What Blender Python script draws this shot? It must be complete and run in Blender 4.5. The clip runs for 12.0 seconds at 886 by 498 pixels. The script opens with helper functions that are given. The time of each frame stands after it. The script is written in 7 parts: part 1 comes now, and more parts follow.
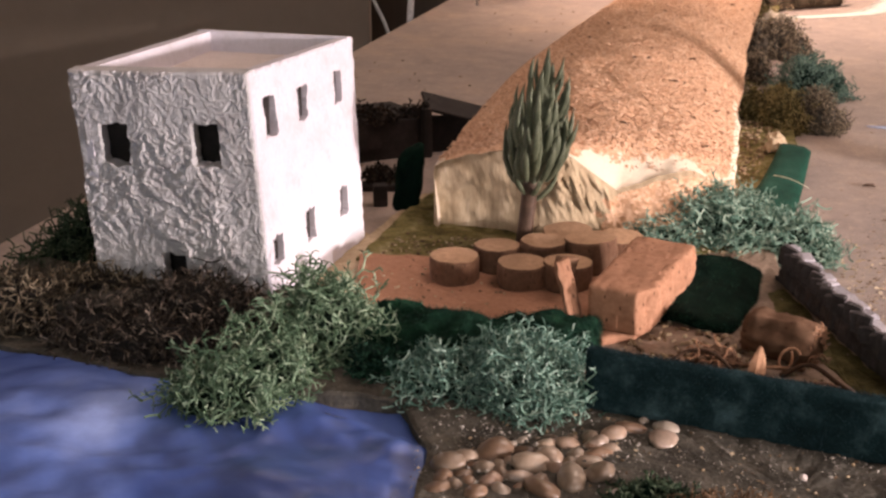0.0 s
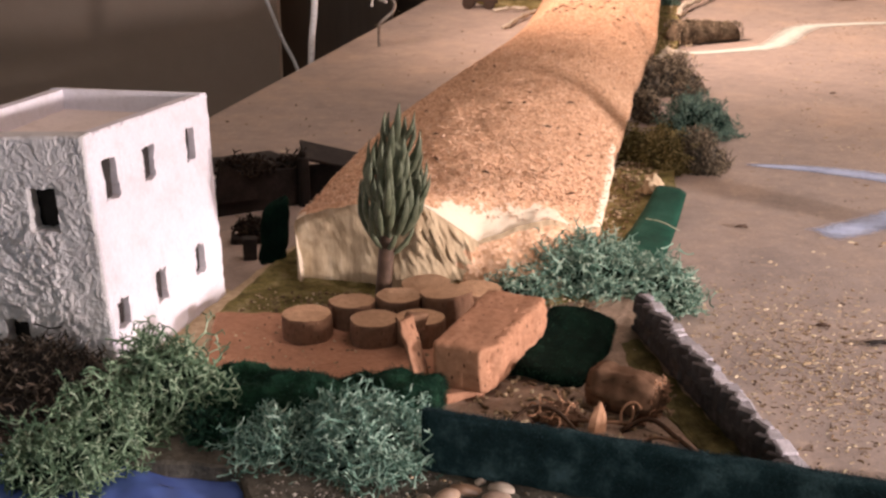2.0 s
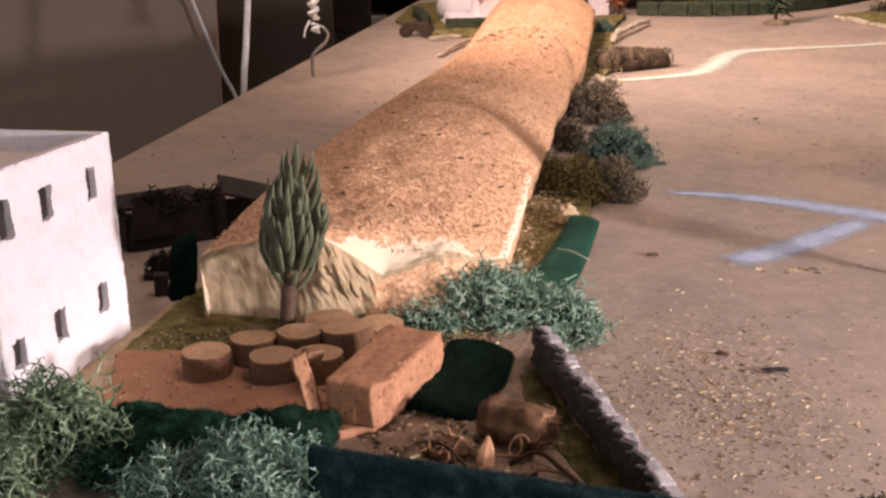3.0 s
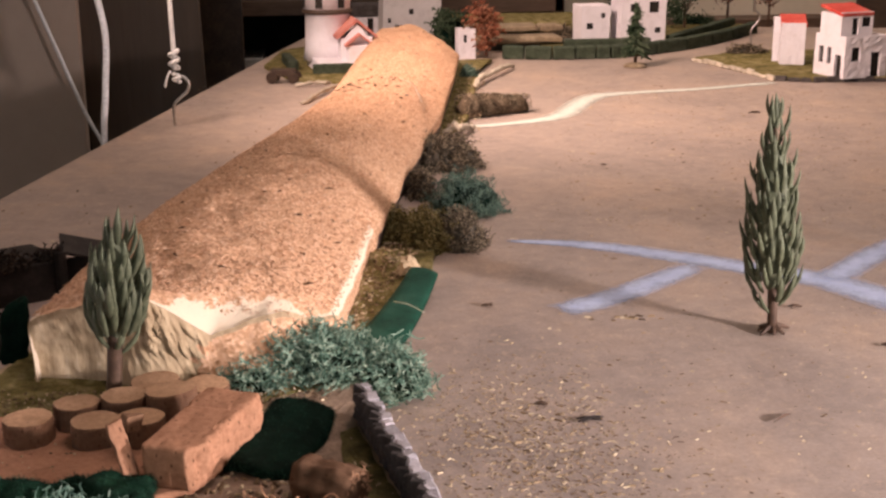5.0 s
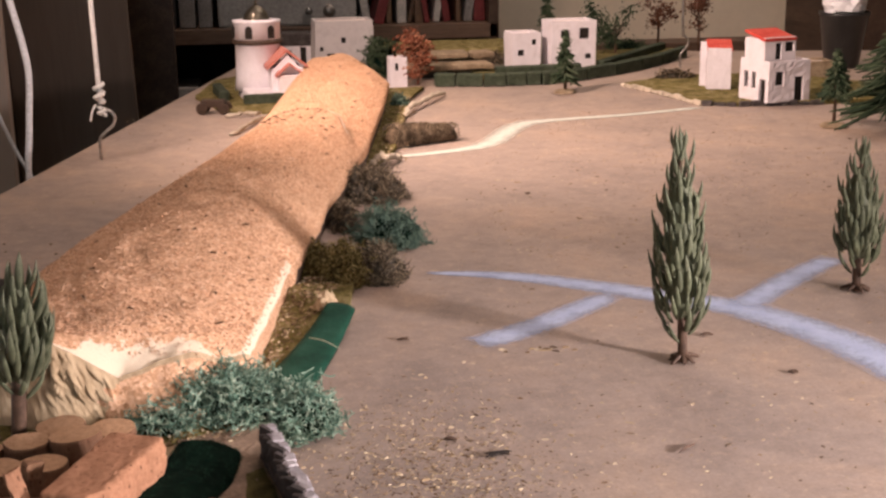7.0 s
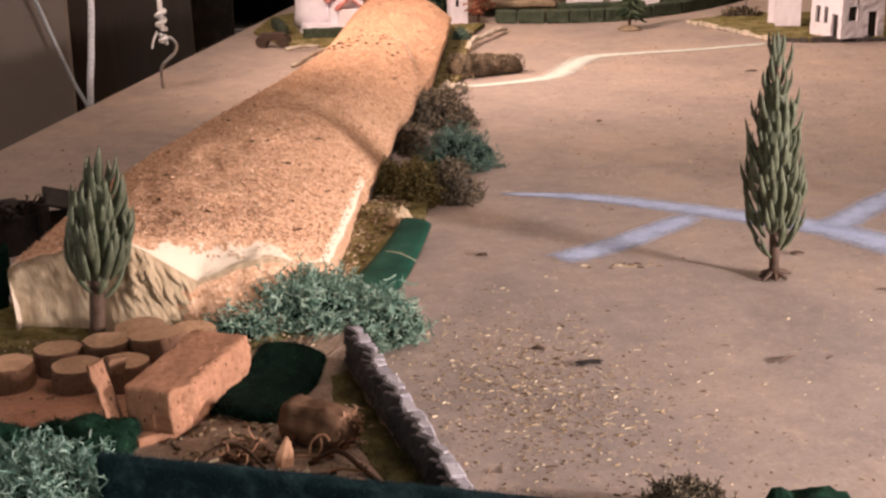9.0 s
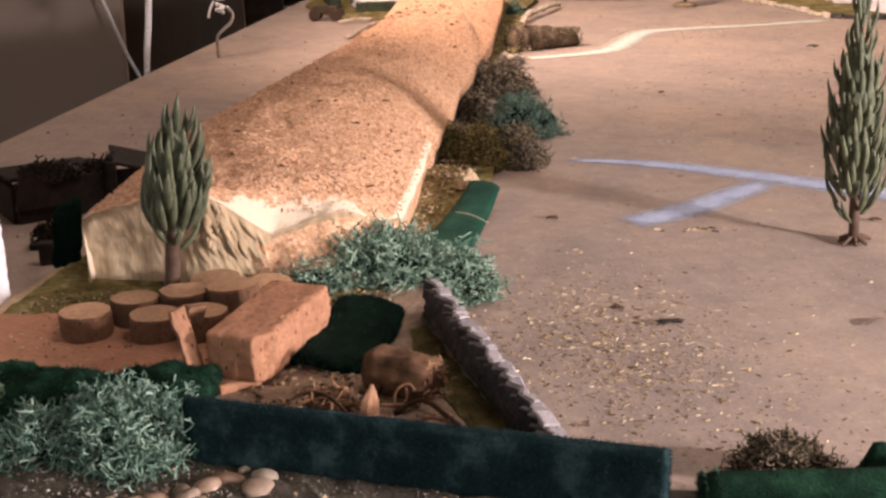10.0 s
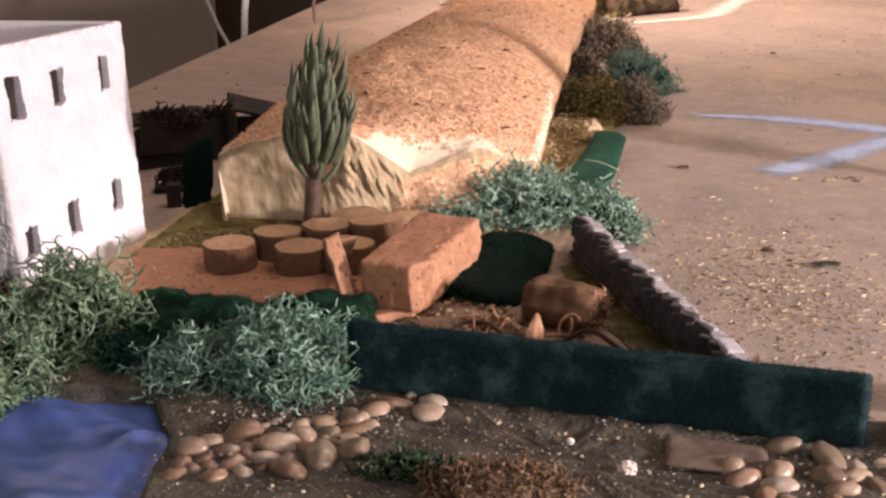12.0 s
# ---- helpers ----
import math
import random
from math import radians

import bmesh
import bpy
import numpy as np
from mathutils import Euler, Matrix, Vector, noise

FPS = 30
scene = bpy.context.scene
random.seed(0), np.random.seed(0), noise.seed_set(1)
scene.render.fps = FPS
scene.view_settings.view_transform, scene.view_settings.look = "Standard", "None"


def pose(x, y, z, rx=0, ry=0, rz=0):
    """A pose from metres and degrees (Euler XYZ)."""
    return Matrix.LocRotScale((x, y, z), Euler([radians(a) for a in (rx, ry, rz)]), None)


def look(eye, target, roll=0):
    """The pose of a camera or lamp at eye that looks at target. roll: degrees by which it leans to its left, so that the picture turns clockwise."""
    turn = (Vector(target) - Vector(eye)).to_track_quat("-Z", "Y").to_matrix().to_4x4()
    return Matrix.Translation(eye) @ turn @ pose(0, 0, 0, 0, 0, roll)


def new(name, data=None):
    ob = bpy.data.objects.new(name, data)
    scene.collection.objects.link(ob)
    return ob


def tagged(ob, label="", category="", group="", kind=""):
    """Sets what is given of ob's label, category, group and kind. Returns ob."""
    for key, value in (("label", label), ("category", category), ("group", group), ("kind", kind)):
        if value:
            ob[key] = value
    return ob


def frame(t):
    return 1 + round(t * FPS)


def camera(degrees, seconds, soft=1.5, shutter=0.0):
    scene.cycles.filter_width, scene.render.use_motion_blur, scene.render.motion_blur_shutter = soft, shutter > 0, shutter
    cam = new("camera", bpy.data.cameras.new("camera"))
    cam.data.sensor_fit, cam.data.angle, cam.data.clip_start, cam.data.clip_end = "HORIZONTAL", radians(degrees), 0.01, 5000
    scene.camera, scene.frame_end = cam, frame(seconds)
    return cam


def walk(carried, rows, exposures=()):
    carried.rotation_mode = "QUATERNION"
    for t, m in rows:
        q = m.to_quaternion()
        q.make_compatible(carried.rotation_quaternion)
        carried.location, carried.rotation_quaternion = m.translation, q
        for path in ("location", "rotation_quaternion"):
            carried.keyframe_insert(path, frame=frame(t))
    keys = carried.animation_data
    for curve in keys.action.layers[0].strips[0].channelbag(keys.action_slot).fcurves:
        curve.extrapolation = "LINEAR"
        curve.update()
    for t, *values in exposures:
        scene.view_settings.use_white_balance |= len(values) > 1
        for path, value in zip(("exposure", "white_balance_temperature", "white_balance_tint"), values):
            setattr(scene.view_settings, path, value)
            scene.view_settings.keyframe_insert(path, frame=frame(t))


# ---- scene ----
# ---------------------------------------------------------------- camera
LENS = 38.0
cam = camera(LENS, 12.0, soft=2.6)
# seconds, eye x, y, z in metres, yaw, pitch, roll in degrees
PATH = [
    (0.0, 0.03517, -0.00707, 0.24414, 3.310, -19.864, 0.352),
    (0.5, 0.04224, -0.00112, 0.24591, 2.562, -19.737, 0.531),
    (1.0, 0.05237, 0.00286, 0.24807, 1.976, -19.288, 0.465),
    (1.5, 0.06339, 0.00374, 0.25061, 1.407, -18.952, 0.438),
    (2.0, 0.08114, 0.00337, 0.25523, 0.825, -18.577, -0.202),
    (2.5, 0.09800, -0.00063, 0.26141, 0.393, -18.127, -0.586),
    (3.0, 0.11330, -0.00066, 0.26277, -0.901, -17.582, -0.521),
    (3.5, 0.12545, -0.00295, 0.26543, -2.351, -17.136, -0.487),
    (5.5, 0.15860, -0.02361, 0.28750, -6.669, -15.554, -0.182),
    (6.0, 0.16444, -0.02651, 0.29053, -7.541, -14.991, -0.187),
    (6.5, 0.17545, -0.02524, 0.29022, -7.668, -15.093, -0.548),
    (7.0, 0.17688, -0.02352, 0.29165, -7.935, -15.224, -0.684),
    (9.0, 0.15480, -0.00359, 0.25535, -5.892, -17.020, -0.701),
    (9.5, 0.14699, 0.00039, 0.24553, -5.173, -17.306, -0.741),
    (10.0, 0.13283, 0.00402, 0.23593, -4.249, -17.534, -0.499),
    (10.5, 0.11805, 0.01345, 0.22519, -3.639, -17.953, -0.361),
    (11.0, 0.10396, 0.01982, 0.21661, -3.403, -18.252, -0.239),
    (11.5, 0.09632, 0.02048, 0.20891, -2.725, -18.278, -0.518),
    (12.0, 0.08975, 0.01660, 0.20534, -1.545, -17.922, -0.766),
]


def eye_pose(x, y, z, yaw, pitch, roll):
    turn = Matrix.Rotation(radians(yaw), 4, "Z") @ Matrix.Rotation(radians(90 + pitch), 4, "X") @ Matrix.Rotation(radians(roll), 4, "Z")
    return Matrix.Translation((x, y, z)) @ turn


walk(cam, [(t, eye_pose(*p)) for t, *p in PATH], exposures=[(0.0, 0.05), (2.0, -0.05), (3.5, -0.15), (5.5, -0.18), (9.0, -0.18), (10.5, -0.05), (12.0, 0.03)])

# ---------------------------------------------------------------- light
world = bpy.data.worlds.new("room_light")
scene.world = world
world.use_nodes = True
world.node_tree.nodes["Background"].inputs[0].default_value = (0.80, 0.88, 1.0, 1)
world.node_tree.nodes["Background"].inputs[1].default_value = 0.83


def lamp(name, kind, place, energy, colour, size, target=None, cone=None, blend=0.5):
    data = bpy.data.lights.new(name, kind)
    data.energy, data.color, data.shadow_soft_size = energy, colour, size
    if cone:
        data.spot_size, data.spot_blend = radians(cone), blend
    ob = new(name, data)
    ob.matrix_world = look(place, target) if target else pose(*place)
    return ob


# a low lamp on the table beside the near village, a shaded lamp across the room that throws the long shadows,
# two added fill lights without fixtures, overhead and at the back, and a lamp over the far village
lamp("table_lamp_light", "SPOT", (1.00, 0.16, 0.19), 66.0, (1.0, 0.855, 0.87), 0.034, (-0.10, 0.66, 0.10), 100, 1.0)
lamp("floor_lamp_light", "SPOT", (2.65, -1.47, 0.68), 235.0, (1.0, 0.84, 0.80), 0.028, (1.725, -0.577, -0.0925), 44, 0.12)
# added fills that brighten the board and the back of the room
lamp("overhead_fill_light", "SPOT", (0.78, 0.55, 1.45), 44.0, (1.0, 0.765, 0.72), 0.45, (0.26, 0.86, 0.0), 75, 1.0)
lamp("back_fill_light", "POINT", (0.75, 2.35, 1.35), 24.0, (1.0, 0.80, 0.71), 0.08)
lamp("spot_lamp_light", "SPOT", (-0.25, 1.15, 0.80), 150.0, (1.0, 0.715, 0.61), 0.14, (0.70, 1.80, 0.02), 68, 1.0)
# daylight through the window behind the camera
day = bpy.data.lights.new("window_light", "AREA")
day.shape, day.size, day.size_y, day.energy, day.color = "RECTANGLE", 1.3, 1.1, 8.0, (0.90, 0.93, 1.0)
new("window_light", day).matrix_world = look((-0.35, -2.03, 0.75), (-0.2, 0.5, 0.2))


# ---------------------------------------------------------------- materials
def material(name, rough=0.8, metal=0.0, spec=0.35):
    m = bpy.data.materials.new(name)
    m.use_nodes = True
    b = m.node_tree.nodes["Principled BSDF"]
    b.inputs["Roughness"].default_value = rough
    b.inputs["Metallic"].default_value = metal
    b.inputs["Specular IOR Level"].default_value = spec
    return m, m.node_tree, b


def rgb(c):
    return (c[0], c[1], c[2], 1.0)


def ramp(nt, source, stops):
    r = nt.nodes.new("ShaderNodeValToRGB")
    e = r.color_ramp.elements
    while len(e) < len(stops):
        e.new(0.5)
    for el, (pos, c) in zip(e, stops):
        el.position, el.color = pos, rgb(c)
    nt.links.new(source, r.inputs[0])
    return r.outputs[0]


def coords(nt, scale=(1, 1, 1), which="Object"):
    tc = nt.nodes.new("ShaderNodeTexCoord")
    mp = nt.nodes.new("ShaderNodeMapping")
    mp.inputs["Scale"].default_value = scale
    nt.links.new(tc.outputs[which], mp.inputs[0])
    return mp.outputs[0]


def noise_tex(nt, vec, scale, detail=4.0, rough=0.6, dist=0.0):
    n = nt.nodes.new("ShaderNodeTexNoise")
    n.inputs["Scale"].default_value, n.inputs["Detail"].default_value = scale, detail
    n.inputs["Roughness"].default_value, n.inputs["Distortion"].default_value = rough, dist
    nt.links.new(vec, n.inputs["Vector"])
    return n.outputs["Fac"]


def voronoi(nt, vec, scale, out="Color", feature="F1"):
    v = nt.nodes.new("ShaderNodeTexVoronoi")
    v.feature = feature
    v.inputs["Scale"].default_value = scale
    nt.links.new(vec, v.inputs["Vector"])
    return v.outputs[out]


def blend(nt, fac, a, b, mode="MIX"):
    m = nt.nodes.new("ShaderNodeMix")
    m.data_type, m.blend_type = "RGBA", mode
    for value, key in ((fac, 0), (a, 6), (b, 7)):
        if isinstance(value, (int, float)):
            m.inputs[key].default_value = value
        elif isinstance(value, tuple):
            m.inputs[key].default_value = rgb(value)
        else:
            nt.links.new(value, m.inputs[key])
    return m.outputs[2]


def bump(nt, b, height, strength=0.4, distance=0.001, before=None):
    n = nt.nodes.new("ShaderNodeBump")
    n.inputs["Strength"].default_value, n.inputs["Distance"].default_value = strength, distance
    nt.links.new(height, n.inputs["Height"])
    if before:
        nt.links.new(before, n.inputs["Normal"])
    nt.links.new(n.outputs[0], b.inputs["Normal"])
    return n.outputs[0]


def mottled(name, dark, mid, light, scale, fine=None, rough=0.85, relief=0.3, depth=0.0006, stretch=(1, 1, 1), metal=0.0, spec=0.3, vary=0.0, grain=0.75):
    """A surface of three tones in patches, with a finer grain over it."""
    m, nt, b = material(name, rough, metal, spec)
    v = coords(nt, stretch)
    n1 = noise_tex(nt, v, scale, 5, 0.65)
    n2 = noise_tex(nt, v, fine or scale * 7, 3, 0.7)
    c = ramp(nt, n1, [(0.28, dark), (0.5, mid), (0.72, light)])
    g = ramp(nt, n2, [(0.3, (0.62, 0.62, 0.62)), (0.7, (1.25, 1.25, 1.25))])
    c = blend(nt, grain, c, g, "MULTIPLY")
    if vary:
        info = nt.nodes.new("ShaderNodeObjectInfo")
        c = blend(nt, vary, c, ramp(nt, info.outputs["Random"], [(0, (0.6, 0.58, 0.55)), (1, (1.35, 1.3, 1.25))]), "MULTIPLY")
    nt.links.new(c, b.inputs["Base Color"])
    bump(nt, b, n2, relief, depth)
    return m


def island_tones(name, stops, rough=0.8, spec=0.2, scale=400):
    """Tones that differ from strand to strand or chip to chip."""
    m, nt, b = material(name, rough, 0, spec)
    g = nt.nodes.new("ShaderNodeNewGeometry")
    c = ramp(nt, g.outputs["Random Per Island"], stops)
    n = noise_tex(nt, coords(nt), scale, 2)
    c = blend(nt, 0.5, c, ramp(nt, n, [(0.3, (0.65, 0.65, 0.65)), (0.7, (1.2, 1.2, 1.2))]), "MULTIPLY")
    nt.links.new(c, b.inputs["Base Color"])
    return m


def board_material():
    m, nt, b = material("painted_board", 0.72, 0, 0.3)
    v = coords(nt)
    big = noise_tex(nt, v, 2.3, 5, 0.6)
    mid = noise_tex(nt, v, 48, 6, 0.75)
    fine = noise_tex(nt, v, 420, 3, 0.7)
    c = ramp(nt, big, [(0.3, (0.300, 0.247, 0.219)), (0.5, (0.362, 0.291, 0.248)), (0.7, (0.415, 0.320, 0.257))])
    c = blend(nt, 0.75, c, ramp(nt, mid, [(0.3, (0.78, 0.77, 0.76)), (0.7, (1.18, 1.16, 1.13))]), "MULTIPLY")
    c = blend(nt, 0.6, c, ramp(nt, fine, [(0.3, (0.78, 0.78, 0.78)), (0.72, (1.2, 1.2, 1.2))]), "MULTIPLY")
    stain = noise_tex(nt, v, 9, 6, 0.75, 0.5)
    c = blend(nt, 0.45, c, ramp(nt, stain, [(0.32, (0.60, 0.62, 0.66)), (0.5, (1.0, 1.0, 1.0)), (0.68, (1.30, 1.18, 1.03))]), "MULTIPLY")
    dust = noise_tex(nt, v, 110, 6, 0.85, 0.3)
    c = blend(nt, ramp(nt, dust, [(0.54, (0, 0, 0)), (0.70, (0.7, 0.7, 0.7))]), c, (0.58, 0.43, 0.31))
    spots = voronoi(nt, v, 95, "Distance")
    c = blend(nt, ramp(nt, spots, [(0.03, (0.6, 0.6, 0.6)), (0.09, (0, 0, 0))]), c, (0.13, 0.10, 0.085))
    nt.links.new(c, b.inputs["Base Color"])
    bump(nt, b, fine, 0.35, 0.0006)
    return m


def sawdust_material(name="sawdust_cover", edge=True):
    m, nt, b = material(name, 0.95, 0, 0.1)
    v = coords(nt)
    grain = voronoi(nt, v, 590, "Color")
    sep = nt.nodes.new("ShaderNodeSeparateColor")
    nt.links.new(grain, sep.inputs[0])
    c = ramp(nt, sep.outputs[0], [(0.0, (0.38, 0.200, 0.108)), (0.16, (0.53, 0.307, 0.175)), (0.5, (0.63, 0.383, 0.235)), (1.0, (0.74, 0.492, 0.330))])
    chips = voronoi(nt, coords(nt, (0.5, 0.9, 1.0)), 640, "Color")
    sep2 = nt.nodes.new("ShaderNodeSeparateColor")
    nt.links.new(chips, sep2.inputs[0])
    c = blend(nt, ramp(nt, sep2.outputs[1], [(0.90, (0, 0, 0)), (0.95, (0.35, 0.35, 0.35))]), c, (0.24, 0.12, 0.06))
    patches = noise_tex(nt, v, 14, 5, 0.65)
    c = blend(nt, 0.16, c, ramp(nt, patches, [(0.3, (0.8, 0.76, 0.72)), (0.7, (1.12, 1.1, 1.08))]), "MULTIPLY")
    if edge:
        # bare foam shows where the glue missed, by the cut edge; the lip's painted pale rim uses it too
        co = nt.nodes.new("ShaderNodeAttribute")
        co.attribute_name = "bare"
        n = noise_tex(nt, v, 160, 4, 0.7)
        mt = nt.nodes.new("ShaderNodeMath")
        mt.operation = "ADD"
        nt.links.new(co.outputs["Fac"], mt.inputs[0])
        nt.links.new(n, mt.inputs[1])
        f = ramp(nt, mt.outputs[0], [(0.92, (0, 0, 0)), (1.12, (1, 1, 1))])
        c = blend(nt, f, c, (0.76, 0.635, 0.48))
    nt.links.new(c, b.inputs["Base Color"])
    h = noise_tex(nt, v, 700, 3, 0.8)
    bump(nt, b, h, 0.55, 0.0010)
    return m


def foam_material():
    m, nt, b = material("cut_foam", 0.85, 0, 0.2)
    v = coords(nt, (1, 1, 0.12))
    streak = noise_tex(nt, v, 260, 4, 0.7)
    c = ramp(nt, streak, [(0.3, (0.36, 0.265, 0.165)), (0.55, (0.50, 0.385, 0.25)), (0.8, (0.64, 0.53, 0.38))])
    stain = noise_tex(nt, coords(nt), 38, 4, 0.6)
    c = blend(nt, 0.45, c, ramp(nt, stain, [(0.3, (0.62, 0.56, 0.47)), (0.65, (1.05, 1.03, 1.0))]), "MULTIPLY")
    nt.links.new(c, b.inputs["Base Color"])
    bump(nt, b, streak, 0.6, 0.001)
    return m


def cork_material(name, tone=1.0, pit=0.85, pale=1.0):
    m, nt, b = material(name, 0.9, 0, 0.15)
    v = coords(nt)
    n = noise_tex(nt, v, 330, 6, 0.7)
    c = ramp(nt, n, [(0.25, (0.29 * tone, 0.158 * tone * pale, 0.092 * tone * pale)), (0.48, (0.39 * tone, 0.222 * tone * pale, 0.134 * tone * pale)), (0.75, (0.48 * tone, 0.285 * tone * pale, 0.178 * tone * pale))])
    pits = voronoi(nt, coords(nt, (1, 1, 0.4)), 330, "Distance")
    warp = noise_tex(nt, v, 420, 3, 0.7)
    mix = nt.nodes.new("ShaderNodeMath")
    mix.operation = "MULTIPLY_ADD"
    nt.links.new(warp, mix.inputs[0])
    mix.inputs[1].default_value = 0.5
    nt.links.new(pits, mix.inputs[2])
    c = blend(nt, ramp(nt, mix.outputs[0], [(0.34, (pit, pit, pit)), (0.46, (0, 0, 0))]), c, (0.075, 0.034, 0.018))
    lum = noise_tex(nt, v, 40, 4, 0.65)
    c = blend(nt, 0.7, c, ramp(nt, lum, [(0.3, (0.80, 0.78, 0.76)), (0.7, (1.14, 1.12, 1.10))]), "MULTIPLY")
    info = nt.nodes.new("ShaderNodeObjectInfo")
    c = blend(nt, 0.4, c, ramp(nt, info.outputs["Random"], [(0, (0.75, 0.75, 0.75)), (1, (1.2, 1.15, 1.1))]), "MULTIPLY")
    nt.links.new(c, b.inputs["Base Color"])
    first = bump(nt, b, n, 0.25, 0.0003)
    bump(nt, b, mix.outputs[0], 0.35, 0.0004, first)
    return m


def plaster_material(name, base, stain):
    m, nt, b = material(name, 0.75, 0, 0.3)
    v = coords(nt)
    n = noise_tex(nt, v, 60, 5, 0.65)
    f = noise_tex(nt, v, 480, 3, 0.7)
    c = ramp(nt, n, [(0.25, stain), (0.5, base), (0.8, (min(1, base[0] * 1.06), min(1, base[1] * 1.06), min(1, base[2] * 1.06)))])
    c = blend(nt, 0.35, c, ramp(nt, f, [(0.3, (0.85, 0.85, 0.85)), (0.7, (1.1, 1.1, 1.1))]), "MULTIPLY")
    nt.links.new(c, b.inputs["Base Color"])
    bump(nt, b, f, 0.35, 0.0008)
    return m


def water_material():
    m, nt, b = material("blue_film", 0.26, 0, 0.55)
    v = coords(nt, (1, 1.25, 1))
    n = noise_tex(nt, v, 5.5, 4, 0.55, 0.8)
    f = noise_tex(nt, v, 90, 4, 0.7)
    c = ramp(nt, n, [(0.34, (0.022, 0.032, 0.085)), (0.47, (0.064, 0.110, 0.33)), (0.585, (0.15, 0.235, 0.60)), (0.72, (0.32, 0.42, 0.78))])
    c = blend(nt, 0.4, c, ramp(nt, f, [(0.3, (0.75, 0.75, 0.8)), (0.7, (1.15, 1.15, 1.15))]), "MULTIPLY")
    nt.links.new(c, b.inputs["Base Color"])
    bump(nt, b, f, 0.25, 0.0008)
    return m


def pebble_material():
    m, nt, b = material("smooth_pebble", 0.33, 0, 0.5)
    v = coords(nt)
    info = nt.nodes.new("ShaderNodeObjectInfo")
    c = ramp(nt, info.outputs["Random"], [(0.0, (0.107, 0.0697, 0.0451)), (0.2, (0.246, 0.156, 0.102)), (0.4, (0.18, 0.139, 0.102)), (0.6, (0.40, 0.31, 0.235)), (0.8, (0.221, 0.127, 0.082)), (1.0, (0.50, 0.44, 0.37))])
    n = noise_tex(nt, v, 130, 4, 0.65)
    c = blend(nt, 0.7, c, ramp(nt, n, [(0.3, (0.58, 0.52, 0.46)), (0.7, (1.25, 1.22, 1.18))]), "MULTIPLY")
    vein = noise_tex(nt, coords(nt, (1, 0.2, 0.6)), 300, 3, 0.7)
    c = blend(nt, 0.5, c, ramp(nt, vein, [(0.35, (0.75, 0.73, 0.7)), (0.6, (1.05, 1.05, 1.05))]), "MULTIPLY")
    nt.links.new(c, b.inputs["Base Color"])
    bump(nt, b, n, 0.15, 0.0004)
    return m


def dusty_paint(name, dark, light):
    """Chalk or thin paint that thins out to its ragged rim."""
    m, nt, b = material(name, 0.92, 0, 0.15)
    v = coords(nt)
    n = noise_tex(nt, v, 70, 5, 0.75)
    f = noise_tex(nt, v, 420, 3, 0.8)
    nt.links.new(ramp(nt, n, [(0.3, dark), (0.7, light)]), b.inputs["Base Color"])
    at = nt.nodes.new("ShaderNodeAttribute")
    at.attribute_name = "cover"
    s1 = nt.nodes.new("ShaderNodeMath")
    s1.operation = "MULTIPLY_ADD"
    nt.links.new(f, s1.inputs[0])
    s1.inputs[1].default_value = 1.15
    nt.links.new(at.outputs["Fac"], s1.inputs[2])
    s2 = nt.nodes.new("ShaderNodeMath")
    s2.operation = "MULTIPLY_ADD"
    nt.links.new(n, s2.inputs[0])
    s2.inputs[1].default_value = 0.8
    nt.links.new(s1.outputs[0], s2.inputs[2])
    mr = nt.nodes.new("ShaderNodeMapRange")
    for key, value in ((1, 0.86), (2, 1.85), (3, 0.0), (4, 0.92)):
        mr.inputs[key].default_value = value
    nt.links.new(s2.outputs[0], mr.inputs[0])
    nt.links.new(mr.outputs[0], b.inputs["Alpha"])
    return m


BOARD = board_material()
SAWDUST = sawdust_material()
FOAM = foam_material()
CORK_SIDE_SHADED = cork_material("cork", 0.40, 0.8, 0.95)
CORK_SHEET = cork_material("cork_sheet", 1.0, 0.15, 0.91)
CORK_CUT = cork_material("cut_cork", 0.95, 0.10)
CORK_TOP_LIT = cork_material("cork_slice_top_lit", 1.12, 0.5, 1.10)
BARK = cork_material("brown_bark", 0.15)
BLOCK = cork_material("cork_block", 0.93, 0.95, 0.92)
LOG_BARK = cork_material("log_bark", 0.34, 0.95)
BLACK_WOOD = mottled("sooty_wood", (0.012, 0.009, 0.007), (0.022, 0.016, 0.013), (0.04, 0.03, 0.025), 60, 400, 0.8, 0.4, 0.0006)
BANK_MOSS = mottled("dark_moss", (0.030, 0.026, 0.010), (0.085, 0.072, 0.028), (0.17, 0.145, 0.06), 90, 500, 0.95, 0.9, 0.0018, spec=0.1)
DRY_SCRUB = island_tones("dry_scrub", [(0.0, (0.010, 0.007, 0.005)), (0.6, (0.03, 0.021, 0.015)), (1.0, (0.075, 0.05, 0.035))])
BANK_SCRUB = island_tones("dark_bank_scrub", [(0.0, (0.020, 0.016, 0.013)), (0.55, (0.055, 0.042, 0.032)), (0.85, (0.15, 0.115, 0.085)), (1.0, (0.34, 0.27, 0.21))])
FELT_HEDGE = mottled("green_felt_lumps", (0.0024, 0.0105, 0.0060), (0.0058, 0.0250, 0.0135), (0.023, 0.078, 0.040), 55, 800, 0.95, 0.9, 0.0014, spec=0.1)
CORK_DARK = cork_material("cork_bark", 0.62)
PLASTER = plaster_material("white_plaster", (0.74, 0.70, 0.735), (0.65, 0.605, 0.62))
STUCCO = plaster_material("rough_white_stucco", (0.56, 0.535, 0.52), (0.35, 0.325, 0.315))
ROOF_WASH = plaster_material("pinkish_plaster", (0.72, 0.62, 0.56), (0.6, 0.5, 0.44))
WATER = water_material()
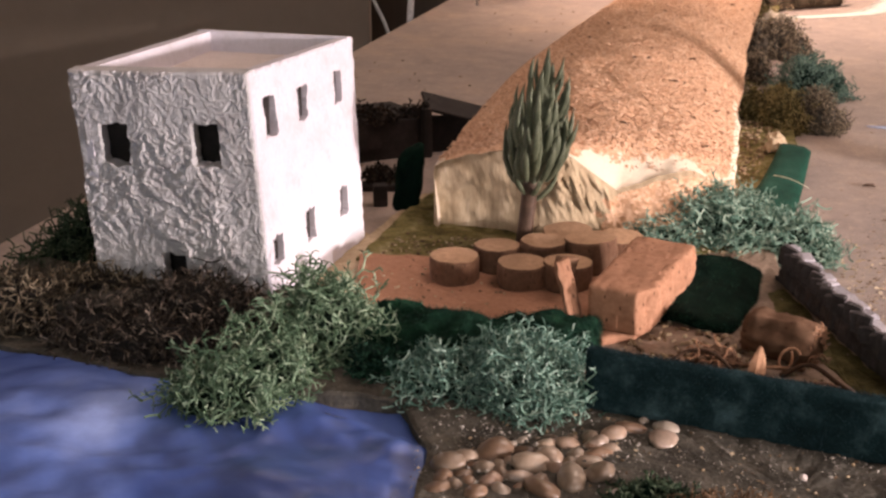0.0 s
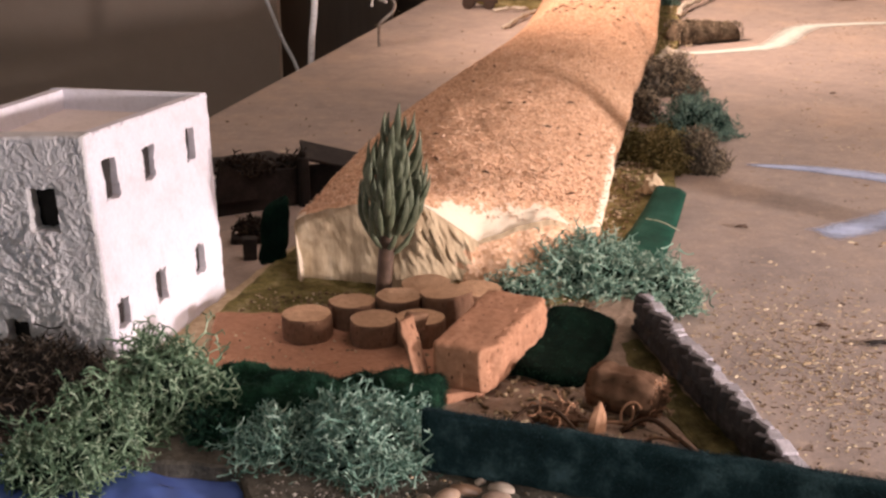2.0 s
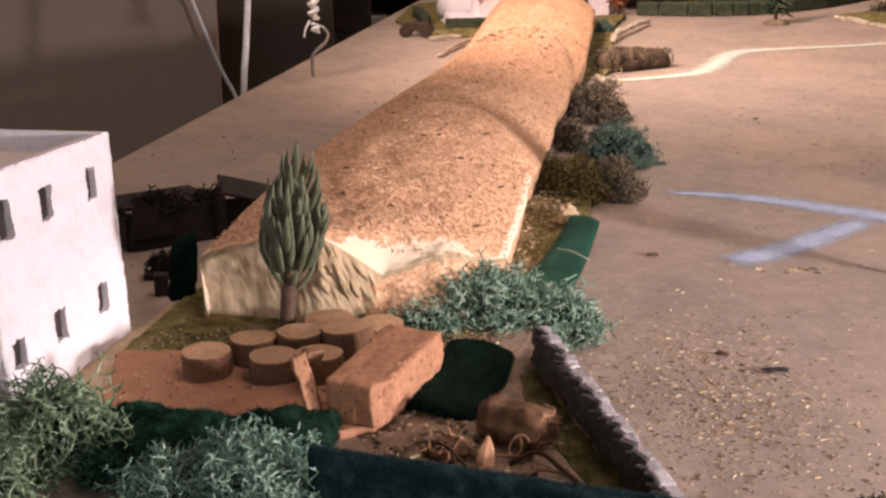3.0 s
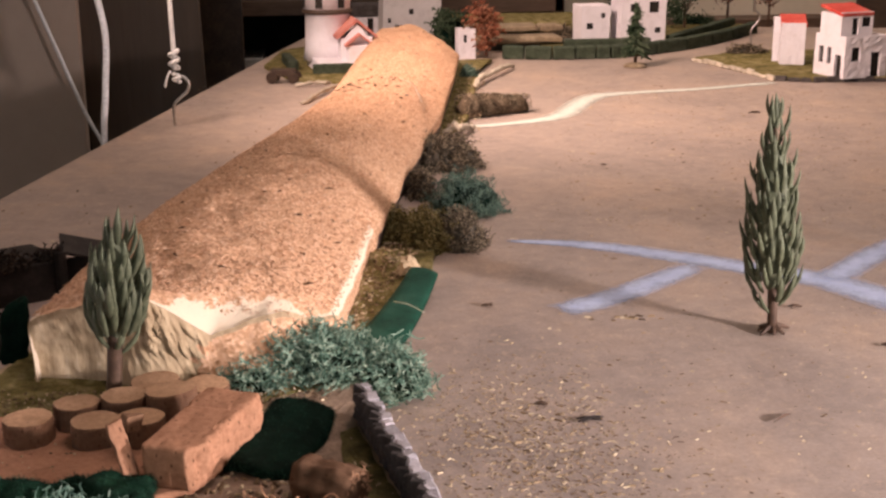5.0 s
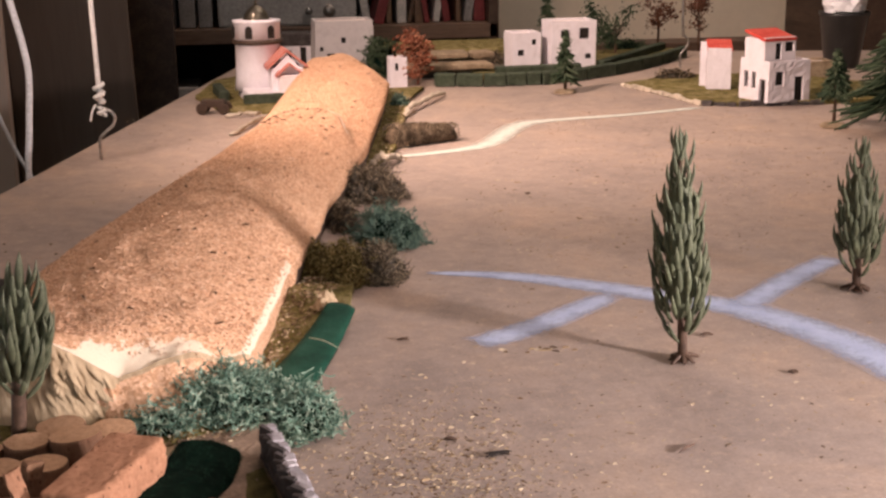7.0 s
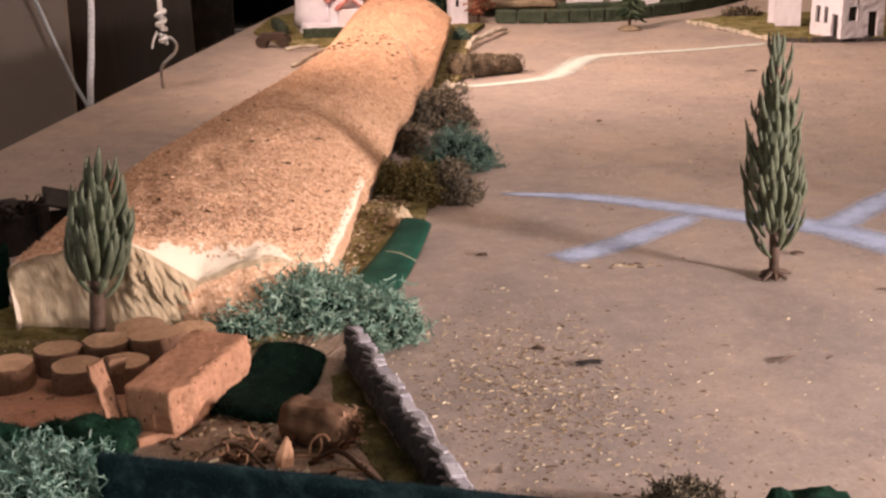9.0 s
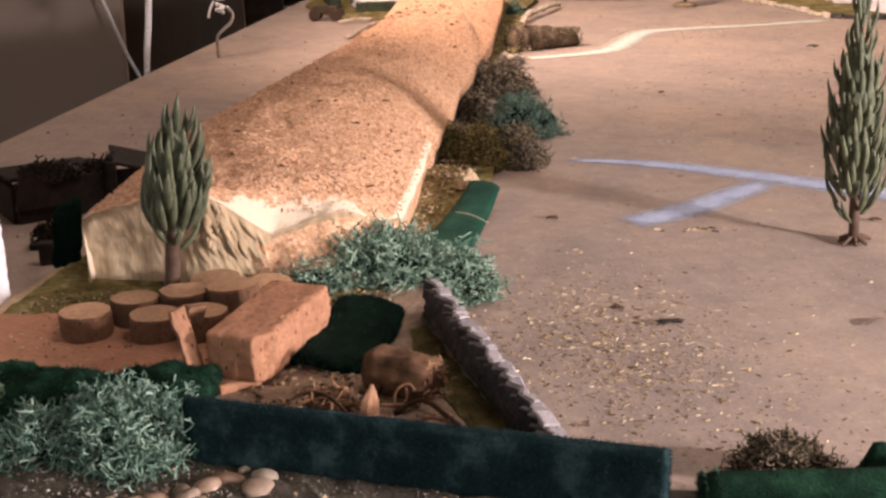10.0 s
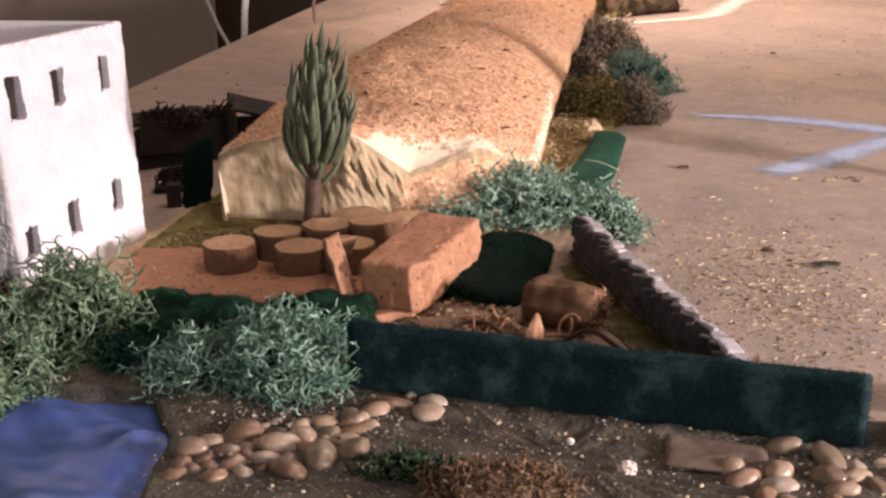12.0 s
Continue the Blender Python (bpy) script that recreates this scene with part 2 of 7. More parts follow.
FELT = mottled("dark_green_felt", (0.0052, 0.0145, 0.0160), (0.0120, 0.0300, 0.0330), (0.062, 0.112, 0.120), 55, 700, 0.95, 0.8, 0.001, spec=0.1)
SCOURER = mottled("green_scouring_pad", (0.00108, 0.0054, 0.00351), (0.002025, 0.01013, 0.006075), (0.0054, 0.0216, 0.0135), 60, 700, 0.85, 0.5, 0.0008, spec=0.06)
GREEN_SHEET = mottled("green_plastic_grass", (0.00576, 0.036, 0.0216), (0.01008, 0.0576, 0.036), (0.0216, 0.0828, 0.054), 45, 500, 0.75, 0.3, 0.0005, spec=0.15)
GRASS_MAT = mottled("olive_grass_mat", (0.055, 0.046, 0.016), (0.175, 0.145, 0.052), (0.36, 0.30, 0.16), 75, 420, 0.95, 0.9, 0.0015, spec=0.1)
GRAVEL = mottled("dark_gritty_soil", (0.040, 0.036, 0.029), (0.088, 0.078, 0.062), (0.170, 0.150, 0.118), 40, 500, 0.95, 0.9, 0.0015, spec=0.1)
SOIL = mottled("brown_courtyard_soil", (0.150, 0.105, 0.072), (0.275, 0.195, 0.138), (0.36, 0.265, 0.19), 40, 420, 0.9, 0.6, 0.001)
CARD = mottled("brown_card", (0.08, 0.055, 0.042), (0.135, 0.095, 0.072), (0.20, 0.145, 0.112), 40, 420, 0.9, 0.5, 0.0008)
ROLL_MOSS = mottled("dry_moss_mat", (0.060, 0.042, 0.028), (0.135, 0.098, 0.064), (0.26, 0.20, 0.135), 90, 500, 0.95, 0.9, 0.0015, spec=0.1)
TIMBER = mottled("dark_wood", (0.035, 0.022, 0.015), (0.06, 0.038, 0.026), (0.09, 0.06, 0.04), 30, 260, 0.6, 0.3, 0.0005, (1, 0.15, 1))
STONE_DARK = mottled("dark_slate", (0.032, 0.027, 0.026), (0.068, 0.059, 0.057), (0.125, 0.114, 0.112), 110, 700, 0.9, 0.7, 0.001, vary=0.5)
# wall cap far paler than its sides: the lit top put into the colour
STONE_CAP_LIT = mottled("pale_grey_lit_stone", (0.29, 0.265, 0.285), (0.42, 0.395, 0.42), (0.54, 0.52, 0.545), 110, 700, 0.9, 0.6, 0.001, vary=0.4)
PEBBLE = pebble_material()
LEAF = mottled("grey_green_plastic", (0.06984, 0.0825, 0.0462), (0.1183, 0.132, 0.0792), (0.1746, 0.1847, 0.1232), 120, 700, 0.6, 0.15, 0.0003, vary=0.5)
BROWN_PLASTIC = mottled("brown_plastic", (0.05, 0.028, 0.018), (0.085, 0.05, 0.032), (0.13, 0.08, 0.055), 120, 700, 0.55, 0.2, 0.0003)
LICHEN = island_tones("mint_lichen", [(0.0, (0.040, 0.090, 0.066)), (0.35, (0.115, 0.205, 0.155)), (0.75, (0.23, 0.345, 0.27)), (1.0, (0.36, 0.47, 0.38))])
LICHEN_BLUE = island_tones("blue_green_lichen", [(0.0, (0.060, 0.125, 0.090)), (0.4, (0.15, 0.245, 0.18)), (0.8, (0.28, 0.375, 0.285)), (1.0, (0.39, 0.47, 0.36))])
LICHEN_PALE = island_tones("yellow_green_lichen", [(0.0, (0.036, 0.070, 0.038)), (0.4, (0.115, 0.185, 0.105)), (0.78, (0.235, 0.325, 0.205)), (1.0, (0.37, 0.45, 0.31))])
LICHEN_TEAL = island_tones("teal_lichen", [(0.0, (0.032, 0.058, 0.045)), (0.5, (0.080, 0.132, 0.102)), (1.0, (0.19, 0.265, 0.20))])
LICHEN_BROWN = island_tones("brown_lichen", [(0.0, (0.024, 0.017, 0.011)), (0.55, (0.095, 0.072, 0.046)), (1.0, (0.40, 0.32, 0.215))])
LICHEN_OLIVE = island_tones("olive_lichen", [(0.0, (0.040, 0.032, 0.010)), (0.5, (0.165, 0.125, 0.042)), (1.0, (0.44, 0.36, 0.16))])
# near black: the shade deep between lichen strands, put into the core's colour
LICHEN_CORE_SHADE = mottled("lichen_core_shade", (0.006, 0.012, 0.008), (0.013, 0.023, 0.015), (0.026, 0.042, 0.028), 120, 700, 0.95, 0.9, 0.0015, spec=0.05)
MOSS_ORANGE = island_tones("rusty_moss", [(0.0, (0.06, 0.035, 0.018)), (0.5, (0.15, 0.085, 0.045)), (1.0, (0.30, 0.20, 0.12))])
GREEN_FUZZ = island_tones("green_fuzz", [(0.0, (0.004, 0.015, 0.009)), (0.6, (0.011, 0.042, 0.024)), (1.0, (0.045, 0.12, 0.07))])
NAP = island_tones("teal_fuzz", [(0.0, (0.008, 0.024, 0.027)), (0.8, (0.018, 0.042, 0.050)), (1.0, (0.05, 0.095, 0.112))])
GRIT = island_tones("grey_grit", [(0.0, (0.05, 0.045, 0.04)), (0.4, (0.15, 0.135, 0.115)), (0.75, (0.33, 0.295, 0.245)), (1.0, (0.56, 0.52, 0.45))])
CRUMBS = island_tones("crumbs", [(0.0, (0.08, 0.05, 0.03)), (0.4, (0.21, 0.140, 0.080)), (0.7, (0.40, 0.295, 0.175)), (1.0, (0.63, 0.52, 0.35))])
LOOSE = sawdust_material("loose_sawdust", False)
FLAKES = island_tones("wood_flakes", [(0.0, (0.30, 0.15, 0.08)), (0.18, (0.53, 0.305, 0.178)), (0.6, (0.65, 0.40, 0.25)), (1.0, (0.78, 0.54, 0.375))])
CHALK_DUST = dusty_paint("dusty_blue_chalk", (0.40, 0.47, 0.66), (0.56, 0.63, 0.80))
PATH_PAINT = dusty_paint("thin_cream_paint", (0.54, 0.56, 0.49), (0.72, 0.74, 0.66))
CHALK_CREAM = mottled("cream_paint", (0.52, 0.48, 0.32), (0.66, 0.62, 0.45), (0.76, 0.72, 0.56), 40, 400, 0.85, 0.2, 0.0003)
KERB_PALE = mottled("pale_kerb_stone", (0.34, 0.29, 0.22), (0.50, 0.44, 0.35), (0.66, 0.61, 0.51), 60, 400, 0.85, 0.4, 0.0006, vary=0.5)
RED_ROOF = mottled("red_roof_paint", (0.46, 0.04, 0.03), (0.58, 0.07, 0.05), (0.66, 0.13, 0.10), 60, 500, 0.6, 0.2, 0.0004)
PINK_ROOF = mottled("worn_red_paint", (0.42, 0.13, 0.10), (0.52, 0.20, 0.16), (0.62, 0.32, 0.27), 60, 500, 0.7, 0.3, 0.0005)
# white plaster greyed down: the shade on the house behind the hill
PLASTER_SHADED = plaster_material("shaded_plaster", (0.50, 0.475, 0.47), (0.40, 0.375, 0.37))
# near black, so that window openings carry their shade as colour
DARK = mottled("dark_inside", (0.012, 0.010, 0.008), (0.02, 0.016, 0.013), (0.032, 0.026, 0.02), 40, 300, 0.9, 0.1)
SHUTTER = mottled("grey_wood", (0.0189, 0.0147, 0.01302), (0.0315, 0.0252, 0.02226), (0.0483, 0.0399, 0.03612), 60, 500, 0.8, 0.3, 0.0004, (1, 1, 0.2))
GOLD = mottled("gilt_dome", (0.1488, 0.1292, 0.09315), (0.2083, 0.1873, 0.1449), (0.2728, 0.2584, 0.2277), 60, 400, 0.28, 0.05, 0.0003, metal=0.9, spec=0.5)
HEDGE = mottled("green_hedge_foam", (0.028, 0.040, 0.024), (0.050, 0.066, 0.042), (0.082, 0.100, 0.070), 90, 600, 0.95, 0.8, 0.0015, vary=0.3)
SLAB = mottled("layered_stone", (0.16, 0.12, 0.075), (0.28, 0.215, 0.14), (0.42, 0.34, 0.235), 45, 400, 0.9, 0.6, 0.001, vary=0.3)
RUST_FOLIAGE = island_tones("rust_foliage", [(0.0, (0.13, 0.04, 0.022)), (0.5, (0.28, 0.095, 0.05)), (1.0, (0.42, 0.20, 0.12))])
MAROON_FOLIAGE = island_tones("maroon_foliage", [(0.0, (0.05, 0.022, 0.014)), (0.5, (0.12, 0.05, 0.03)), (1.0, (0.2, 0.09, 0.055))])
PINE_FOLIAGE = island_tones("pine_foliage", [(0.0, (0.015, 0.0275, 0.015)), (0.5, (0.0375, 0.0625, 0.03125)), (1.0, (0.1, 0.125, 0.075))])
ROPE = mottled("white_cord", (0.55, 0.53, 0.50), (0.66, 0.64, 0.60), (0.74, 0.72, 0.69), 120, 900, 0.7, 0.5, 0.0005)
STEEL = mottled("dull_steel", (0.30, 0.28, 0.26), (0.42, 0.40, 0.37), (0.5, 0.48, 0.45), 90, 500, 0.35, 0.1, 0.0002, metal=0.9)
CABLE = mottled("white_cable_sheath", (0.60, 0.60, 0.60), (0.66, 0.66, 0.66), (0.72, 0.72, 0.72), 30, 300, 0.45, 0.1, 0.0002)
WALL_GREY = mottled("grey_panel", (0.265, 0.207, 0.164), (0.292, 0.229, 0.182), (0.318, 0.250, 0.200), 1.5, 40, 0.6, 0.05, 0.0003, grain=0.12)
PANEL_TAN = mottled("brown_veneer", (0.092, 0.066, 0.049), (0.116, 0.083, 0.060), (0.142, 0.102, 0.076), 6, 90, 0.55, 0.15, 0.0003, (1, 1, 0.1), grain=0.3)
WALL_OLIVE = mottled("beige_wall_paint", (0.60, 0.535, 0.42), (0.63, 0.56, 0.44), (0.66, 0.59, 0.465), 2, 60, 0.85, 0.1, 0.0004, grain=0.1)
SHELF_WOOD = mottled("brown_shelf_wood", (0.10, 0.062, 0.042), (0.14, 0.09, 0.062), (0.19, 0.125, 0.088), 9, 120, 0.5, 0.2, 0.0003, (0.15, 1, 1))
BLACK_PLASTIC = mottled("black_plastic", (0.012, 0.012, 0.012), (0.02, 0.02, 0.02), (0.035, 0.034, 0.033), 20, 300, 0.35, 0.1, 0.0002, spec=0.5)
WHITE_PLASTIC = mottled("white_plastic", (0.66, 0.66, 0.68), (0.76, 0.76, 0.78), (0.82, 0.82, 0.84), 40, 400, 0.4, 0.1, 0.0003)
GREY_METAL = mottled("pale_grey_casing", (0.30, 0.29, 0.27), (0.37, 0.36, 0.34), (0.42, 0.41, 0.39), 10, 150, 0.45, 0.1, 0.0002)
FLOOR_MAT = mottled("grey_floor", (0.12, 0.105, 0.09), (0.16, 0.14, 0.12), (0.2, 0.18, 0.155), 4, 80, 0.6, 0.2, 0.0004)
CEILING_MAT = mottled("white_ceiling_paint", (0.62, 0.60, 0.57), (0.68, 0.66, 0.63), (0.72, 0.70, 0.67), 3, 90, 0.9, 0.1, 0.0004)
BINDINGS = [mottled("binding_" + n, tuple(x * 0.7 for x in c), c, tuple(min(1, x * 1.3) for x in c), 25, 200, 0.5, 0.1)
            for n, c in (("red", (0.16, 0.03, 0.03)), ("black", (0.025, 0.024, 0.026)), ("grey", (0.20, 0.19, 0.18)), ("brown", (0.13, 0.08, 0.05)), ("white", (0.45, 0.43, 0.40)))]


# ---------------------------------------------------------------- mesh tools
def mesh_of(name, bm, mat, smooth=False):
    me = bpy.data.meshes.new(name)
    bm.to_mesh(me)
    bm.free()
    me.materials.append(mat)
    if smooth:
        for p in me.polygons:
            p.use_smooth = True
    return me


def part(name, bm, mat, parent=None, label="", smooth=False):
    ob = new(name, mesh_of(name, bm, mat, smooth))
    ob.parent = parent
    if label:
        tagged(ob, label)
    return ob


def empty(name, m=None):
    ob = new(name)
    ob.empty_display_size = 0.01
    if m is not None:
        ob.matrix_world = m
    return ob


def from_lists(name, verts, faces, mat, parent=None, smooth=False):
    me = bpy.data.meshes.new(name)
    me.from_pydata(verts, [], faces)
    me.materials.append(mat)
    if smooth:
        for p in me.polygons:
            p.use_smooth = True
    ob = new(name, me)
    ob.parent = parent
    return ob


def box(size, at=(0, 0, 0), bevel=0.0, turn=None, segs=2):
    """A box that stands on at (its base centre)."""
    bm = bmesh.new()
    m = Matrix.Translation(at) @ (turn or Matrix()) @ Matrix.Translation((0, 0, size[2] / 2)) @ Matrix.Diagonal((*size, 1))
    bmesh.ops.create_cube(bm, size=1.0, matrix=m)
    if bevel:
        bmesh.ops.bevel(bm, geom=bm.edges[:], offset=bevel, segments=segs, affect="EDGES", profile=0.6)
    return bm


def round_box(size, r, cuts=10, wear=0.0, freq=120.0, seed=0):
    """A box with rounded edges that stands on its origin; wear makes it lumpy."""
    bm = bmesh.new()
    bmesh.ops.create_cube(bm, size=1.0)
    bmesh.ops.subdivide_edges(bm, edges=bm.edges[:], cuts=cuts, use_grid_fill=True)
    h = [s / 2 for s in size]
    for v in bm.verts:
        co = Vector((v.co.x * size[0], v.co.y * size[1], v.co.z * size[2]))
        inner = Vector([max(-(h[k] - r), min(h[k] - r, co[k])) for k in range(3)])
        d = co - inner
        d = d.normalized() if d.length > 1e-9 else Vector()
        q = inner + d * r
        if wear:
            o = Vector((seed * 3.1, 0, 0))
            n = q * freq + o
            q += Vector((noise.noise(n), noise.noise(n + Vector((5, 0, 0))), noise.noise(n + Vector((0, 5, 0))))) * wear
            q += d * wear * 0.7 * noise.noise(n * 3)
        v.co = q + Vector((0, 0, h[2]))
    return bm


def prism(poly, z0, z1, bevel=0.0):
    bm = bmesh.new()
    n = len(poly)
    lo = [bm.verts.new((p[0], p[1], z0)) for p in poly]
    hi = [bm.verts.new((p[0], p[1], z1)) for p in poly]
    bm.faces.new(lo[::-1])
    bm.faces.new(hi)
    for i in range(n):
        bm.faces.new((lo[i], lo[(i + 1) % n], hi[(i + 1) % n], hi[i]))
    bmesh.ops.recalc_face_normals(bm, faces=bm.faces[:])
    if bevel:
        bmesh.ops.bevel(bm, geom=bm.edges[:], offset=bevel, segments=1, affect="EDGES")
    return bm


def lathe(profile, segs=24, at=(0, 0, 0), wobble=0.0, seed=0):
    bm = bmesh.new()
    rings = []
    for r, z in profile:
        ring = []
        for i in range(segs):
            a = 2 * math.pi * i / segs
            k = 1 + wobble * noise.noise((math.cos(a) * 1.5 + seed, math.sin(a) * 1.5, z * 40))
            ring.append(bm.verts.new((at[0] + r * k * math.cos(a), at[1] + r * k * math.sin(a), at[2] + z)))
        rings.append(ring)
    for a, b in zip(rings, rings[1:]):
        for i in range(segs):
            bm.faces.new((a[i], a[(i + 1) % segs], b[(i + 1) % segs], b[i]))
    bm.faces.new(rings[0][::-1])
    bm.faces.new(rings[-1])
    return bm


def blob(radii, at=(0, 0, 0), rough=0.25, freq=2.0, subdiv=3, seed=0, flat=None):
    bm = bmesh.new()
    bmesh.ops.create_icosphere(bm, subdivisions=subdiv, radius=1.0)
    for v in bm.verts:
        d = v.co.normalized()
        k = 1 + rough * noise.fractal(d * freq + Vector((seed * 7.3, seed * 1.7, 0)), 1.0, 2.0, 3)
        v.co = Vector((d.x * radii[0], d.y * radii[1], d.z * radii[2])) * k
        if flat is not None and v.co.z < flat:
            v.co.z = flat
        v.co += Vector(at)
    return bm


def tube_lists(points, radii, sides, verts, faces):
    """Adds a tube along points to lists of verts and faces."""
    base = len(verts)
    n = len(points)
    for i, p in enumerate(points):
        d = (points[min(i + 1, n - 1)] - points[max(i - 1, 0)])
        d = d.normalized() if d.length > 1e-9 else Vector((0, 0, 1))
        s = d.cross(Vector((0.31, 0.17, 0.93)))
        s = s.normalized() if s.length > 1e-6 else Vector((1, 0, 0))
        t = d.cross(s)
        for k in range(sides):
            a = 2 * math.pi * k / sides
            verts.append(p + (s * math.cos(a) + t * math.sin(a)) * radii[i])
    for i in range(n - 1):
        for k in range(sides):
            a, b = base + i * sides + k, base + i * sides + (k + 1) % sides
            faces.append((a, b, b + sides, a + sides))
    faces.append(tuple(range(base + sides - 1, base - 1, -1)))
    faces.append(tuple(range(base + (n - 1) * sides, base + n * sides)))


def tube(name, points, radii, sides, mat, parent=None, smooth=True):
    verts, faces = [], []
    points = [Vector(p) for p in points]
    if isinstance(radii, (int, float)):
        radii = [radii] * len(points)
    tube_lists(points, radii, sides, verts, faces)
    return from_lists(name, verts, faces, mat, parent, smooth)


def spline(points, steps=8):
    """A smooth line through the points."""
    pts = [Vector(p) for p in points]
    out = []
    for i in range(len(pts) - 1):
        p0, p1, p2, p3 = pts[max(i - 1, 0)], pts[i], pts[i + 1], pts[min(i + 2, len(pts) - 1)]
        for k in range(steps):
            t = k / steps
            out.append(0.5 * ((2 * p1) + (p2 - p0) * t + (2 * p0 - 5 * p1 + 4 * p2 - p3) * t * t + (3 * p1 - p0 - 3 * p2 + p3) * t ** 3))
    out.append(pts[-1])
    return out


def pick(table, x):
    """Linear look-up in rows of (x, values...)."""
    if x <= table[0][0]:
        return table[0][1:]
    for a, b in zip(table, table[1:]):
        if x <= b[0]:
            k = (x - a[0]) / (b[0] - a[0])
            return tuple(p + (q - p) * k for p, q in zip(a[1:], b[1:]))
    return table[-1][1:]


def slab_wall(name, quad, thick, holes, mat, parent, nu=12, nv=12, relief=None, label="", jag=0.0):
    """A wall over quad (lower left, lower right, upper right, upper left as seen from outside), with
    openings (u0, u1, v0, v1; v from the bottom) cut right through it. relief(u, v) pushes the outside."""
    q = [Vector(p) for p in quad]
    outward = (q[1] - q[0]).cross(q[3] - q[0]).normalized()
    us = sorted({round(i / nu, 4) for i in range(nu + 1)} | {round(h[k], 4) for h in holes for k in (0, 1)})
    vs = sorted({round(i / nv, 4) for i in range(nv + 1)} | {round(h[k], 4) for h in holes for k in (2, 3)})

    def at(u, v):
        return (q[0] * (1 - u) + q[1] * u) * (1 - v) + (q[3] * (1 - u) + q[2] * u) * v

    verts, faces = [], []
    for u in us:
        for v in vs:
            p = at(u, v)
            if jag and 0.01 < u < 0.99 and 0.01 < v < 0.99:
                n = p * 330
                p += Vector((0, 0, noise.noise(n))) * jag * 1.6 + (q[1] - q[0]).normalized() * noise.noise(n + Vector((9, 0, 0))) * jag
            verts.append(p + outward * (relief(u, v) if relief else 0))
            verts.append(p - outward * thick)
    nvs = len(vs)

    def idx(i, j, inner):
        return 2 * (i * nvs + j) + inner

    def solid(i, j):
        if i < 0 or j < 0 or i >= len(us) - 1 or j >= nvs - 1:
            return False
        cu, cv = (us[i] + us[i + 1]) / 2, (vs[j] + vs[j + 1]) / 2
        return not any(h[0] < cu < h[1] and h[2] < cv < h[3] for h in holes)

    for i in range(len(us) - 1):
        for j in range(nvs - 1):
            if not solid(i, j):
                continue
            faces.append((idx(i, j, 0), idx(i + 1, j, 0), idx(i + 1, j + 1, 0), idx(i, j + 1, 0)))
            faces.append((idx(i, j, 1), idx(i, j + 1, 1), idx(i + 1, j + 1, 1), idx(i + 1, j, 1)))
            for di, dj, a, b in ((-1, 0, (i, j), (i, j + 1)), (1, 0, (i + 1, j + 1), (i + 1, j)), (0, -1, (i + 1, j), (i, j)), (0, 1, (i, j + 1), (i + 1, j + 1))):
                if not solid(i + di, j + dj):
                    faces.append((idx(*a, 0), idx(*b, 0), idx(*b, 1), idx(*a, 1)))
    ob = from_lists(name, verts, faces, mat, parent)
    if label:
        tagged(ob, label)
    return ob


def curl(p, way, steps, step, bend, rng, floor):
    """A curling run of points from p."""
    axis = Vector((rng.gauss(0, 1), rng.gauss(0, 1), rng.gauss(0, 1))).normalized()
    turn = Matrix.Rotation(rng.uniform(0.4, 1.0) * bend * rng.choice((-1, 1)), 3, axis)
    pts = [p.copy()]
    for _ in range(steps):
        way = (turn @ way + Vector((rng.gauss(0, 0.15), rng.gauss(0, 0.15), rng.gauss(0, 0.15)))).normalized()
        p = p + way * step
        p.z = max(p.z, floor)
        pts.append(p.copy())
    return pts, way


def fork(p, way, length, thick, level, rng, verts, faces, floor, spread=0.82):
    """A strand that forks in two again and again, like coral."""
    axis = Vector((rng.gauss(0, 1), rng.gauss(0, 1), rng.gauss(0, 1))).normalized()
    turn = Matrix.Rotation(rng.uniform(-0.75, 0.75), 3, axis)
    pts = [p.copy()]
    for _ in range(3):
        way = (turn @ way + Vector((rng.gauss(0, 0.1), rng.gauss(0, 0.1), rng.gauss(0, 0.1)))).normalized()
        p = p + way * length * 0.34
        p.z = max(p.z, floor)
        pts.append(p.copy())
    tube_lists(pts, [thick, thick * 0.97, thick * 0.94, thick * (0.9 if level else 0.68)], 3, verts, faces)
    if level:
        side = way.cross(Vector((rng.gauss(0, 1), rng.gauss(0, 1), rng.gauss(0, 1)))).normalized()
        for s in (-1, 1):
            if level == 1 and rng.random() < 0.18:
                continue
            fork(p, (way + side * s * spread * rng.uniform(0.6, 1.4)).normalized(), length * rng.uniform(0.6, 0.85), thick * 0.88, level - 1, rng, verts, faces, floor, spread)


def lichen_lists(at, radii, count, rng, verts, faces, thick=0.0004, length=0.014, low=-0.15, level=2):
    """Forked strands that fill a lumpy dome, with hollows."""
    at = Vector(at)
    floor = at.z + 0.0006
    for _ in range(count):
        while True:
            d = Vector((rng.gauss(0, 1), rng.gauss(0, 1), rng.gauss(0, 1)))
            if d.length > 1e-3 and d.normalized().z > low:
                break
        d.normalize()
        lump = 0.81 + (0.62 if level > 2 else 0.38) * noise.noise(d * 2.8 + at * 40)
        tip = Vector((d.x * radii[0], d.y * radii[1], max(d.z, 0.0) * radii[2])) * lump * rng.uniform(0.80, 1.02)
        way = (Vector((d.x / radii[0], d.y / radii[1], d.z / radii[2])).normalized() * 0.75 + Vector((rng.gauss(0, 0.5), rng.gauss(0, 0.5), rng.gauss(0, 0.45)))).normalized()
        p = at + tip - way * length * 0.75
        p.z = max(p.z, floor)
        fork(p, way, length * 0.5, thick * 1.15, level, rng, verts, faces, floor)


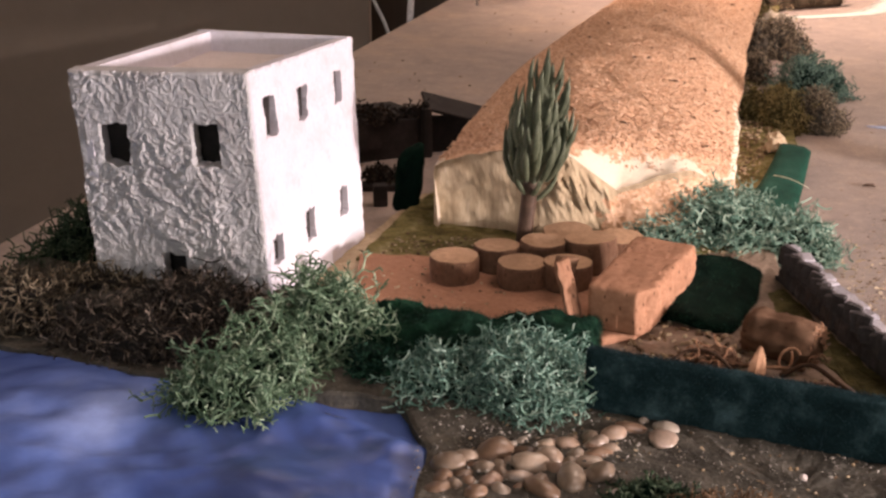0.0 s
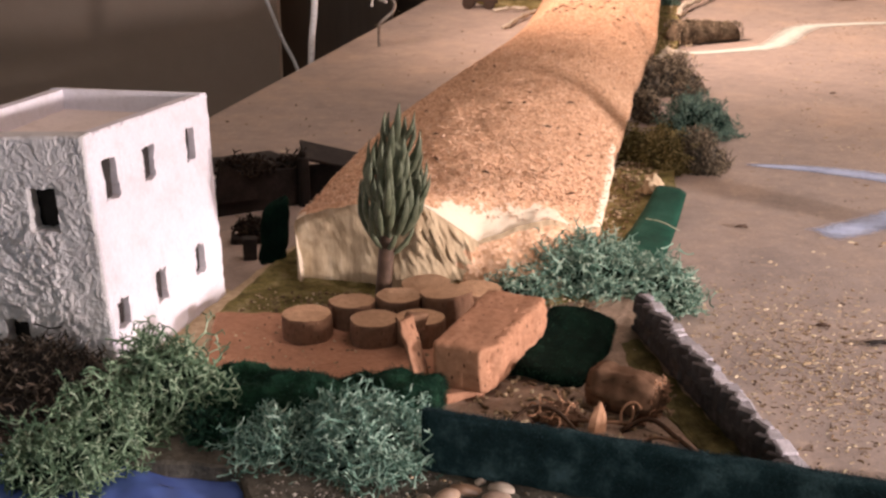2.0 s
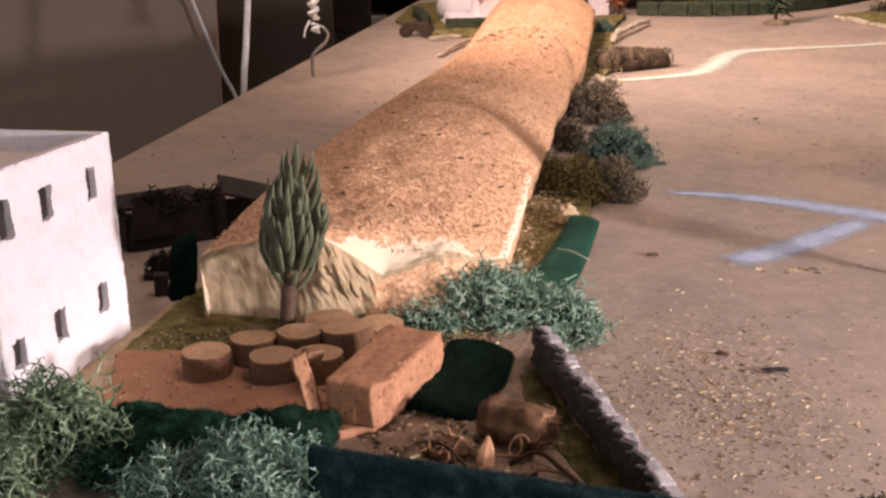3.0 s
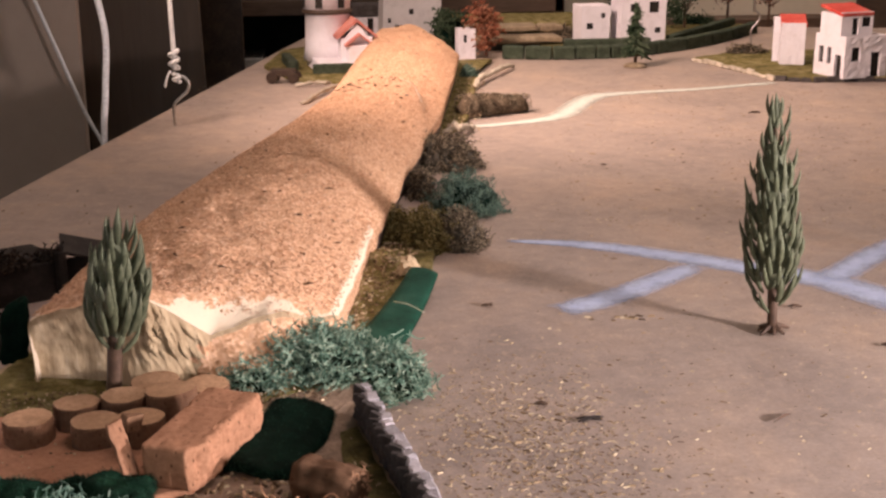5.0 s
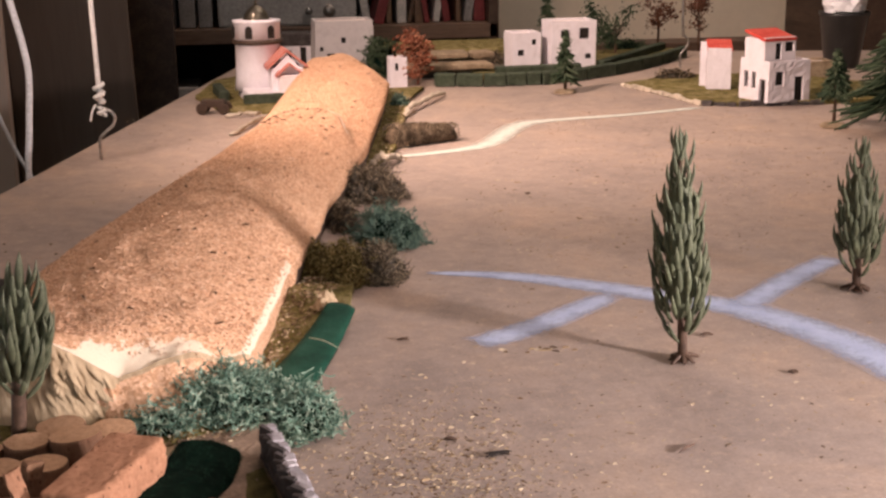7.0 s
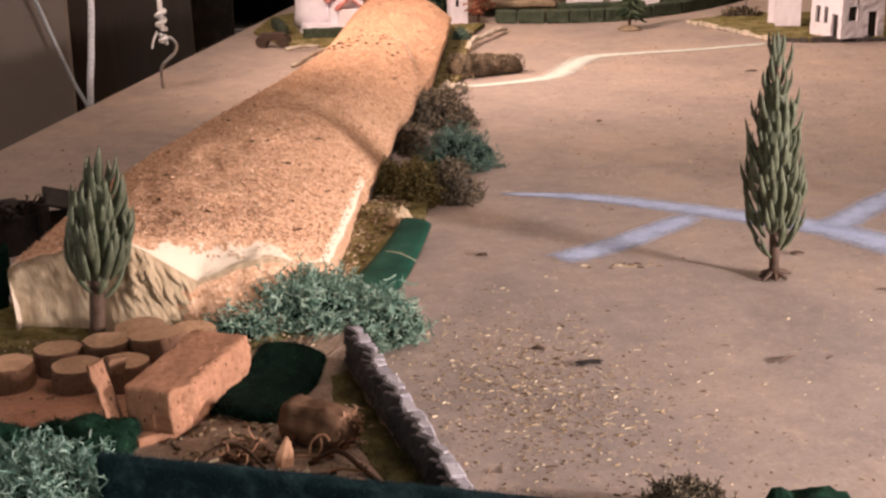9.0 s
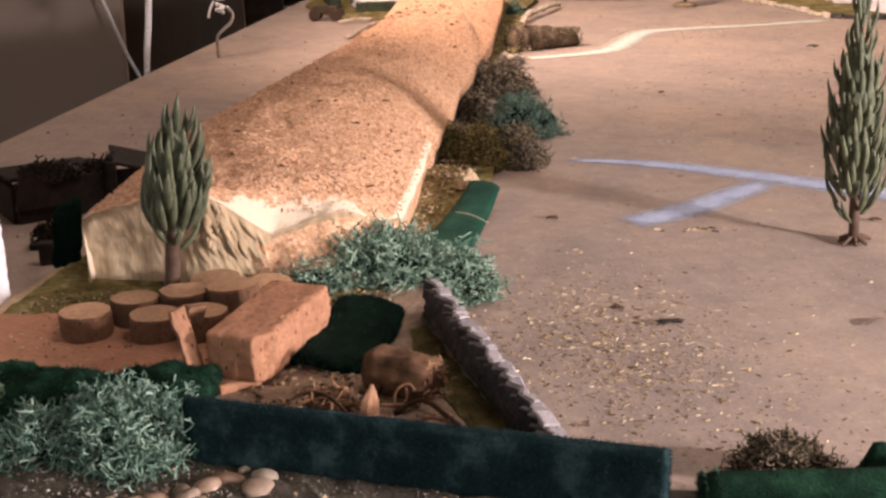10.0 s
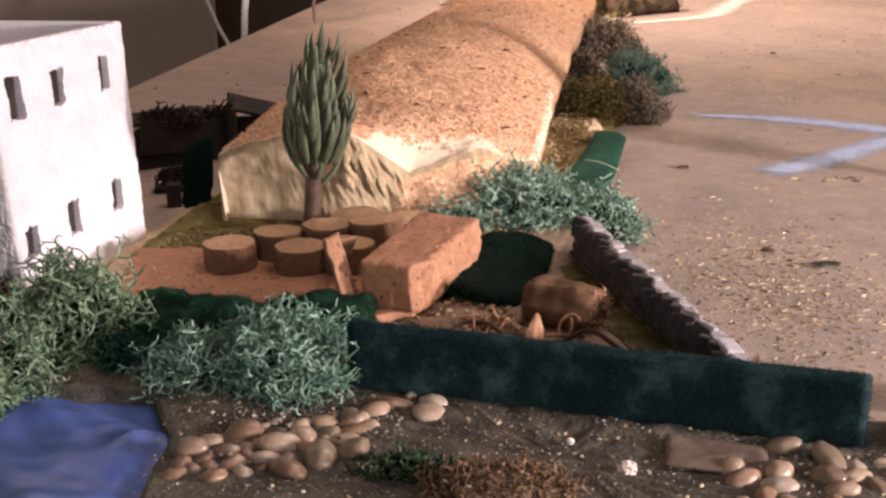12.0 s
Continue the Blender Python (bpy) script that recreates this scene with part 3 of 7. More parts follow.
def add_fuzz(ob, mat, count, length, seed, low, label):
    """Short fibres that stand on the upper side of a felt thing."""
    rng = random.Random(seed)
    spots = [v for v in ob.data.vertices if v.co.z > low]
    vs, fs = [], []
    for _ in range(count):
        v = rng.choice(spots)
        n = (v.normal + Vector((rng.gauss(0, 0.6), rng.gauss(0, 0.6), rng.gauss(0, 0.4)))).normalized()
        p = v.co + Vector((rng.uniform(-1, 1), rng.uniform(-1, 1), 0)) * 0.0010 - v.normal * 0.0003
        q = p + n * length * rng.uniform(0.5, 1.3)
        tube_lists([p, p.lerp(q, 0.6) + Vector((rng.gauss(0, 1), rng.gauss(0, 1), 0)) * length * 0.15, q], [0.00012, 0.0001, 0.00005], 3, vs, fs)
    return tagged(from_lists("fuzz", vs, fs, mat, ob), label)


def lichen_bush(name, domes, mat, core_mat, label, seed, thick=0.0005, length=0.014, category="bush", low=-0.15, level=2):
    """A clump of model-maker's lichen: one mesh of strands and a core coloured like the shade between them."""
    rng = random.Random(seed)
    ob = empty(name, Matrix.Translation(domes[0][0]))
    verts, faces = [], []
    o = Vector(domes[0][0])
    for at, radii, count in domes:
        lichen_lists(Vector(at) - o, radii, count, rng, verts, faces, thick, length, low, level)
    from_lists("strand_mass", verts, faces, mat, ob)
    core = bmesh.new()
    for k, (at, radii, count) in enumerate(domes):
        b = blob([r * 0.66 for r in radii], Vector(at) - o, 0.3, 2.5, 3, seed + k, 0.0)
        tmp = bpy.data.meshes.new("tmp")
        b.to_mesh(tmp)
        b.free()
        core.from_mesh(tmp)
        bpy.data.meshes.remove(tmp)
    part("core", core, core_mat, ob, "core of the clump, coloured like the shade between the strands")
    return tagged(ob, label, category)


# ---------------------------------------------------------------- the room and the table
EDGE_X, EDGE_SLOPE = -0.402, 0.227          # the table's left edge: x = EDGE_X + EDGE_SLOPE * y
ALONG = Vector((EDGE_SLOPE, 1.0, 0)).normalized()
ACROSS = Vector((ALONG.y, -ALONG.x, 0))


def table_point(u, v, z=0.0):
    """u to the right of the table's left edge, v along it."""
    p = Vector((EDGE_X, 0, 0)) + ACROSS * u + ALONG * v
    return (p.x, p.y, z)


table = empty("table", Matrix.Translation((0.4, 1.2, 0)))
top = prism([tuple(Vector(table_point(u, v)) - Vector((0.4, 1.2, 0)))[:2] for u, v in ((0, 0.10), (1.9, 0.10), (1.9, 2.66), (0, 2.66))], -0.018, 0.0, 0.001)
part("tabletop", top, BOARD, table, "grey-brown painted board, dusty and specked")
for u, v in ((0.08, 0.25), (1.8, 0.25), (0.08, 2.5), (1.8, 2.5)):
    p = Vector(table_point(u, v)) - Vector((0.4, 1.2, 0))
    part("leg", box((0.05, 0.05, 0.73), (p.x, p.y, -0.75), 0.003), SHELF_WOOD, table)
tagged(table, "large grey-brown painted board table carrying a model village", "table")

tagged(part("floor", box((6.4, 6.4, 0.05), (0.9, 1.0, -0.80)), FLOOR_MAT), "plain grey floor of the room", "floor", kind="structure")
tagged(part("ceiling", box((6.4, 6.4, 0.05), (0.9, 1.0, 1.75)), CEILING_MAT), "plain white ceiling", "ceiling", kind="structure")
tagged(part("wall_back", box((6.4, 0.08, 2.5), (0.9, 3.20, -0.75)), WALL_OLIVE), "beige painted wall behind the shelves", "wall", kind="structure")
front = slab_wall("wall_front", ((4.1, -2.06, -0.75), (-2.3, -2.06, -0.75), (-2.3, -2.06, 1.75), (4.1, -2.06, 1.75)), 0.08, [(0.593, 0.797, 0.38, 0.82)], WALL_OLIVE, None, 4, 4)
tagged(front, "beige painted wall with a window", "wall", kind="structure")
win = empty("window_1", pose(-0.35, -2.12, 0.20))
for x in (-0.64, 0.0, 0.64):
    part("window_frame", box((0.04, 0.05, 1.1), (x, 0, 0), 0.003), WHITE_PLASTIC, win)
for z in (0.0, 1.06):
    part("window_frame", box((1.24, 0.05, 0.04), (0, 0, z), 0.003), WHITE_PLASTIC, win)
tagged(win, "white framed window", "window", kind="structure")
tagged(part("wall_right", box((0.08, 5.4, 2.5), (3.6, 0.55, -0.75)), WALL_OLIVE), "beige painted wall", "wall", kind="structure")
tagged(part("wall_left", box((0.08, 5.4, 2.5), (-1.3, 0.55, -0.75)), WALL_OLIVE), "beige painted wall", "wall", kind="structure")

def upright(name, x0, x1, y, z0, z1, mat, label, lean=0.0, thick=0.025):
    ob = part(name, box((x1 - x0, thick, z1 - z0), (0, 0, 0), 0.002), mat)
    ob.matrix_world = pose((x0 + x1) / 2, y, z0, 0, lean, 0)
    return tagged(ob, label, "panel")


upright("cupboard_door", -1.25, -0.185, 1.90, -0.75, 1.7, WALL_GREY, "grey panel door of a tall cupboard beside the table")
upright("veneer_board", -0.215, -0.016, 2.20, -0.75, 1.6, PANEL_TAN, "tall brown veneered board standing behind the table", -1.5)
upright("dark_board", -0.50, 0.02, 2.45, -0.75, 1.7, TIMBER, "dark board in the gap between two panels")

# white cables that hang behind the table's edge
for pts, r, lab in ((((-0.130, 1.45, 1.0), (-0.118, 1.45, 0.45), (-0.100, 1.45, 0.24), (-0.0905, 1.45, 0.19), (-0.081, 1.45, 0.14), (-0.078, 1.45, 0.105), (-0.083, 1.45, 0.048), (-0.089, 1.45, -0.03), (-0.092, 1.45, -0.3), (-0.10, 1.45, -0.745)), 0.0038, "thick white cable hanging behind the table edge"),
                    (((-0.36, 1.86, 0.47), (-0.226, 1.86, 0.090), (-0.198, 1.86, 0.010), (-0.176, 1.86, -0.050), (-0.157, 1.86, -0.092), (-0.135, 1.86, -0.17), (-0.12, 1.86, -0.4), (-0.12, 1.86, -0.745)), 0.0026, "thin grey-white cable hanging behind the table edge")):
    ob = tube("cable", spline(pts, 8), r, 8, CABLE)
    tagged(ob, lab, "cable")

# the rope that holds the table up, with its hook
rope = empty("hanging_rope", Matrix.Translation((-0.0153, 1.5078, 0)))
tube("cord", spline([(0.005, 0, 0.066), (0.003, 0, 0.2), (-0.002, 0, 0.6), (-0.006, 0, 1.752)], 5), 0.0030, 8, ROPE, rope)
tube("knot", [(0.0045 + 0.0046 * math.cos(a * 0.5), 0.0046 * math.sin(a * 0.5), 0.068 + 0.00082 * a) for a in range(0, 27)], 0.0027, 7, ROPE, rope)
tube("knot", [(0.0060 + 0.0036 * math.cos(a * 0.6), 0.0036 * math.sin(a * 0.6), 0.052 + 0.0006 * a) for a in range(0, 18)], 0.0024, 7, ROPE, rope)
tube("loose_end", spline([(0.0, -0.004, 0.066), (-0.005, -0.005, 0.056), (-0.007, -0.005, 0.047)], 4), 0.0014, 6, ROPE, rope)
tube("hook", spline([(0.002, 0, -0.010), (0.001, 0, 0.022), (0.008, 0, 0.032), (0.017, 0, 0.040), (0.020, 0, 0.050), (0.014, 0, 0.058), (0.006, 0, 0.056)], 6), 0.0019, 8, STEEL, rope, True)
tagged(rope, "white knotted rope tied to a steel hook in the table", "rope")

# ---------------------------------------------------------------- shelves and things behind the table
shelf = empty("shelf_unit", Matrix.Translation((0.30, 2.95, -0.75)))
for z in (0.05, 0.34, 0.56, 0.745, 1.18, 1.6):
    part("shelf_board", box((0.80, 0.30, 0.032), (0, 0, z), 0.002), SHELF_WOOD, shelf)
for x in (-0.39, 0.39):
    part("side_panel", box((0.022, 0.30, 1.62), (x, 0, 0), 0.002), TIMBER, shelf)
part("back_panel", box((0.79, 0.012, 1.6), (0, 0.144, 0), 0.001), DARK, shelf)
tagged(shelf, "dark brown wooden shelf unit, crowded with boxes and books", "shelf")


def far_box(name, size, at, mat, label, category, rz=0.0, bevel=0.003):
    ob = part(name, box(size, (0, 0, 0), bevel), mat)
    ob.matrix_world = pose(*at, 0, 0, rz)
    return tagged(ob, label, category)


# radio with two knobs on the shelf
radio = empty("radio", pose(0.24, 2.905, 0.0275))
part("case", box((0.30, 0.15, 0.115), (0, 0, 0), 0.005), GREY_METAL, radio)
part("display", box((0.06, 0.004, 0.018), (-0.03, -0.0765, 0.075), 0.001), BLACK_PLASTIC, radio, "dark display window")
for x, r in ((0.045, 0.008), (0.09, 0.013)):
    k = lathe([(r, 0), (r, 0.008), (r * 0.8, 0.012)], 16)
    bmesh.ops.transform(k, matrix=Matrix.Translation((x, -0.075, 0.032)) @ Matrix.Rotation(radians(90), 4, "X"), verts=k.verts[:])
    part("knob", k, STEEL, radio, "round chrome knob", True)
tagged(radio, "pale grey radio with chrome knobs on the shelf", "radio")

rng = random.Random(11)
x = 0.405
while x < 0.665:
    w, h = rng.uniform(0.010, 0.026), rng.uniform(0.10, 0.17)
    far_box("book", (w, rng.uniform(0.10, 0.15), h), (x + w / 2, 2.90, 0.0275), rng.choice(BINDINGS), "closed book standing on a dark shelf", "book", 0).rotation_euler = (0, radians(rng.choice((0, 0, 8, -9, 14))), 0)
    x += w + rng.uniform(0.002, 0.012)
x = -0.06
while x < 0.08:
    w = rng.uniform(0.02, 0.035)
    far_box("box_file", (w, 0.14, rng.uniform(0.07, 0.11)), (x + w / 2, 2.90, 0.0275), rng.choice(BINDINGS[1:4]), "dark box standing on the shelf", "box")
    x += w + 0.006
for i, (xx, w, h, mt) in enumerate(((-0.01, 0.10, 0.06, GREY_METAL), (0.10, 0.08, 0.045, BINDINGS[2]), (0.20, 0.09, 0.07, BINDINGS[1]))):
    far_box("storage_box", (w, 0.16, h), (xx, 2.89, -0.158), mt, "grey storage box on a low shelf", "box")

# brown ledge along the back wall and a low board in front of it
far_box("wall_ledge", (2.3, 0.10, 0.05), (1.87, 3.09, -0.105), SHELF_WOOD, "brown wooden ledge along the beige wall", "ledge").parent = None
for x in (0.9, 1.6, 2.6):
    far_box("ledge_leg", (0.04, 0.06, 0.645), (x, 3.09, -0.75), SHELF_WOOD, "brown wooden post under the ledge", "post")

# black pot with crumpled white plastic behind the village
pot = empty("plastic_pot", pose(1.180, 2.11, 0.0))
part("bucket", lathe([(0.026, 0.0), (0.029, 0.004), (0.041, 0.088), (0.043, 0.090), (0.043, 0.096), (0.039, 0.096), (0.037, 0.086), (0.02, 0.08)], 28), BLACK_PLASTIC, pot, "", True)
part("plastic_bag", blob((0.036, 0.034, 0.030), (0, 0, 0.108), 0.35, 3, 3, 5), WHITE_PLASTIC, pot, "crumpled white plastic bag")
tagged(pot, "black plastic pot with crumpled white plastic in it", "pot")
far_box("dark_cabinet", (0.36, 0.3, 1.2), (1.50, 2.55, -0.75), TIMBER, "dark wooden cabinet behind the table", "cabinet")


# ---------------------------------------------------------------- the near village: ground
def patch(name, poly, z0, z1, mat, label, category, rough=0.0012, step=0.006, kind="structure"):
    """A low mat with an uneven top and a ragged rim over the polygon."""
    xs, ys = [p[0] for p in poly], [p[1] for p in poly]
    bm = bmesh.new()
    dense = []
    for i, p in enumerate(poly):
        q = poly[(i + 1) % len(poly)]
        n = max(1, int(math.hypot(q[0] - p[0], q[1] - p[1]) / step))
        for k in range(n):
            x, y = p[0] + (q[0] - p[0]) * k / n, p[1] + (q[1] - p[1]) * k / n
            j = Vector((x * 90, y * 90, 3.0))
            dense.append((x + rough * 1.2 * noise.noise(j), y + rough * 1.2 * noise.noise(j + Vector((9, 0, 0)))))
    rings = []
    c = (sum(xs) / len(xs), sum(ys) / len(ys))
    ks = (1.0, 1.0, 0.985, 0.9, 0.78, 0.64, 0.5, 0.36, 0.22, 0.1)
    for r, k in enumerate(ks):
        z = z0 if r == 0 else z1 - (0.0008 if r == 1 else 0)
        ring = []
        for x, y in dense:
            px_, py_ = c[0] + (x - c[0]) * k, c[1] + (y - c[1]) * k
            dz = rough * noise.fractal(Vector((px_ * 110, py_ * 110, 1.0)), 1.0, 2.0, 3) if r > 1 else 0
            ring.append(bm.verts.new((px_, py_, z + dz)))
        rings.append(ring)
    n = len(dense)
    for a, b in zip(rings, rings[1:]):
        for i in range(n):
            bm.faces.new((a[i], a[(i + 1) % n], b[(i + 1) % n], b[i]))
    bm.faces.new(rings[-1])
    bm.faces.new(rings[0][::-1])
    bmesh.ops.recalc_face_normals(bm, faces=bm.faces[:])
    return tagged(part(name, bm, mat), label, category, kind=kind)


patch("ground_base", [(-0.215, 0.575), (-0.10, 0.530), (0.05, 0.485), (0.17, 0.50), (0.172, 0.60), (0.165, 0.66), (0.17, 0.72), (-0.02, 0.74), (-0.030, 0.712), (-0.052, 0.635), (-0.03, 0.60), (-0.05, 0.665), (-0.19, 0.70)], 0.0, 0.010, FOAM, "pale foam base plate under the model village", "ground", 0.0006)
patch("grass_mat", [(-0.046, 0.618), (0.035, 0.612), (0.10, 0.62), (0.16, 0.65), (0.168, 0.72), (-0.014, 0.736), (-0.0255, 0.708)], 0.0092, 0.0125, GRASS_MAT, "olive flocked grass mat on the base plate", "grass", 0.0012)
patch("cork_sheet", [(-0.036, 0.528), (0.042, 0.536), (0.075, 0.515), (0.090, 0.522), (0.112, 0.560), (0.112, 0.605), (0.03, 0.612), (-0.044, 0.616)], 0.0092, 0.0155, CORK_SHEET, "thin orange-brown cork sheet lying as a courtyard floor", "sheet", 0.0006, kind="")
patch("soil", [(0.062, 0.478), (0.20, 0.445), (0.188, 0.50), (0.172, 0.60), (0.174, 0.665), (0.125, 0.655), (0.120, 0.60), (0.075, 0.53), (0.045, 0.505)], 0.0, 0.0118, SOIL, "brown earth of the walled courtyard", "ground", 0.0008)
patch("gravel", [(-0.001, 0.30), (0.42, 0.27), (0.40, 0.40), (0.245, 0.425), (0.155, 0.452), (0.065, 0.478), (-0.014, 0.474), (0.004, 0.43), (0.002, 0.38)], 0.0, 0.006, GRAVEL, "dark gritty bank strewn with grit", "ground", 0.0013)
patch("house_mound", [(-0.222, 0.53), (-0.10, 0.522), (-0.065, 0.520), (-0.045, 0.548), (-0.060, 0.558), (-0.21, 0.59)], 0.0, 0.019, GRAVEL, "dark earth mound before the white house", "ground", 0.0016)
patch("river_bank", [(-0.235, 0.52), (-0.10, 0.475), (0.01, 0.462), (0.06, 0.488), (0.05, 0.53), (-0.03, 0.545), (-0.08, 0.56), (-0.20, 0.60), (-0.222, 0.60)], 0.0, 0.008, GRAVEL, "dark bank beside the blue stream", "ground", 0.0013)

# stream of blue film, crumpled
bm = bmesh.new()
nx, ny = 170, 120
grid = []
for i in range(nx + 1):
    row = []
    for j in range(ny + 1):
        y = 0.27 + 0.27 * j / ny
        left_ = EDGE_X + EDGE_SLOPE * y + 0.008
        x = left_ + (0.035 - left_) * i / nx
        q = Vector((x * 15, y * 21, 0))
        fold = noise.ridged_multi_fractal(q * 0.9 + Vector((noise.noise(q * 0.6), noise.noise(q * 0.6 + Vector((4, 0, 0))), 0)), 0.9, 2.1, 3, 0.9, 2.0)
        z = 0.0034 + 0.0036 * noise.fractal(q, 1.0, 2.0, 3) + 0.0020 * fold + 0.0005 * noise.noise(Vector((x * 90, y * 120, 4)))
        shore = 0.012 + 0.004 * noise.noise(Vector((y * 60, 0, 0))) - 1.35 * max(0.0, y - 0.432)
        edge = min(1.0, max(0.0, (shore - x) / 0.02))
        row.append(bm.verts.new((x, y, max(0.001, z * edge + 0.001))))
    grid.append(row)
for i in range(nx):
    for j in range(ny):
        bm.faces.new((grid[i][j], grid[i + 1][j], grid[i + 1][j + 1], grid[i][j + 1]))
tagged(part("water", bm, WATER, None, "", True), "blue crumpled film laid as a stream", "water", kind="structure")

# ---------------------------------------------------------------- the white house
house = empty("model_house", Matrix.Translation((-0.11, 0.61, 0.0)))
HO = Vector((-0.11, 0.61, 0.0))
LO = [Vector(p) - HO for p in ((-0.164, 0.566, 0.008), (-0.0765, 0.546, 0.008), (-0.0465, 0.656, 0.008), (-0.134, 0.682, 0.008))]
HI = [Vector(p) - HO for p in ((-0.169, 0.560, 0.121), (-0.0857, 0.5535, 0.1225), (-0.0537, 0.674, 0.117), (-0.137, 0.688, 0.117))]


def rounded(u, v, depth, width):
    """Draws the rim of a wall back, so that its edges are worn round."""
    e = min(u, 1 - u, (1 - v) * 1.2)
    return -depth * max(0.0, 1 - e / width) ** 2


def stucco_relief(u, v):
    """Crumpled ridges, like foil under plaster."""
    p = Vector((u * 9 + v * 3, v * 10 - u * 2, 2.0))
    q = p + Vector((noise.fractal(p * 0.8, 1.0, 2.0, 4), noise.fractal(p * 0.8 + Vector((7, 0, 0)), 1.0, 2.0, 4), 0)) * 1.3
    big = noise.ridged_multi_fractal(q, 0.8, 2.3, 3, 0.9, 2.0)
    fine = noise.ridged_multi_fractal(q * 2.1 + Vector((3, 8, 0)), 0.7, 2.2, 3, 0.9, 2.0)
    flat = max(0.40, min(1.0, 0.65 + 2.0 * noise.noise(p * 0.30)))
    return (big * 0.00150 + fine * 0.00095) * flat + 0.0006 * noise.noise(p * 0.4) + rounded(u, v, 0.0012, 0.014)


def smooth_relief(u, v):
    return 0.0007 + 0.0009 * noise.fractal(Vector((u * 6, v * 6, 9.0)), 1.0, 2.0, 4) + rounded(u, v, 0.0011, 0.014)


front_holes = [(0.125, 0.297, 0.605, 0.784), (0.653, 0.808, 0.615, 0.792), (0.393, 0.538, 0.070, 0.232)]
side_holes = [(0.095, 0.192, 0.720, 0.876), (0.395, 0.490, 0.722, 0.866), (0.762, 0.838, 0.725, 0.870), (0.058, 0.152, 0.195, 0.312), (0.376, 0.468, 0.194, 0.332), (0.738, 0.828, 0.199, 0.328)]
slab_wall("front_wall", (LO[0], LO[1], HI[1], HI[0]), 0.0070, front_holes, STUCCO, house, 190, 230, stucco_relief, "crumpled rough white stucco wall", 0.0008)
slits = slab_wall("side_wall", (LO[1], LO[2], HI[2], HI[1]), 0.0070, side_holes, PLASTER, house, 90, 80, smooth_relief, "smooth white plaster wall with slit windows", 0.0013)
slab_wall("back_wall", (LO[2], LO[3], HI[3], HI[2]), 0.007, [], PLASTER, house, 10, 10, smooth_relief)
slab_wall("side_wall", (LO[3], LO[0], HI[0], HI[3]), 0.007, [], PLASTER, house, 10, 10, smooth_relief)
rc = (HI[0] + HI[1] + HI[2] + HI[3]) / 4
part("roof", prism([(p.x * 0.965 + rc.x * 0.035, p.y * 0.965 + rc.y * 0.035) for p in HI], 0.098, 0.107), ROOF_WASH, house, "flat pinkish plaster roof behind a parapet")


def on_wall(a, b, c, d, u, v):
    return (a * (1 - u) + b * u) * (1 - v) + (d * (1 - u) + c * u) * v


# a near-black box fills the house, the shade behind its windows as colour
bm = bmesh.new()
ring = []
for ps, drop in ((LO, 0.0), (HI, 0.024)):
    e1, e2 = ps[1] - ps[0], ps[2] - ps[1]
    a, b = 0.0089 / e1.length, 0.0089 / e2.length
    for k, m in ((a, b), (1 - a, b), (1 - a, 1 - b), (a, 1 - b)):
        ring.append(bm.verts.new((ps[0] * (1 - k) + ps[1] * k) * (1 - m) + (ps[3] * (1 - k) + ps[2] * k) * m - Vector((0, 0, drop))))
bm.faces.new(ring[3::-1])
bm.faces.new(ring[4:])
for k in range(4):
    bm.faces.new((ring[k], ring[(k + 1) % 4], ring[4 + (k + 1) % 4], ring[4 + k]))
part("interior_shade", bm, DARK, house, "near-black box for the shade inside the windows")
for u0, u1, v0, v1 in side_holes:
    a, b = (on_wall(LO[1], LO[2], HI[2], HI[1], u0 + (u1 - u0) * k, v0 - 0.01) for k in (0.30, 1.04))
    d = (b - a).normalized()
    at = (a + b) / 2 - Vector((d.y, -d.x, 0)) * 0.0042
    part("shutter", box(((b - a).length, 0.0014, (v1 - v0 + 0.02) * 0.114), tuple(at), 0.0002, Matrix.Rotation(math.atan2(d.y, d.x), 4, "Z")), SHUTTER, slits, "grey-brown wooden shutter in a slit window")
for k in range(4):
    c0, c1 = (LO[0] + LO[2]) / 2, (HI[0] + HI[2]) / 2
    a, b = LO[k].lerp(c0, 0.024), HI[k].lerp(c1, 0.024) - Vector((0, 0, 0.0012))
    tube("corner", [a.lerp(b, s / 14) + Vector((noise.noise(Vector((s * 1.3, k, 0))), noise.noise(Vector((s * 1.3, k, 5))), 0)) * 0.0004 for s in range(15)], 0.0012, 10, PLASTER, house)
tagged(house, "white plaster model house with rough stucco front and flat roof", "house")

# ---------------------------------------------------------------- the sawdust hill of foam
hill = empty("hill", Matrix.Translation((0.1, 0.9, 0.0)))
HC = Vector((0.1, 0.9, 0.0))
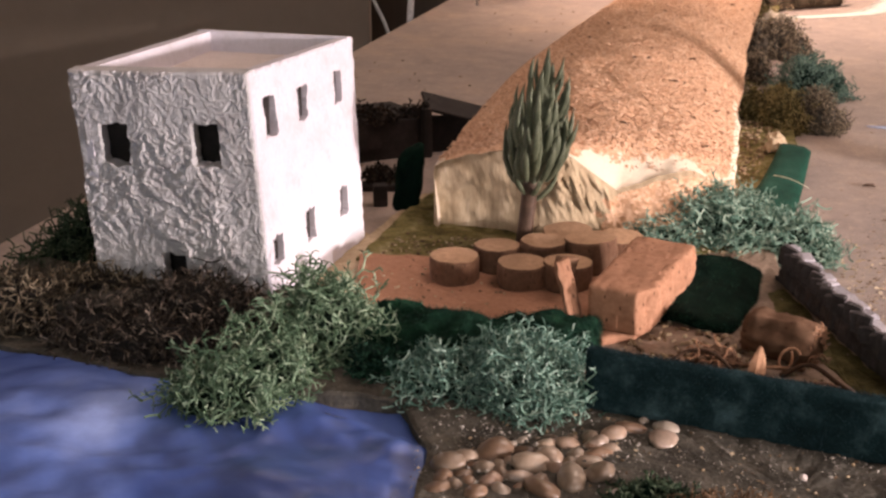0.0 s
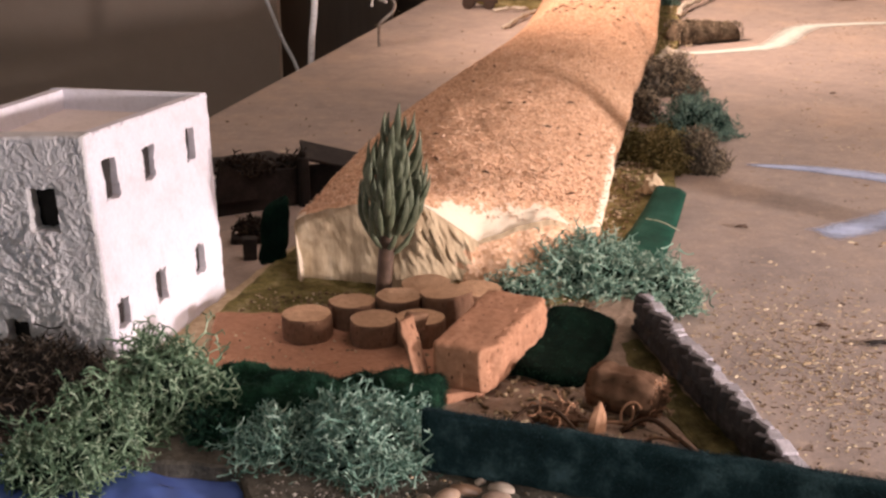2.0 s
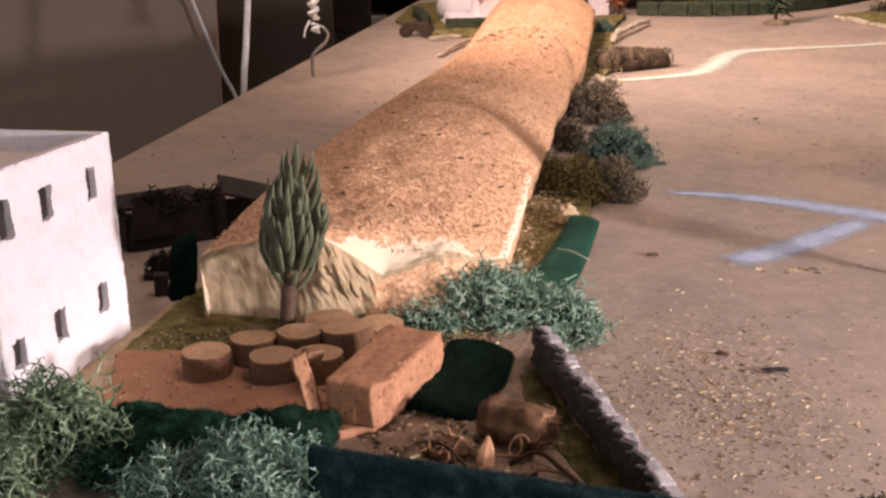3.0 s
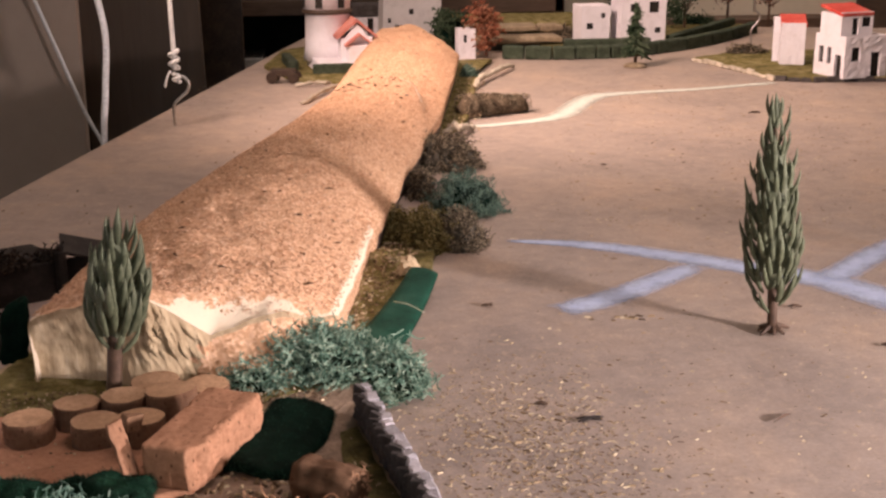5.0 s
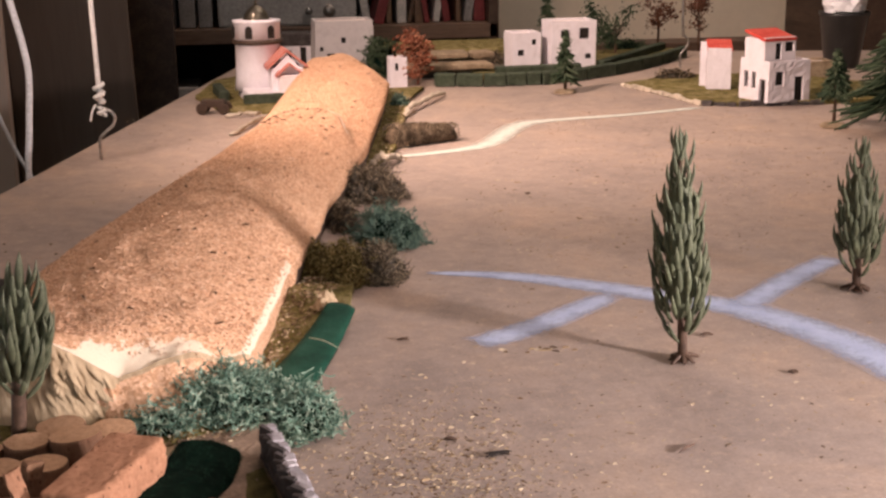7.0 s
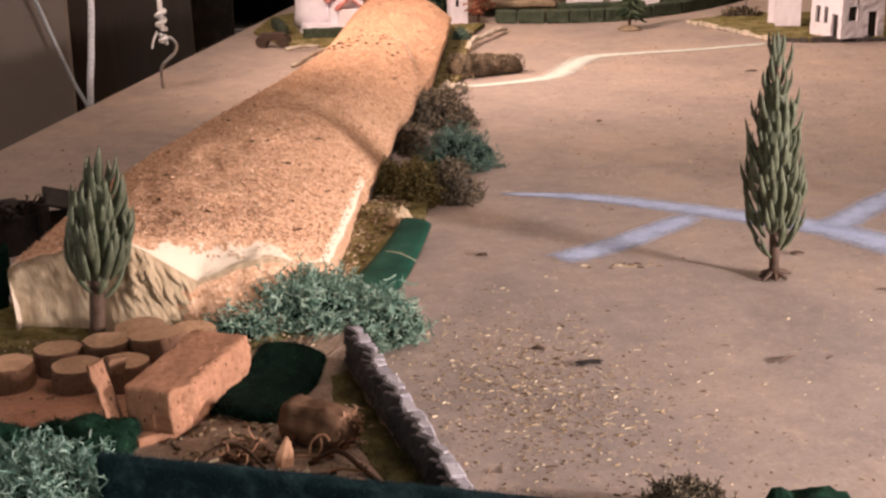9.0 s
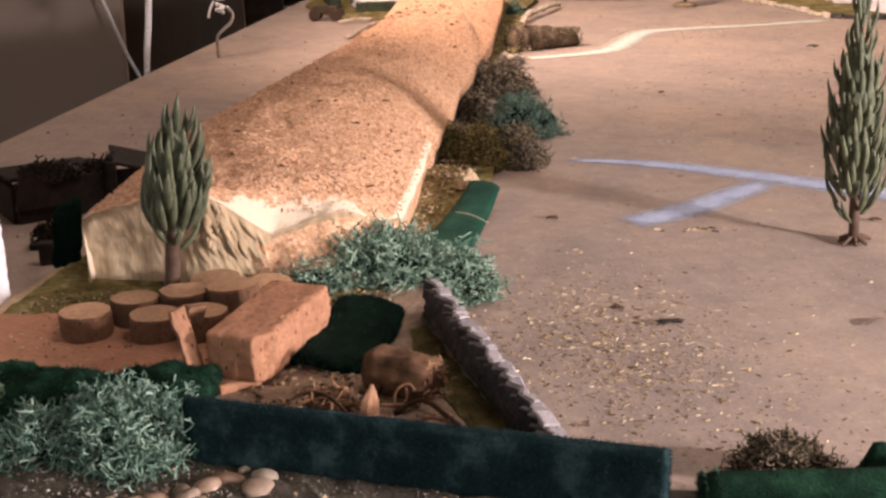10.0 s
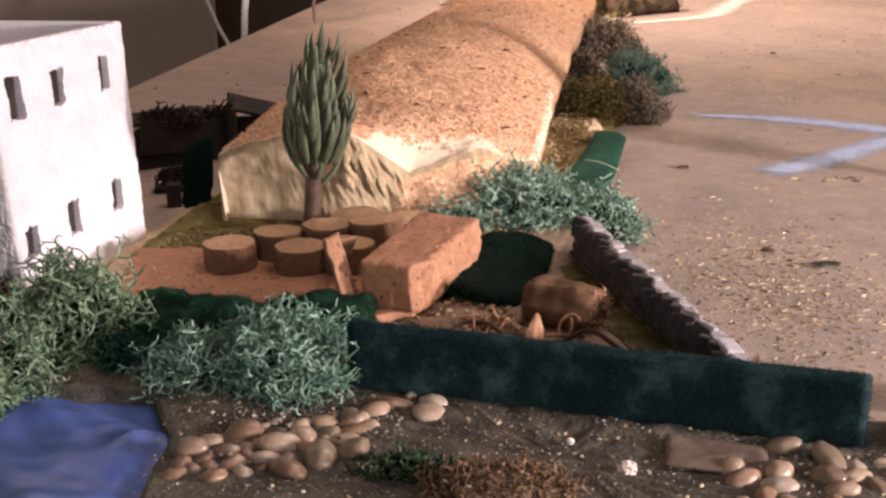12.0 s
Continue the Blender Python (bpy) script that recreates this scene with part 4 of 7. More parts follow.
# distance along y, left x, right x, left height, crest share, crest height, right height
STATIONS = [
    (0.660, -0.0125, 0.150, 0.0465, 0.42, 0.062, 0.030),
    (0.72, 0.000, 0.164, 0.049, 0.42, 0.067, 0.032),
    (0.82, 0.018, 0.181, 0.051, 0.45, 0.070, 0.034),
    (0.90, 0.036, 0.193, 0.051, 0.45, 0.069, 0.032),
    (0.96, 0.048, 0.206, 0.049, 0.45, 0.064, 0.030),
    (1.10, 0.085, 0.230, 0.048, 0.45, 0.060, 0.031),
    (1.28, 0.137, 0.270, 0.048, 0.45, 0.058, 0.032),
    (1.36, 0.156, 0.288, 0.048, 0.45, 0.058, 0.032),
    (1.47, 0.182, 0.305, 0.047, 0.45, 0.054, 0.032),
    (1.63, 0.207, 0.331, 0.046, 0.45, 0.052, 0.032),
    (1.83, 0.236, 0.360, 0.050, 0.45, 0.056, 0.034),
    (1.95, 0.250, 0.350, 0.053, 0.45, 0.058, 0.036),
    (2.02, 0.260, 0.338, 0.053, 0.45, 0.058, 0.036),
]
NU, NV = 72, 330


def hill_point(u, y):
    """u: 0 left foot, 0.12 left rim, 0.9 right rim, 1 right foot."""
    xl, xr, zl, share, zc, zr = pick(STATIONS, y)
    if u < 0.12:
        k = u / 0.12
        spill = 0.050 * min(1.0, max(0.0, (y - 0.70) / 0.25))
        x, z = xl + 0.004 * (1 - k) - spill * (1 - k) ** 1.3, (0.010 - 0.0095 * min(1.0, spill / 0.02)) * (1 - k) + zl * (k if spill < 0.004 else math.sin(k * math.pi / 2))
    elif u > 0.90:
        k = (u - 0.90) / 0.10
        x, z = xr - 0.006 * k, zr + (0.002 - zr) * k
    else:
        k = (u - 0.12) / 0.78
        x = xl + (xr - xl) * k
        z = zl + (zc - zl) * math.sin(min(1, k / share) * math.pi / 2) ** 0.75 if k < share else zc + (zr - zc) * ((k - share) / (1 - share)) ** 2.3
    return x, z


def lip_line(x, k):
    """Where the near length of foam ends, over the far one."""
    return pick([(0.0, 1.430), (0.25, 1.412), (0.55, 1.412), (0.75, 1.392), (0.9, 1.33), (1.0, 1.26)], k)[0] + 0.005 * noise.noise(Vector((x * 60, 0, 0)))


def hill_swell(x, y):
    """Humps and shallow folds of the glued cover, and the lip where two lengths meet."""
    xl, xr = pick(STATIONS, y)[:2]
    k = (x - xl) / (xr - xl)
    lip = lip_line(x, k)
    step = 0.0085 * math.exp(-((y - lip) / 0.09) ** 2) if y < lip else -0.0012 * math.exp(-((y - lip) / 0.05) ** 2)
    return 0.0046 * noise.fractal(Vector((x * 18, y * 12, 0)), 0.9, 2.0, 4) + 0.0070 * noise.noise(Vector((x * 9 + y * 4, y * 8, 3))) + step


verts, faces, bare = [], [], []
Y0, Y1 = 0.662, 2.02


def front_line(k):
    """How far the front cut lies behind the plain line, and its loss of height, across the hill (k 0..1)."""
    return pick([(0, 0.008, 0.0), (0.2, 0.0, 0.0), (0.43, -0.006, 0.0), (0.52, -0.002, 0.009), (0.63, 0.002, 0.021), (0.70, 0.005, 0.015), (0.80, 0.010, 0.004), (0.87, 0.016, 0.0), (0.93, 0.026, 0.003), (1, 0.048, 0.0)], k)


for j in range(NV + 1):
    f = (j / NV) ** 1.35
    for i in range(NU + 1):
        u = i / NU
        k = min(1, max(0, (u - 0.12) / 0.78))
        dy, dz = front_line(k)
        start = Y0 + dy
        y = start + (Y1 - start) * f
        x, z = hill_point(u, y)
        near = math.exp(-((y - start) / 0.018) ** 2)
        if 0.12 < u < 0.9:
            z -= dz * near
            z += hill_swell(x, y) * min(1, k * 4, (1 - k) * 4) + 0.0009 * noise.noise(Vector((x * 210, y * 210, 0)))
        if u >= 0.86 and 0.895 < y < 0.935:
            x -= 0.010 * math.exp(-((y - 0.915) / 0.010) ** 2)
        x += 0.0016 * noise.noise(Vector((y * 45, u * 3, 7))) + 0.006 * noise.noise(Vector((y * 11, 0, 2))) * max(0.0, u - 0.5) * min(1.0, max(0.0, (y - 0.75) / 0.1))
        verts.append(Vector((x, y, z)) - HC)
        # pale rim along the lip: the crest's light contrast put into the colour mask
        lip_contrast = 0.95 * math.exp(-((y - lip_line(x, k) + 0.004) / 0.006) ** 2) if k < 0.85 else 0.0
        right_rim = math.exp(-((u - 0.90) / 0.022) ** 2) * (1 if y < 0.91 else 0.0)
        bare.append(max(0.9 * math.exp(-((y - start) / 0.012) ** 2) * (u < 0.14), pick([(0, 0.35), (0.40, 0.45), (0.47, 0.62), (0.58, 0.85), (0.84, 0.85), (0.92, 0.5), (1, 0.6)], k)[0] * math.exp(-((y - start) / (0.007 if k < 0.5 else 0.017 if k < 0.88 else 0.008)) ** 2), 0.78 * right_rim, lip_contrast))
for j in range(NV):
    for i in range(NU):
        a = j * (NU + 1) + i
        faces.append((a, a + 1, a + NU + 2, a + NU + 1))
side_faces = [n for n in range(len(faces)) if (n % NU) / NU >= 0.94 and verts[faces[n][0]].y + HC.y > 0.93]
body = from_lists("sawdust_cover", verts, faces, SAWDUST, hill, True)
body.data.materials.append(TIMBER)
for n in side_faces:
    body.data.polygons[n].material_index = 1
tagged(body, "tan sawdust glued over the foam")
at_ = body.data.attributes.new("bare", "FLOAT", "POINT")
at_.data.foreach_set("value", bare)
# the cut end: smooth and hollow at one side, bulging, then furrowed by the knife
first = [Vector(v) for v in verts[: NU + 1]]
fv, ff = [], []
ROWS_N, SUB = 26, 4
rim = []
for a, b in zip(first, first[1:]):
    for s in range(SUB):
        rim.append(a.lerp(b, s / SUB))
rim.append(first[-1])
w = len(rim)
for r in range(ROWS_N + 1):
    t = r / ROWS_N
    for i, p in enumerate(rim):
        k = i / (w - 1)
        foot = 0.0115
        z = foot + (p.z - foot) * (1 - t)
        cutd = noise.noise(Vector((p.x * 500 + z * 250, z * 80, 3)))
        rough_here = pick([(0, 0.0003), (0.30, 0.0004), (0.38, 0.0014), (0.46, 0.0036), (0.56, 0.0036), (0.60, 0.0005), (1, 0.0003)], k)[0]
        soft = pick([(0, 1.0), (0.45, 1.0), (0.7, 0.35), (1.0, 0.2)], t)[0]
        bulge = pick([(0, 0.0), (0.15, 0.007), (0.28, 0.008), (0.40, -0.001), (0.50, -0.003), (0.7, 0.002), (1, 0.0)], k)[0]
        y = p.y + bulge * math.sin(min(1, t * 1.25) * math.pi * 0.5) - rough_here * (abs(cutd) * 2.2) * soft * min(1, t * 10)
        y += 0.0022 * noise.fractal(Vector((p.x * 45, z * 70, 5)), 1.0, 2.0, 3) * min(1, t * 6)
        if k > 0.56:
            y -= 0.024 * t ** 0.9 * min(1, (k - 0.56) / 0.12) + 0.002 * noise.noise(Vector((p.x * 90, z * 90, 8))) * t
        fv.append(Vector((p.x + 0.0010 * cutd * soft * (k > 0.4), y, z)))
loose = []
for r in range(ROWS_N):
    for i in range(w - 1):
        a = r * w + i
        k = i / (w - 1) + 0.03 * noise.noise(Vector((i * 0.2, r * 0.3, 0)))
        loose.append(k > 0.575 and r / ROWS_N > 0.04 + 0.5 * max(0, 0.61 - k) / 0.035)
        ff.append((a, a + w, a + w + 1, a + 1))
cutface = from_lists("cut_face", fv, ff, FOAM, hill, True)
cutface.data.materials.append(LOOSE)
for n, flag in enumerate(loose):
    if flag:
        cutface.data.polygons[n].material_index = 1
tagged(cutface, "pale carved foam end of the hill")

# loose wood flakes over the sawdust
rng = random.Random(41)
fvs, ffs = [], []
for _ in range(24000):
    k = rng.random()
    y = 0.675 + 1.32 * rng.random() ** 1.7
    u = 0.125 + 0.77 * k
    x, z = hill_point(u, y)
    z += hill_swell(x, y) * min(1, k * 4, (1 - k) * 4) + 0.0009 * noise.noise(Vector((x * 210, y * 210, 0)))
    dy, dz = front_line(k)
    if y < Y0 + dy + (0.018 if 0.5 < k < 0.9 else 0.008) and rng.random() < 0.88:
        continue
    z -= dz * math.exp(-((y - Y0 - dy) / 0.018) ** 2)
    L = rng.uniform(0.0006, 0.0014) * (1.9 if rng.random() < 0.04 else 1)
    W = L * rng.uniform(0.22, 0.45)
    a = rng.uniform(0, 6.28)
    d, s = Vector((math.cos(a), math.sin(a), rng.uniform(-0.45, 0.45))), Vector((-math.sin(a), math.cos(a), rng.uniform(-0.45, 0.45)))
    c = Vector((x, y, z + 0.0004)) - HC
    b = len(fvs)
    fvs += [c - d * L - s * W, c + d * L - s * W, c + d * L * 0.8 + s * W, c - d * L * 0.9 + s * W, c + Vector((0, 0, 0.0005))]
    ffs += [(b, b + 1, b + 4), (b + 1, b + 2, b + 4), (b + 2, b + 3, b + 4), (b + 3, b, b + 4)]
flakes = from_lists("wood_flakes", fvs, ffs, FLAKES, hill)
tagged(flakes, "loose pale and dark wood flakes", kind="stuff")
vs, fs = [], []
for n_ in range(80):
    y, k = 0.70 + 1.25 * rng.random() ** 1.3, rng.uniform(0.08, 0.92)
    if n_ < 40:
        k = rng.uniform(0.05, 0.75)
        y = pick([(0.0, 1.430), (0.25, 1.412), (0.55, 1.412), (0.75, 1.392)], k)[0] - 0.012 - 0.06 * rng.random() ** 2
    x, z = hill_point(0.12 + 0.78 * k, y)
    z += hill_swell(x, y) * min(1, k * 4, (1 - k) * 4) + 0.0012
    a, L = rng.uniform(0, 3.14), rng.uniform(0.0012, 0.0035)
    d = Vector((math.cos(a), math.sin(a), 0)) * L
    c = Vector((x, y, z)) - HC
    tube_lists([c - d, c + Vector((0, 0, 0.0004)), c + d], [0.0003, 0.0006, 0.0003], 4, vs, fs)
tagged(from_lists("bark_fleck", vs, fs, BARK, hill), "dark bark flecks caught in the sawdust", kind="stuff")
tagged(hill, "long hill of carved foam covered with tan sawdust", "hill")

# sawdust banked in front of the hill's right corner
bm = blob((0.034, 0.014, 0.013), (0, 0, 0), 0.25, 2.5, 4, 3, 0.0)
ob = part("sawdust_heap", bm, LOOSE, None, "", True)
ob.matrix_world = pose(0.1260, 0.6600, 0.0080, 0, 0, 24)
tagged(ob, "loose tan sawdust heaped against the hill", "heap")


# ---------------------------------------------------------------- corks
def cork_disc(at, radius, height, seed, tilt=(0, 0), tone=CORK_SIDE_SHADED):
    r = radius
    bm = lathe([(r * 0.93, 0), (r, 0.0012), (r * 1.01, height * 0.5), (r, height - 0.0014), (r * 0.965, height), (r * 0.5, height + 0.0003)], 28, (0, 0, 0), 0.07, seed)
    for v in bm.verts:
        v.co += Vector((1, 1, 0.4)) * 0.0006 * noise.noise(v.co * 260 + Vector((seed * 3, 0, 0)))
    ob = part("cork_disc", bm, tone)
    ob.data.materials.append(CORK_TOP_LIT)
    # light from above put into the colour: paler tops, sides darker than their skin
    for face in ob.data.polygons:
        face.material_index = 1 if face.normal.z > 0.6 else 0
    ob.matrix_world = pose(*at, tilt[0], tilt[1], seed * 40)
    return tagged(ob, "round slice of brown cork standing on the cork sheet", "cork", "cork slices")


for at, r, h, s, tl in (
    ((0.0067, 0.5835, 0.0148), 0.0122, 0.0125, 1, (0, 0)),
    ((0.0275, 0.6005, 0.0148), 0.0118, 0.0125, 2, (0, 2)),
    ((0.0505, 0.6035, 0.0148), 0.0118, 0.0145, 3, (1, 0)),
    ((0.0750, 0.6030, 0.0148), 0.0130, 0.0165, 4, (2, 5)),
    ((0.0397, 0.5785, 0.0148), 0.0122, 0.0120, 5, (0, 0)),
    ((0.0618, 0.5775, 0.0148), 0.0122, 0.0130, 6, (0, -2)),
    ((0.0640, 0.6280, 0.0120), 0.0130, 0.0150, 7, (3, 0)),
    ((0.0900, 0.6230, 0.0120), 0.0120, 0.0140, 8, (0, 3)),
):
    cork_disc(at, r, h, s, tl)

# large cork block, worn round at its edges, with a crack that nearly parts its far end
bm = round_box((0.0300, 0.0640, 0.0232), 0.0024, 44, 0.00030, 100, 2)
for v in bm.verts:
    crack = 0.013 + 0.10 * v.co.x + 0.0012 * noise.noise(Vector((v.co.x * 90, v.co.z * 160, 2)))
    far_end = v.co.y > crack
    outside = v.co.z > 0.0208 or abs(v.co.x) > 0.0132
    v.co.z += 0.05 * v.co.y * v.co.z / 0.0245
    v.co.y += 0.16 * max(0.0, 0.010 - v.co.z) * (v.co.y < 0)
    v.co.x -= 0.22 * max(0.0, 0.012 - v.co.z) * (v.co.x > 0)
    if outside:
        depth = 0.0022 * math.exp(-((v.co.y - crack) / 0.0011) ** 2)
        if v.co.z > 0.0195:
            v.co.z -= depth * 0.8
        if v.co.x > 0.006:
            v.co.x -= depth * min(1.0, max(0.0, v.co.z - 0.003) / 0.006)
    if far_end:
        v.co.x += 0.0012 * (v.co.x > 0) * min(1.0, v.co.z / 0.010)
        v.co.z += 0.0007 * (v.co.z > 0.015)
    # the near corner is worn round
    worn = max(0.0, v.co.x - 0.008) / 0.007 * max(0.0, -v.co.y - 0.022) / 0.010
    v.co.x, v.co.y = v.co.x - 0.0030 * worn, v.co.y + 0.0055 * worn
    # the long side is torn, with shallow pits and upright furrows
    if v.co.x > 0.0105:
        v.co.x -= 0.0026 * max(0.0, noise.noise(Vector((v.co.y * 330, v.co.z * 110, 1)))) + 0.0012 * max(0.0, noise.noise(Vector((v.co.y * 700, v.co.z * 520, 6))))
ob = part("cork_block", bm, BLOCK, None, "", True)
ob.matrix_world = pose(0.0950, 0.5490, 0.0150, 0, 0, -24)
tagged(ob, "big rough block of orange-brown cork with worn edges and a crack", "cork")

# pale cork splinter and a small bark piece leaning on the discs
bm = round_box((0.0080, 0.0028, 0.035), 0.0006, 14, 0.0008, 260, 4)
for v in bm.verts:
    v.co.x *= 1 - 0.35 * max(0.0, noise.noise(Vector((v.co.z * 330, 2, 0))))
    v.co.y += 0.0016 * math.exp(-(((v.co.z - 0.021) / 0.0016) ** 2 + ((v.co.x + 0.001) / 0.0016) ** 2)) + 0.0014 * math.exp(-(((v.co.z - 0.011) / 0.0008) ** 2 + ((v.co.x - 0.001) / 0.0009) ** 2))
ob = part("cork_splinter", bm, BLOCK, None, "", True)
ob.matrix_world = pose(0.0655, 0.5285, 0.0120, -12, -9, 40)
tagged(ob, "pale orange cork splinter standing against a disc", "splinter")
bm = box((0.010, 0.006, 0.009), (0, 0, 0), 0.002)
for v in bm.verts:
    v.co += Vector((noise.noise(v.co * 300), noise.noise(v.co * 300 + Vector((3, 0, 0))), noise.noise(v.co * 300 + Vector((0, 3, 0))))) * 0.002
ob = part("bark_chip", bm, CORK_DARK)
ob.matrix_world = pose(0.0600, 0.5600, 0.0280, 0, 10, 30)
tagged(ob, "dark chip of bark lying on a cork disc", "chip")

# green scouring pad lying beside the block, gently domed, its corners rounded
bm = round_box((0.037, 0.070, 0.0060), 0.0026, 30, 0.0005, 300, 6)
for v in bm.verts:
    ex, ey = v.co.x / 0.020, v.co.y / 0.037
    k = 1 - 0.045 * max(0.0, abs(ex) - 0.3) * max(0.0, abs(ey) - 0.3) / 0.49 * 2
    v.co.x, v.co.y = v.co.x * k, v.co.y * k
    v.co.z += 0.0042 * (1 - 0.6 * ex * ex) + 0.0055 * max(0.0, ey) ** 2 - 0.0022 * max(0.0, -ey) + 0.0014 * noise.noise(v.co * 60)
    v.co.x += 0.002 * noise.noise(Vector((v.co.y * 40, 0, 3)))
ob = part("scouring_pad", bm, SCOURER, None, "", True)
ob.matrix_world = pose(0.1300, 0.5680, 0.0100, 0, 5, -20)
tagged(ob, "dark green scouring pad lying domed on the soil", "pad")
add_fuzz(ob, GREEN_FUZZ, 2600, 0.0012, 63, 0.004, "coarse green fibres of the pad")

# cork bark log with a frayed end, and twigs, inside the yard
bm = lathe([(0.003, 0), (0.0085, 0.001), (0.0112, 0.005)] + [(0.0114 + 0.0005 * math.sin(z * 1.9), 0.005 + z * 0.0027) for z in range(1, 9)] + [(0.0106, 0.0295), (0.0098, 0.0325), (0.005, 0.0330)], 56, (0, 0, 0), 0.2, 4)
for v in bm.verts:
    ridge = noise.ridged_multi_fractal(Vector((v.co.x * 170, v.co.y * 170, v.co.z * 60)), 0.8, 2.1, 3, 0.9, 2.0)
    v.co += Vector((v.co.x, v.co.y, 0)).normalized() * (0.0014 * noise.noise(v.co * 110) + 0.0016 * (ridge - 1.0)) - Vector((0.0006, 0, 0))
ob = part("bark_log", bm, LOG_BARK, None, "", True)
ob.matrix_world = pose(0.1385, 0.5215, 0.0183, 0, 90, -32)
tagged(ob, "short thick log of brown bark with a frayed end", "log")
rng = random.Random(15)
vs, fs = [], []
for k in range(110):
    a, r_ = rng.uniform(0, 6.28), 0.0095 * rng.random() ** 0.5
    q = Vector((r_ * math.cos(a), r_ * math.sin(a), 0.0315))
    pts, w_ = curl(q, Vector((0.7 * math.cos(a), 0.7 * math.sin(a), 1)).normalized(), 3, 0.0012, 0.9, rng, -1)
    tube_lists(pts, [0.0005, 0.00045, 0.0004, 0.0002], 4, vs, fs)
from_lists("frayed_fibre", vs, fs, CORK_CUT, ob)
rng = random.Random(5)
for k in range(4):
    a = rng.uniform(-0.9, 0.4)
    c = Vector((rng.uniform(0.085, 0.165), rng.uniform(0.470, 0.500), 0.0125))
    L = rng.uniform(0.007, 0.015)
    d = Vector((math.cos(a), math.sin(a), 0))
    pts = [c - d * L + Vector((0, 0, rng.uniform(0, 0.002))), c + Vector((rng.uniform(-1, 1), rng.uniform(-1, 1), 0.8)) * 0.003, c + d * L + Vector((0, 0, rng.uniform(0, 0.002)))]
    tagged(tube("twig", spline(pts, 4), rng.uniform(0.0005, 0.0009), 5, rng.choice((BARK, BROWN_PLASTIC, CORK_DARK))), "short brown twig lying on the yard soil", "twig", "twigs in the yard")
bm = lathe([(0.0034, 0), (0.0039, 0.003), (0.0035, 0.007), (0.0022, 0.011), (0.0007, 0.0138)], 12, (0, 0, 0), 0.25, 2)
for v in bm.verts:
    v.co.y *= 0.55
    v.co += Vector((1, 1, 0)) * 0.0006 * noise.noise(v.co * 500)
ob = part("cork_stub", bm, CORK_CUT)
ob.matrix_world = pose(0.1380, 0.4880, 0.0112, -6, 8, 20)
tagged(ob, "small pointed pale orange cork stub", "stub")
for k, (pts, r) in enumerate((
    (((0.140, 0.500, 0.0125), (0.146, 0.508, 0.019), (0.154, 0.504, 0.021), (0.156, 0.496, 0.017), (0.150, 0.492, 0.0125)), 0.0011),
    (((0.100, 0.492, 0.0125), (0.110, 0.498, 0.018), (0.121, 0.494, 0.019), (0.130, 0.486, 0.0125)), 0.0013),
    (((0.148, 0.488, 0.0125), (0.160, 0.490, 0.017), (0.170, 0.478, 0.014), (0.176, 0.468, 0.0125)), 0.0016),
    (((0.096, 0.483, 0.0125), (0.106, 0.486, 0.016), (0.114, 0.480, 0.0125)), 0.0010),
)):
    tagged(tube("curled_root", spline(pts, 5), r * 0.65, 6, BARK), "thin curled brown root on the yard soil", "root", "curled roots")
coil = [(0.1520 + (0.0050 - 0.0004 * k) * math.cos(k * 0.75), 0.4950 + (0.0036 - 0.0003 * k) * math.sin(k * 0.75), 0.0125 + 0.0045 + 0.0040 * math.sin(k * 0.75 + 0.6)) for k in range(10)]
tagged(tube("wood_shaving", spline(coil, 4), 0.0006, 6, CORK_CUT), "pale curled wood shaving lying on the yard soil", "shaving")
bm = blob((0.0105, 0.008, 0.0062), (0, 0, 0), 0.45, 3.2, 4, 8, -0.001)
ob = part("root_piece", bm, LOG_BARK)
ob.matrix_world = pose(0.1225, 0.4990, 0.0125)
rng = random.Random(29)
vs, fs = [], []
for k in range(18):
    a = rng.uniform(0, 6.28)
    p0 = Vector((0.0085 * math.cos(a), 0.0065 * math.sin(a), 0.002 + 0.003 * rng.random()))
    pts, w_ = curl(p0, Vector((-math.sin(a), math.cos(a), 0.4)).normalized(), 6, 0.0013, 0.75, rng, 0.0)
    tube_lists(pts, [0.0005, 0.0005, 0.0005, 0.0004, 0.0004, 0.0004, 0.0003], 4, vs, fs)
from_lists("fibre", vs, fs, CORK_CUT, ob)
tagged(ob, "knotted piece of reddish root", "root")

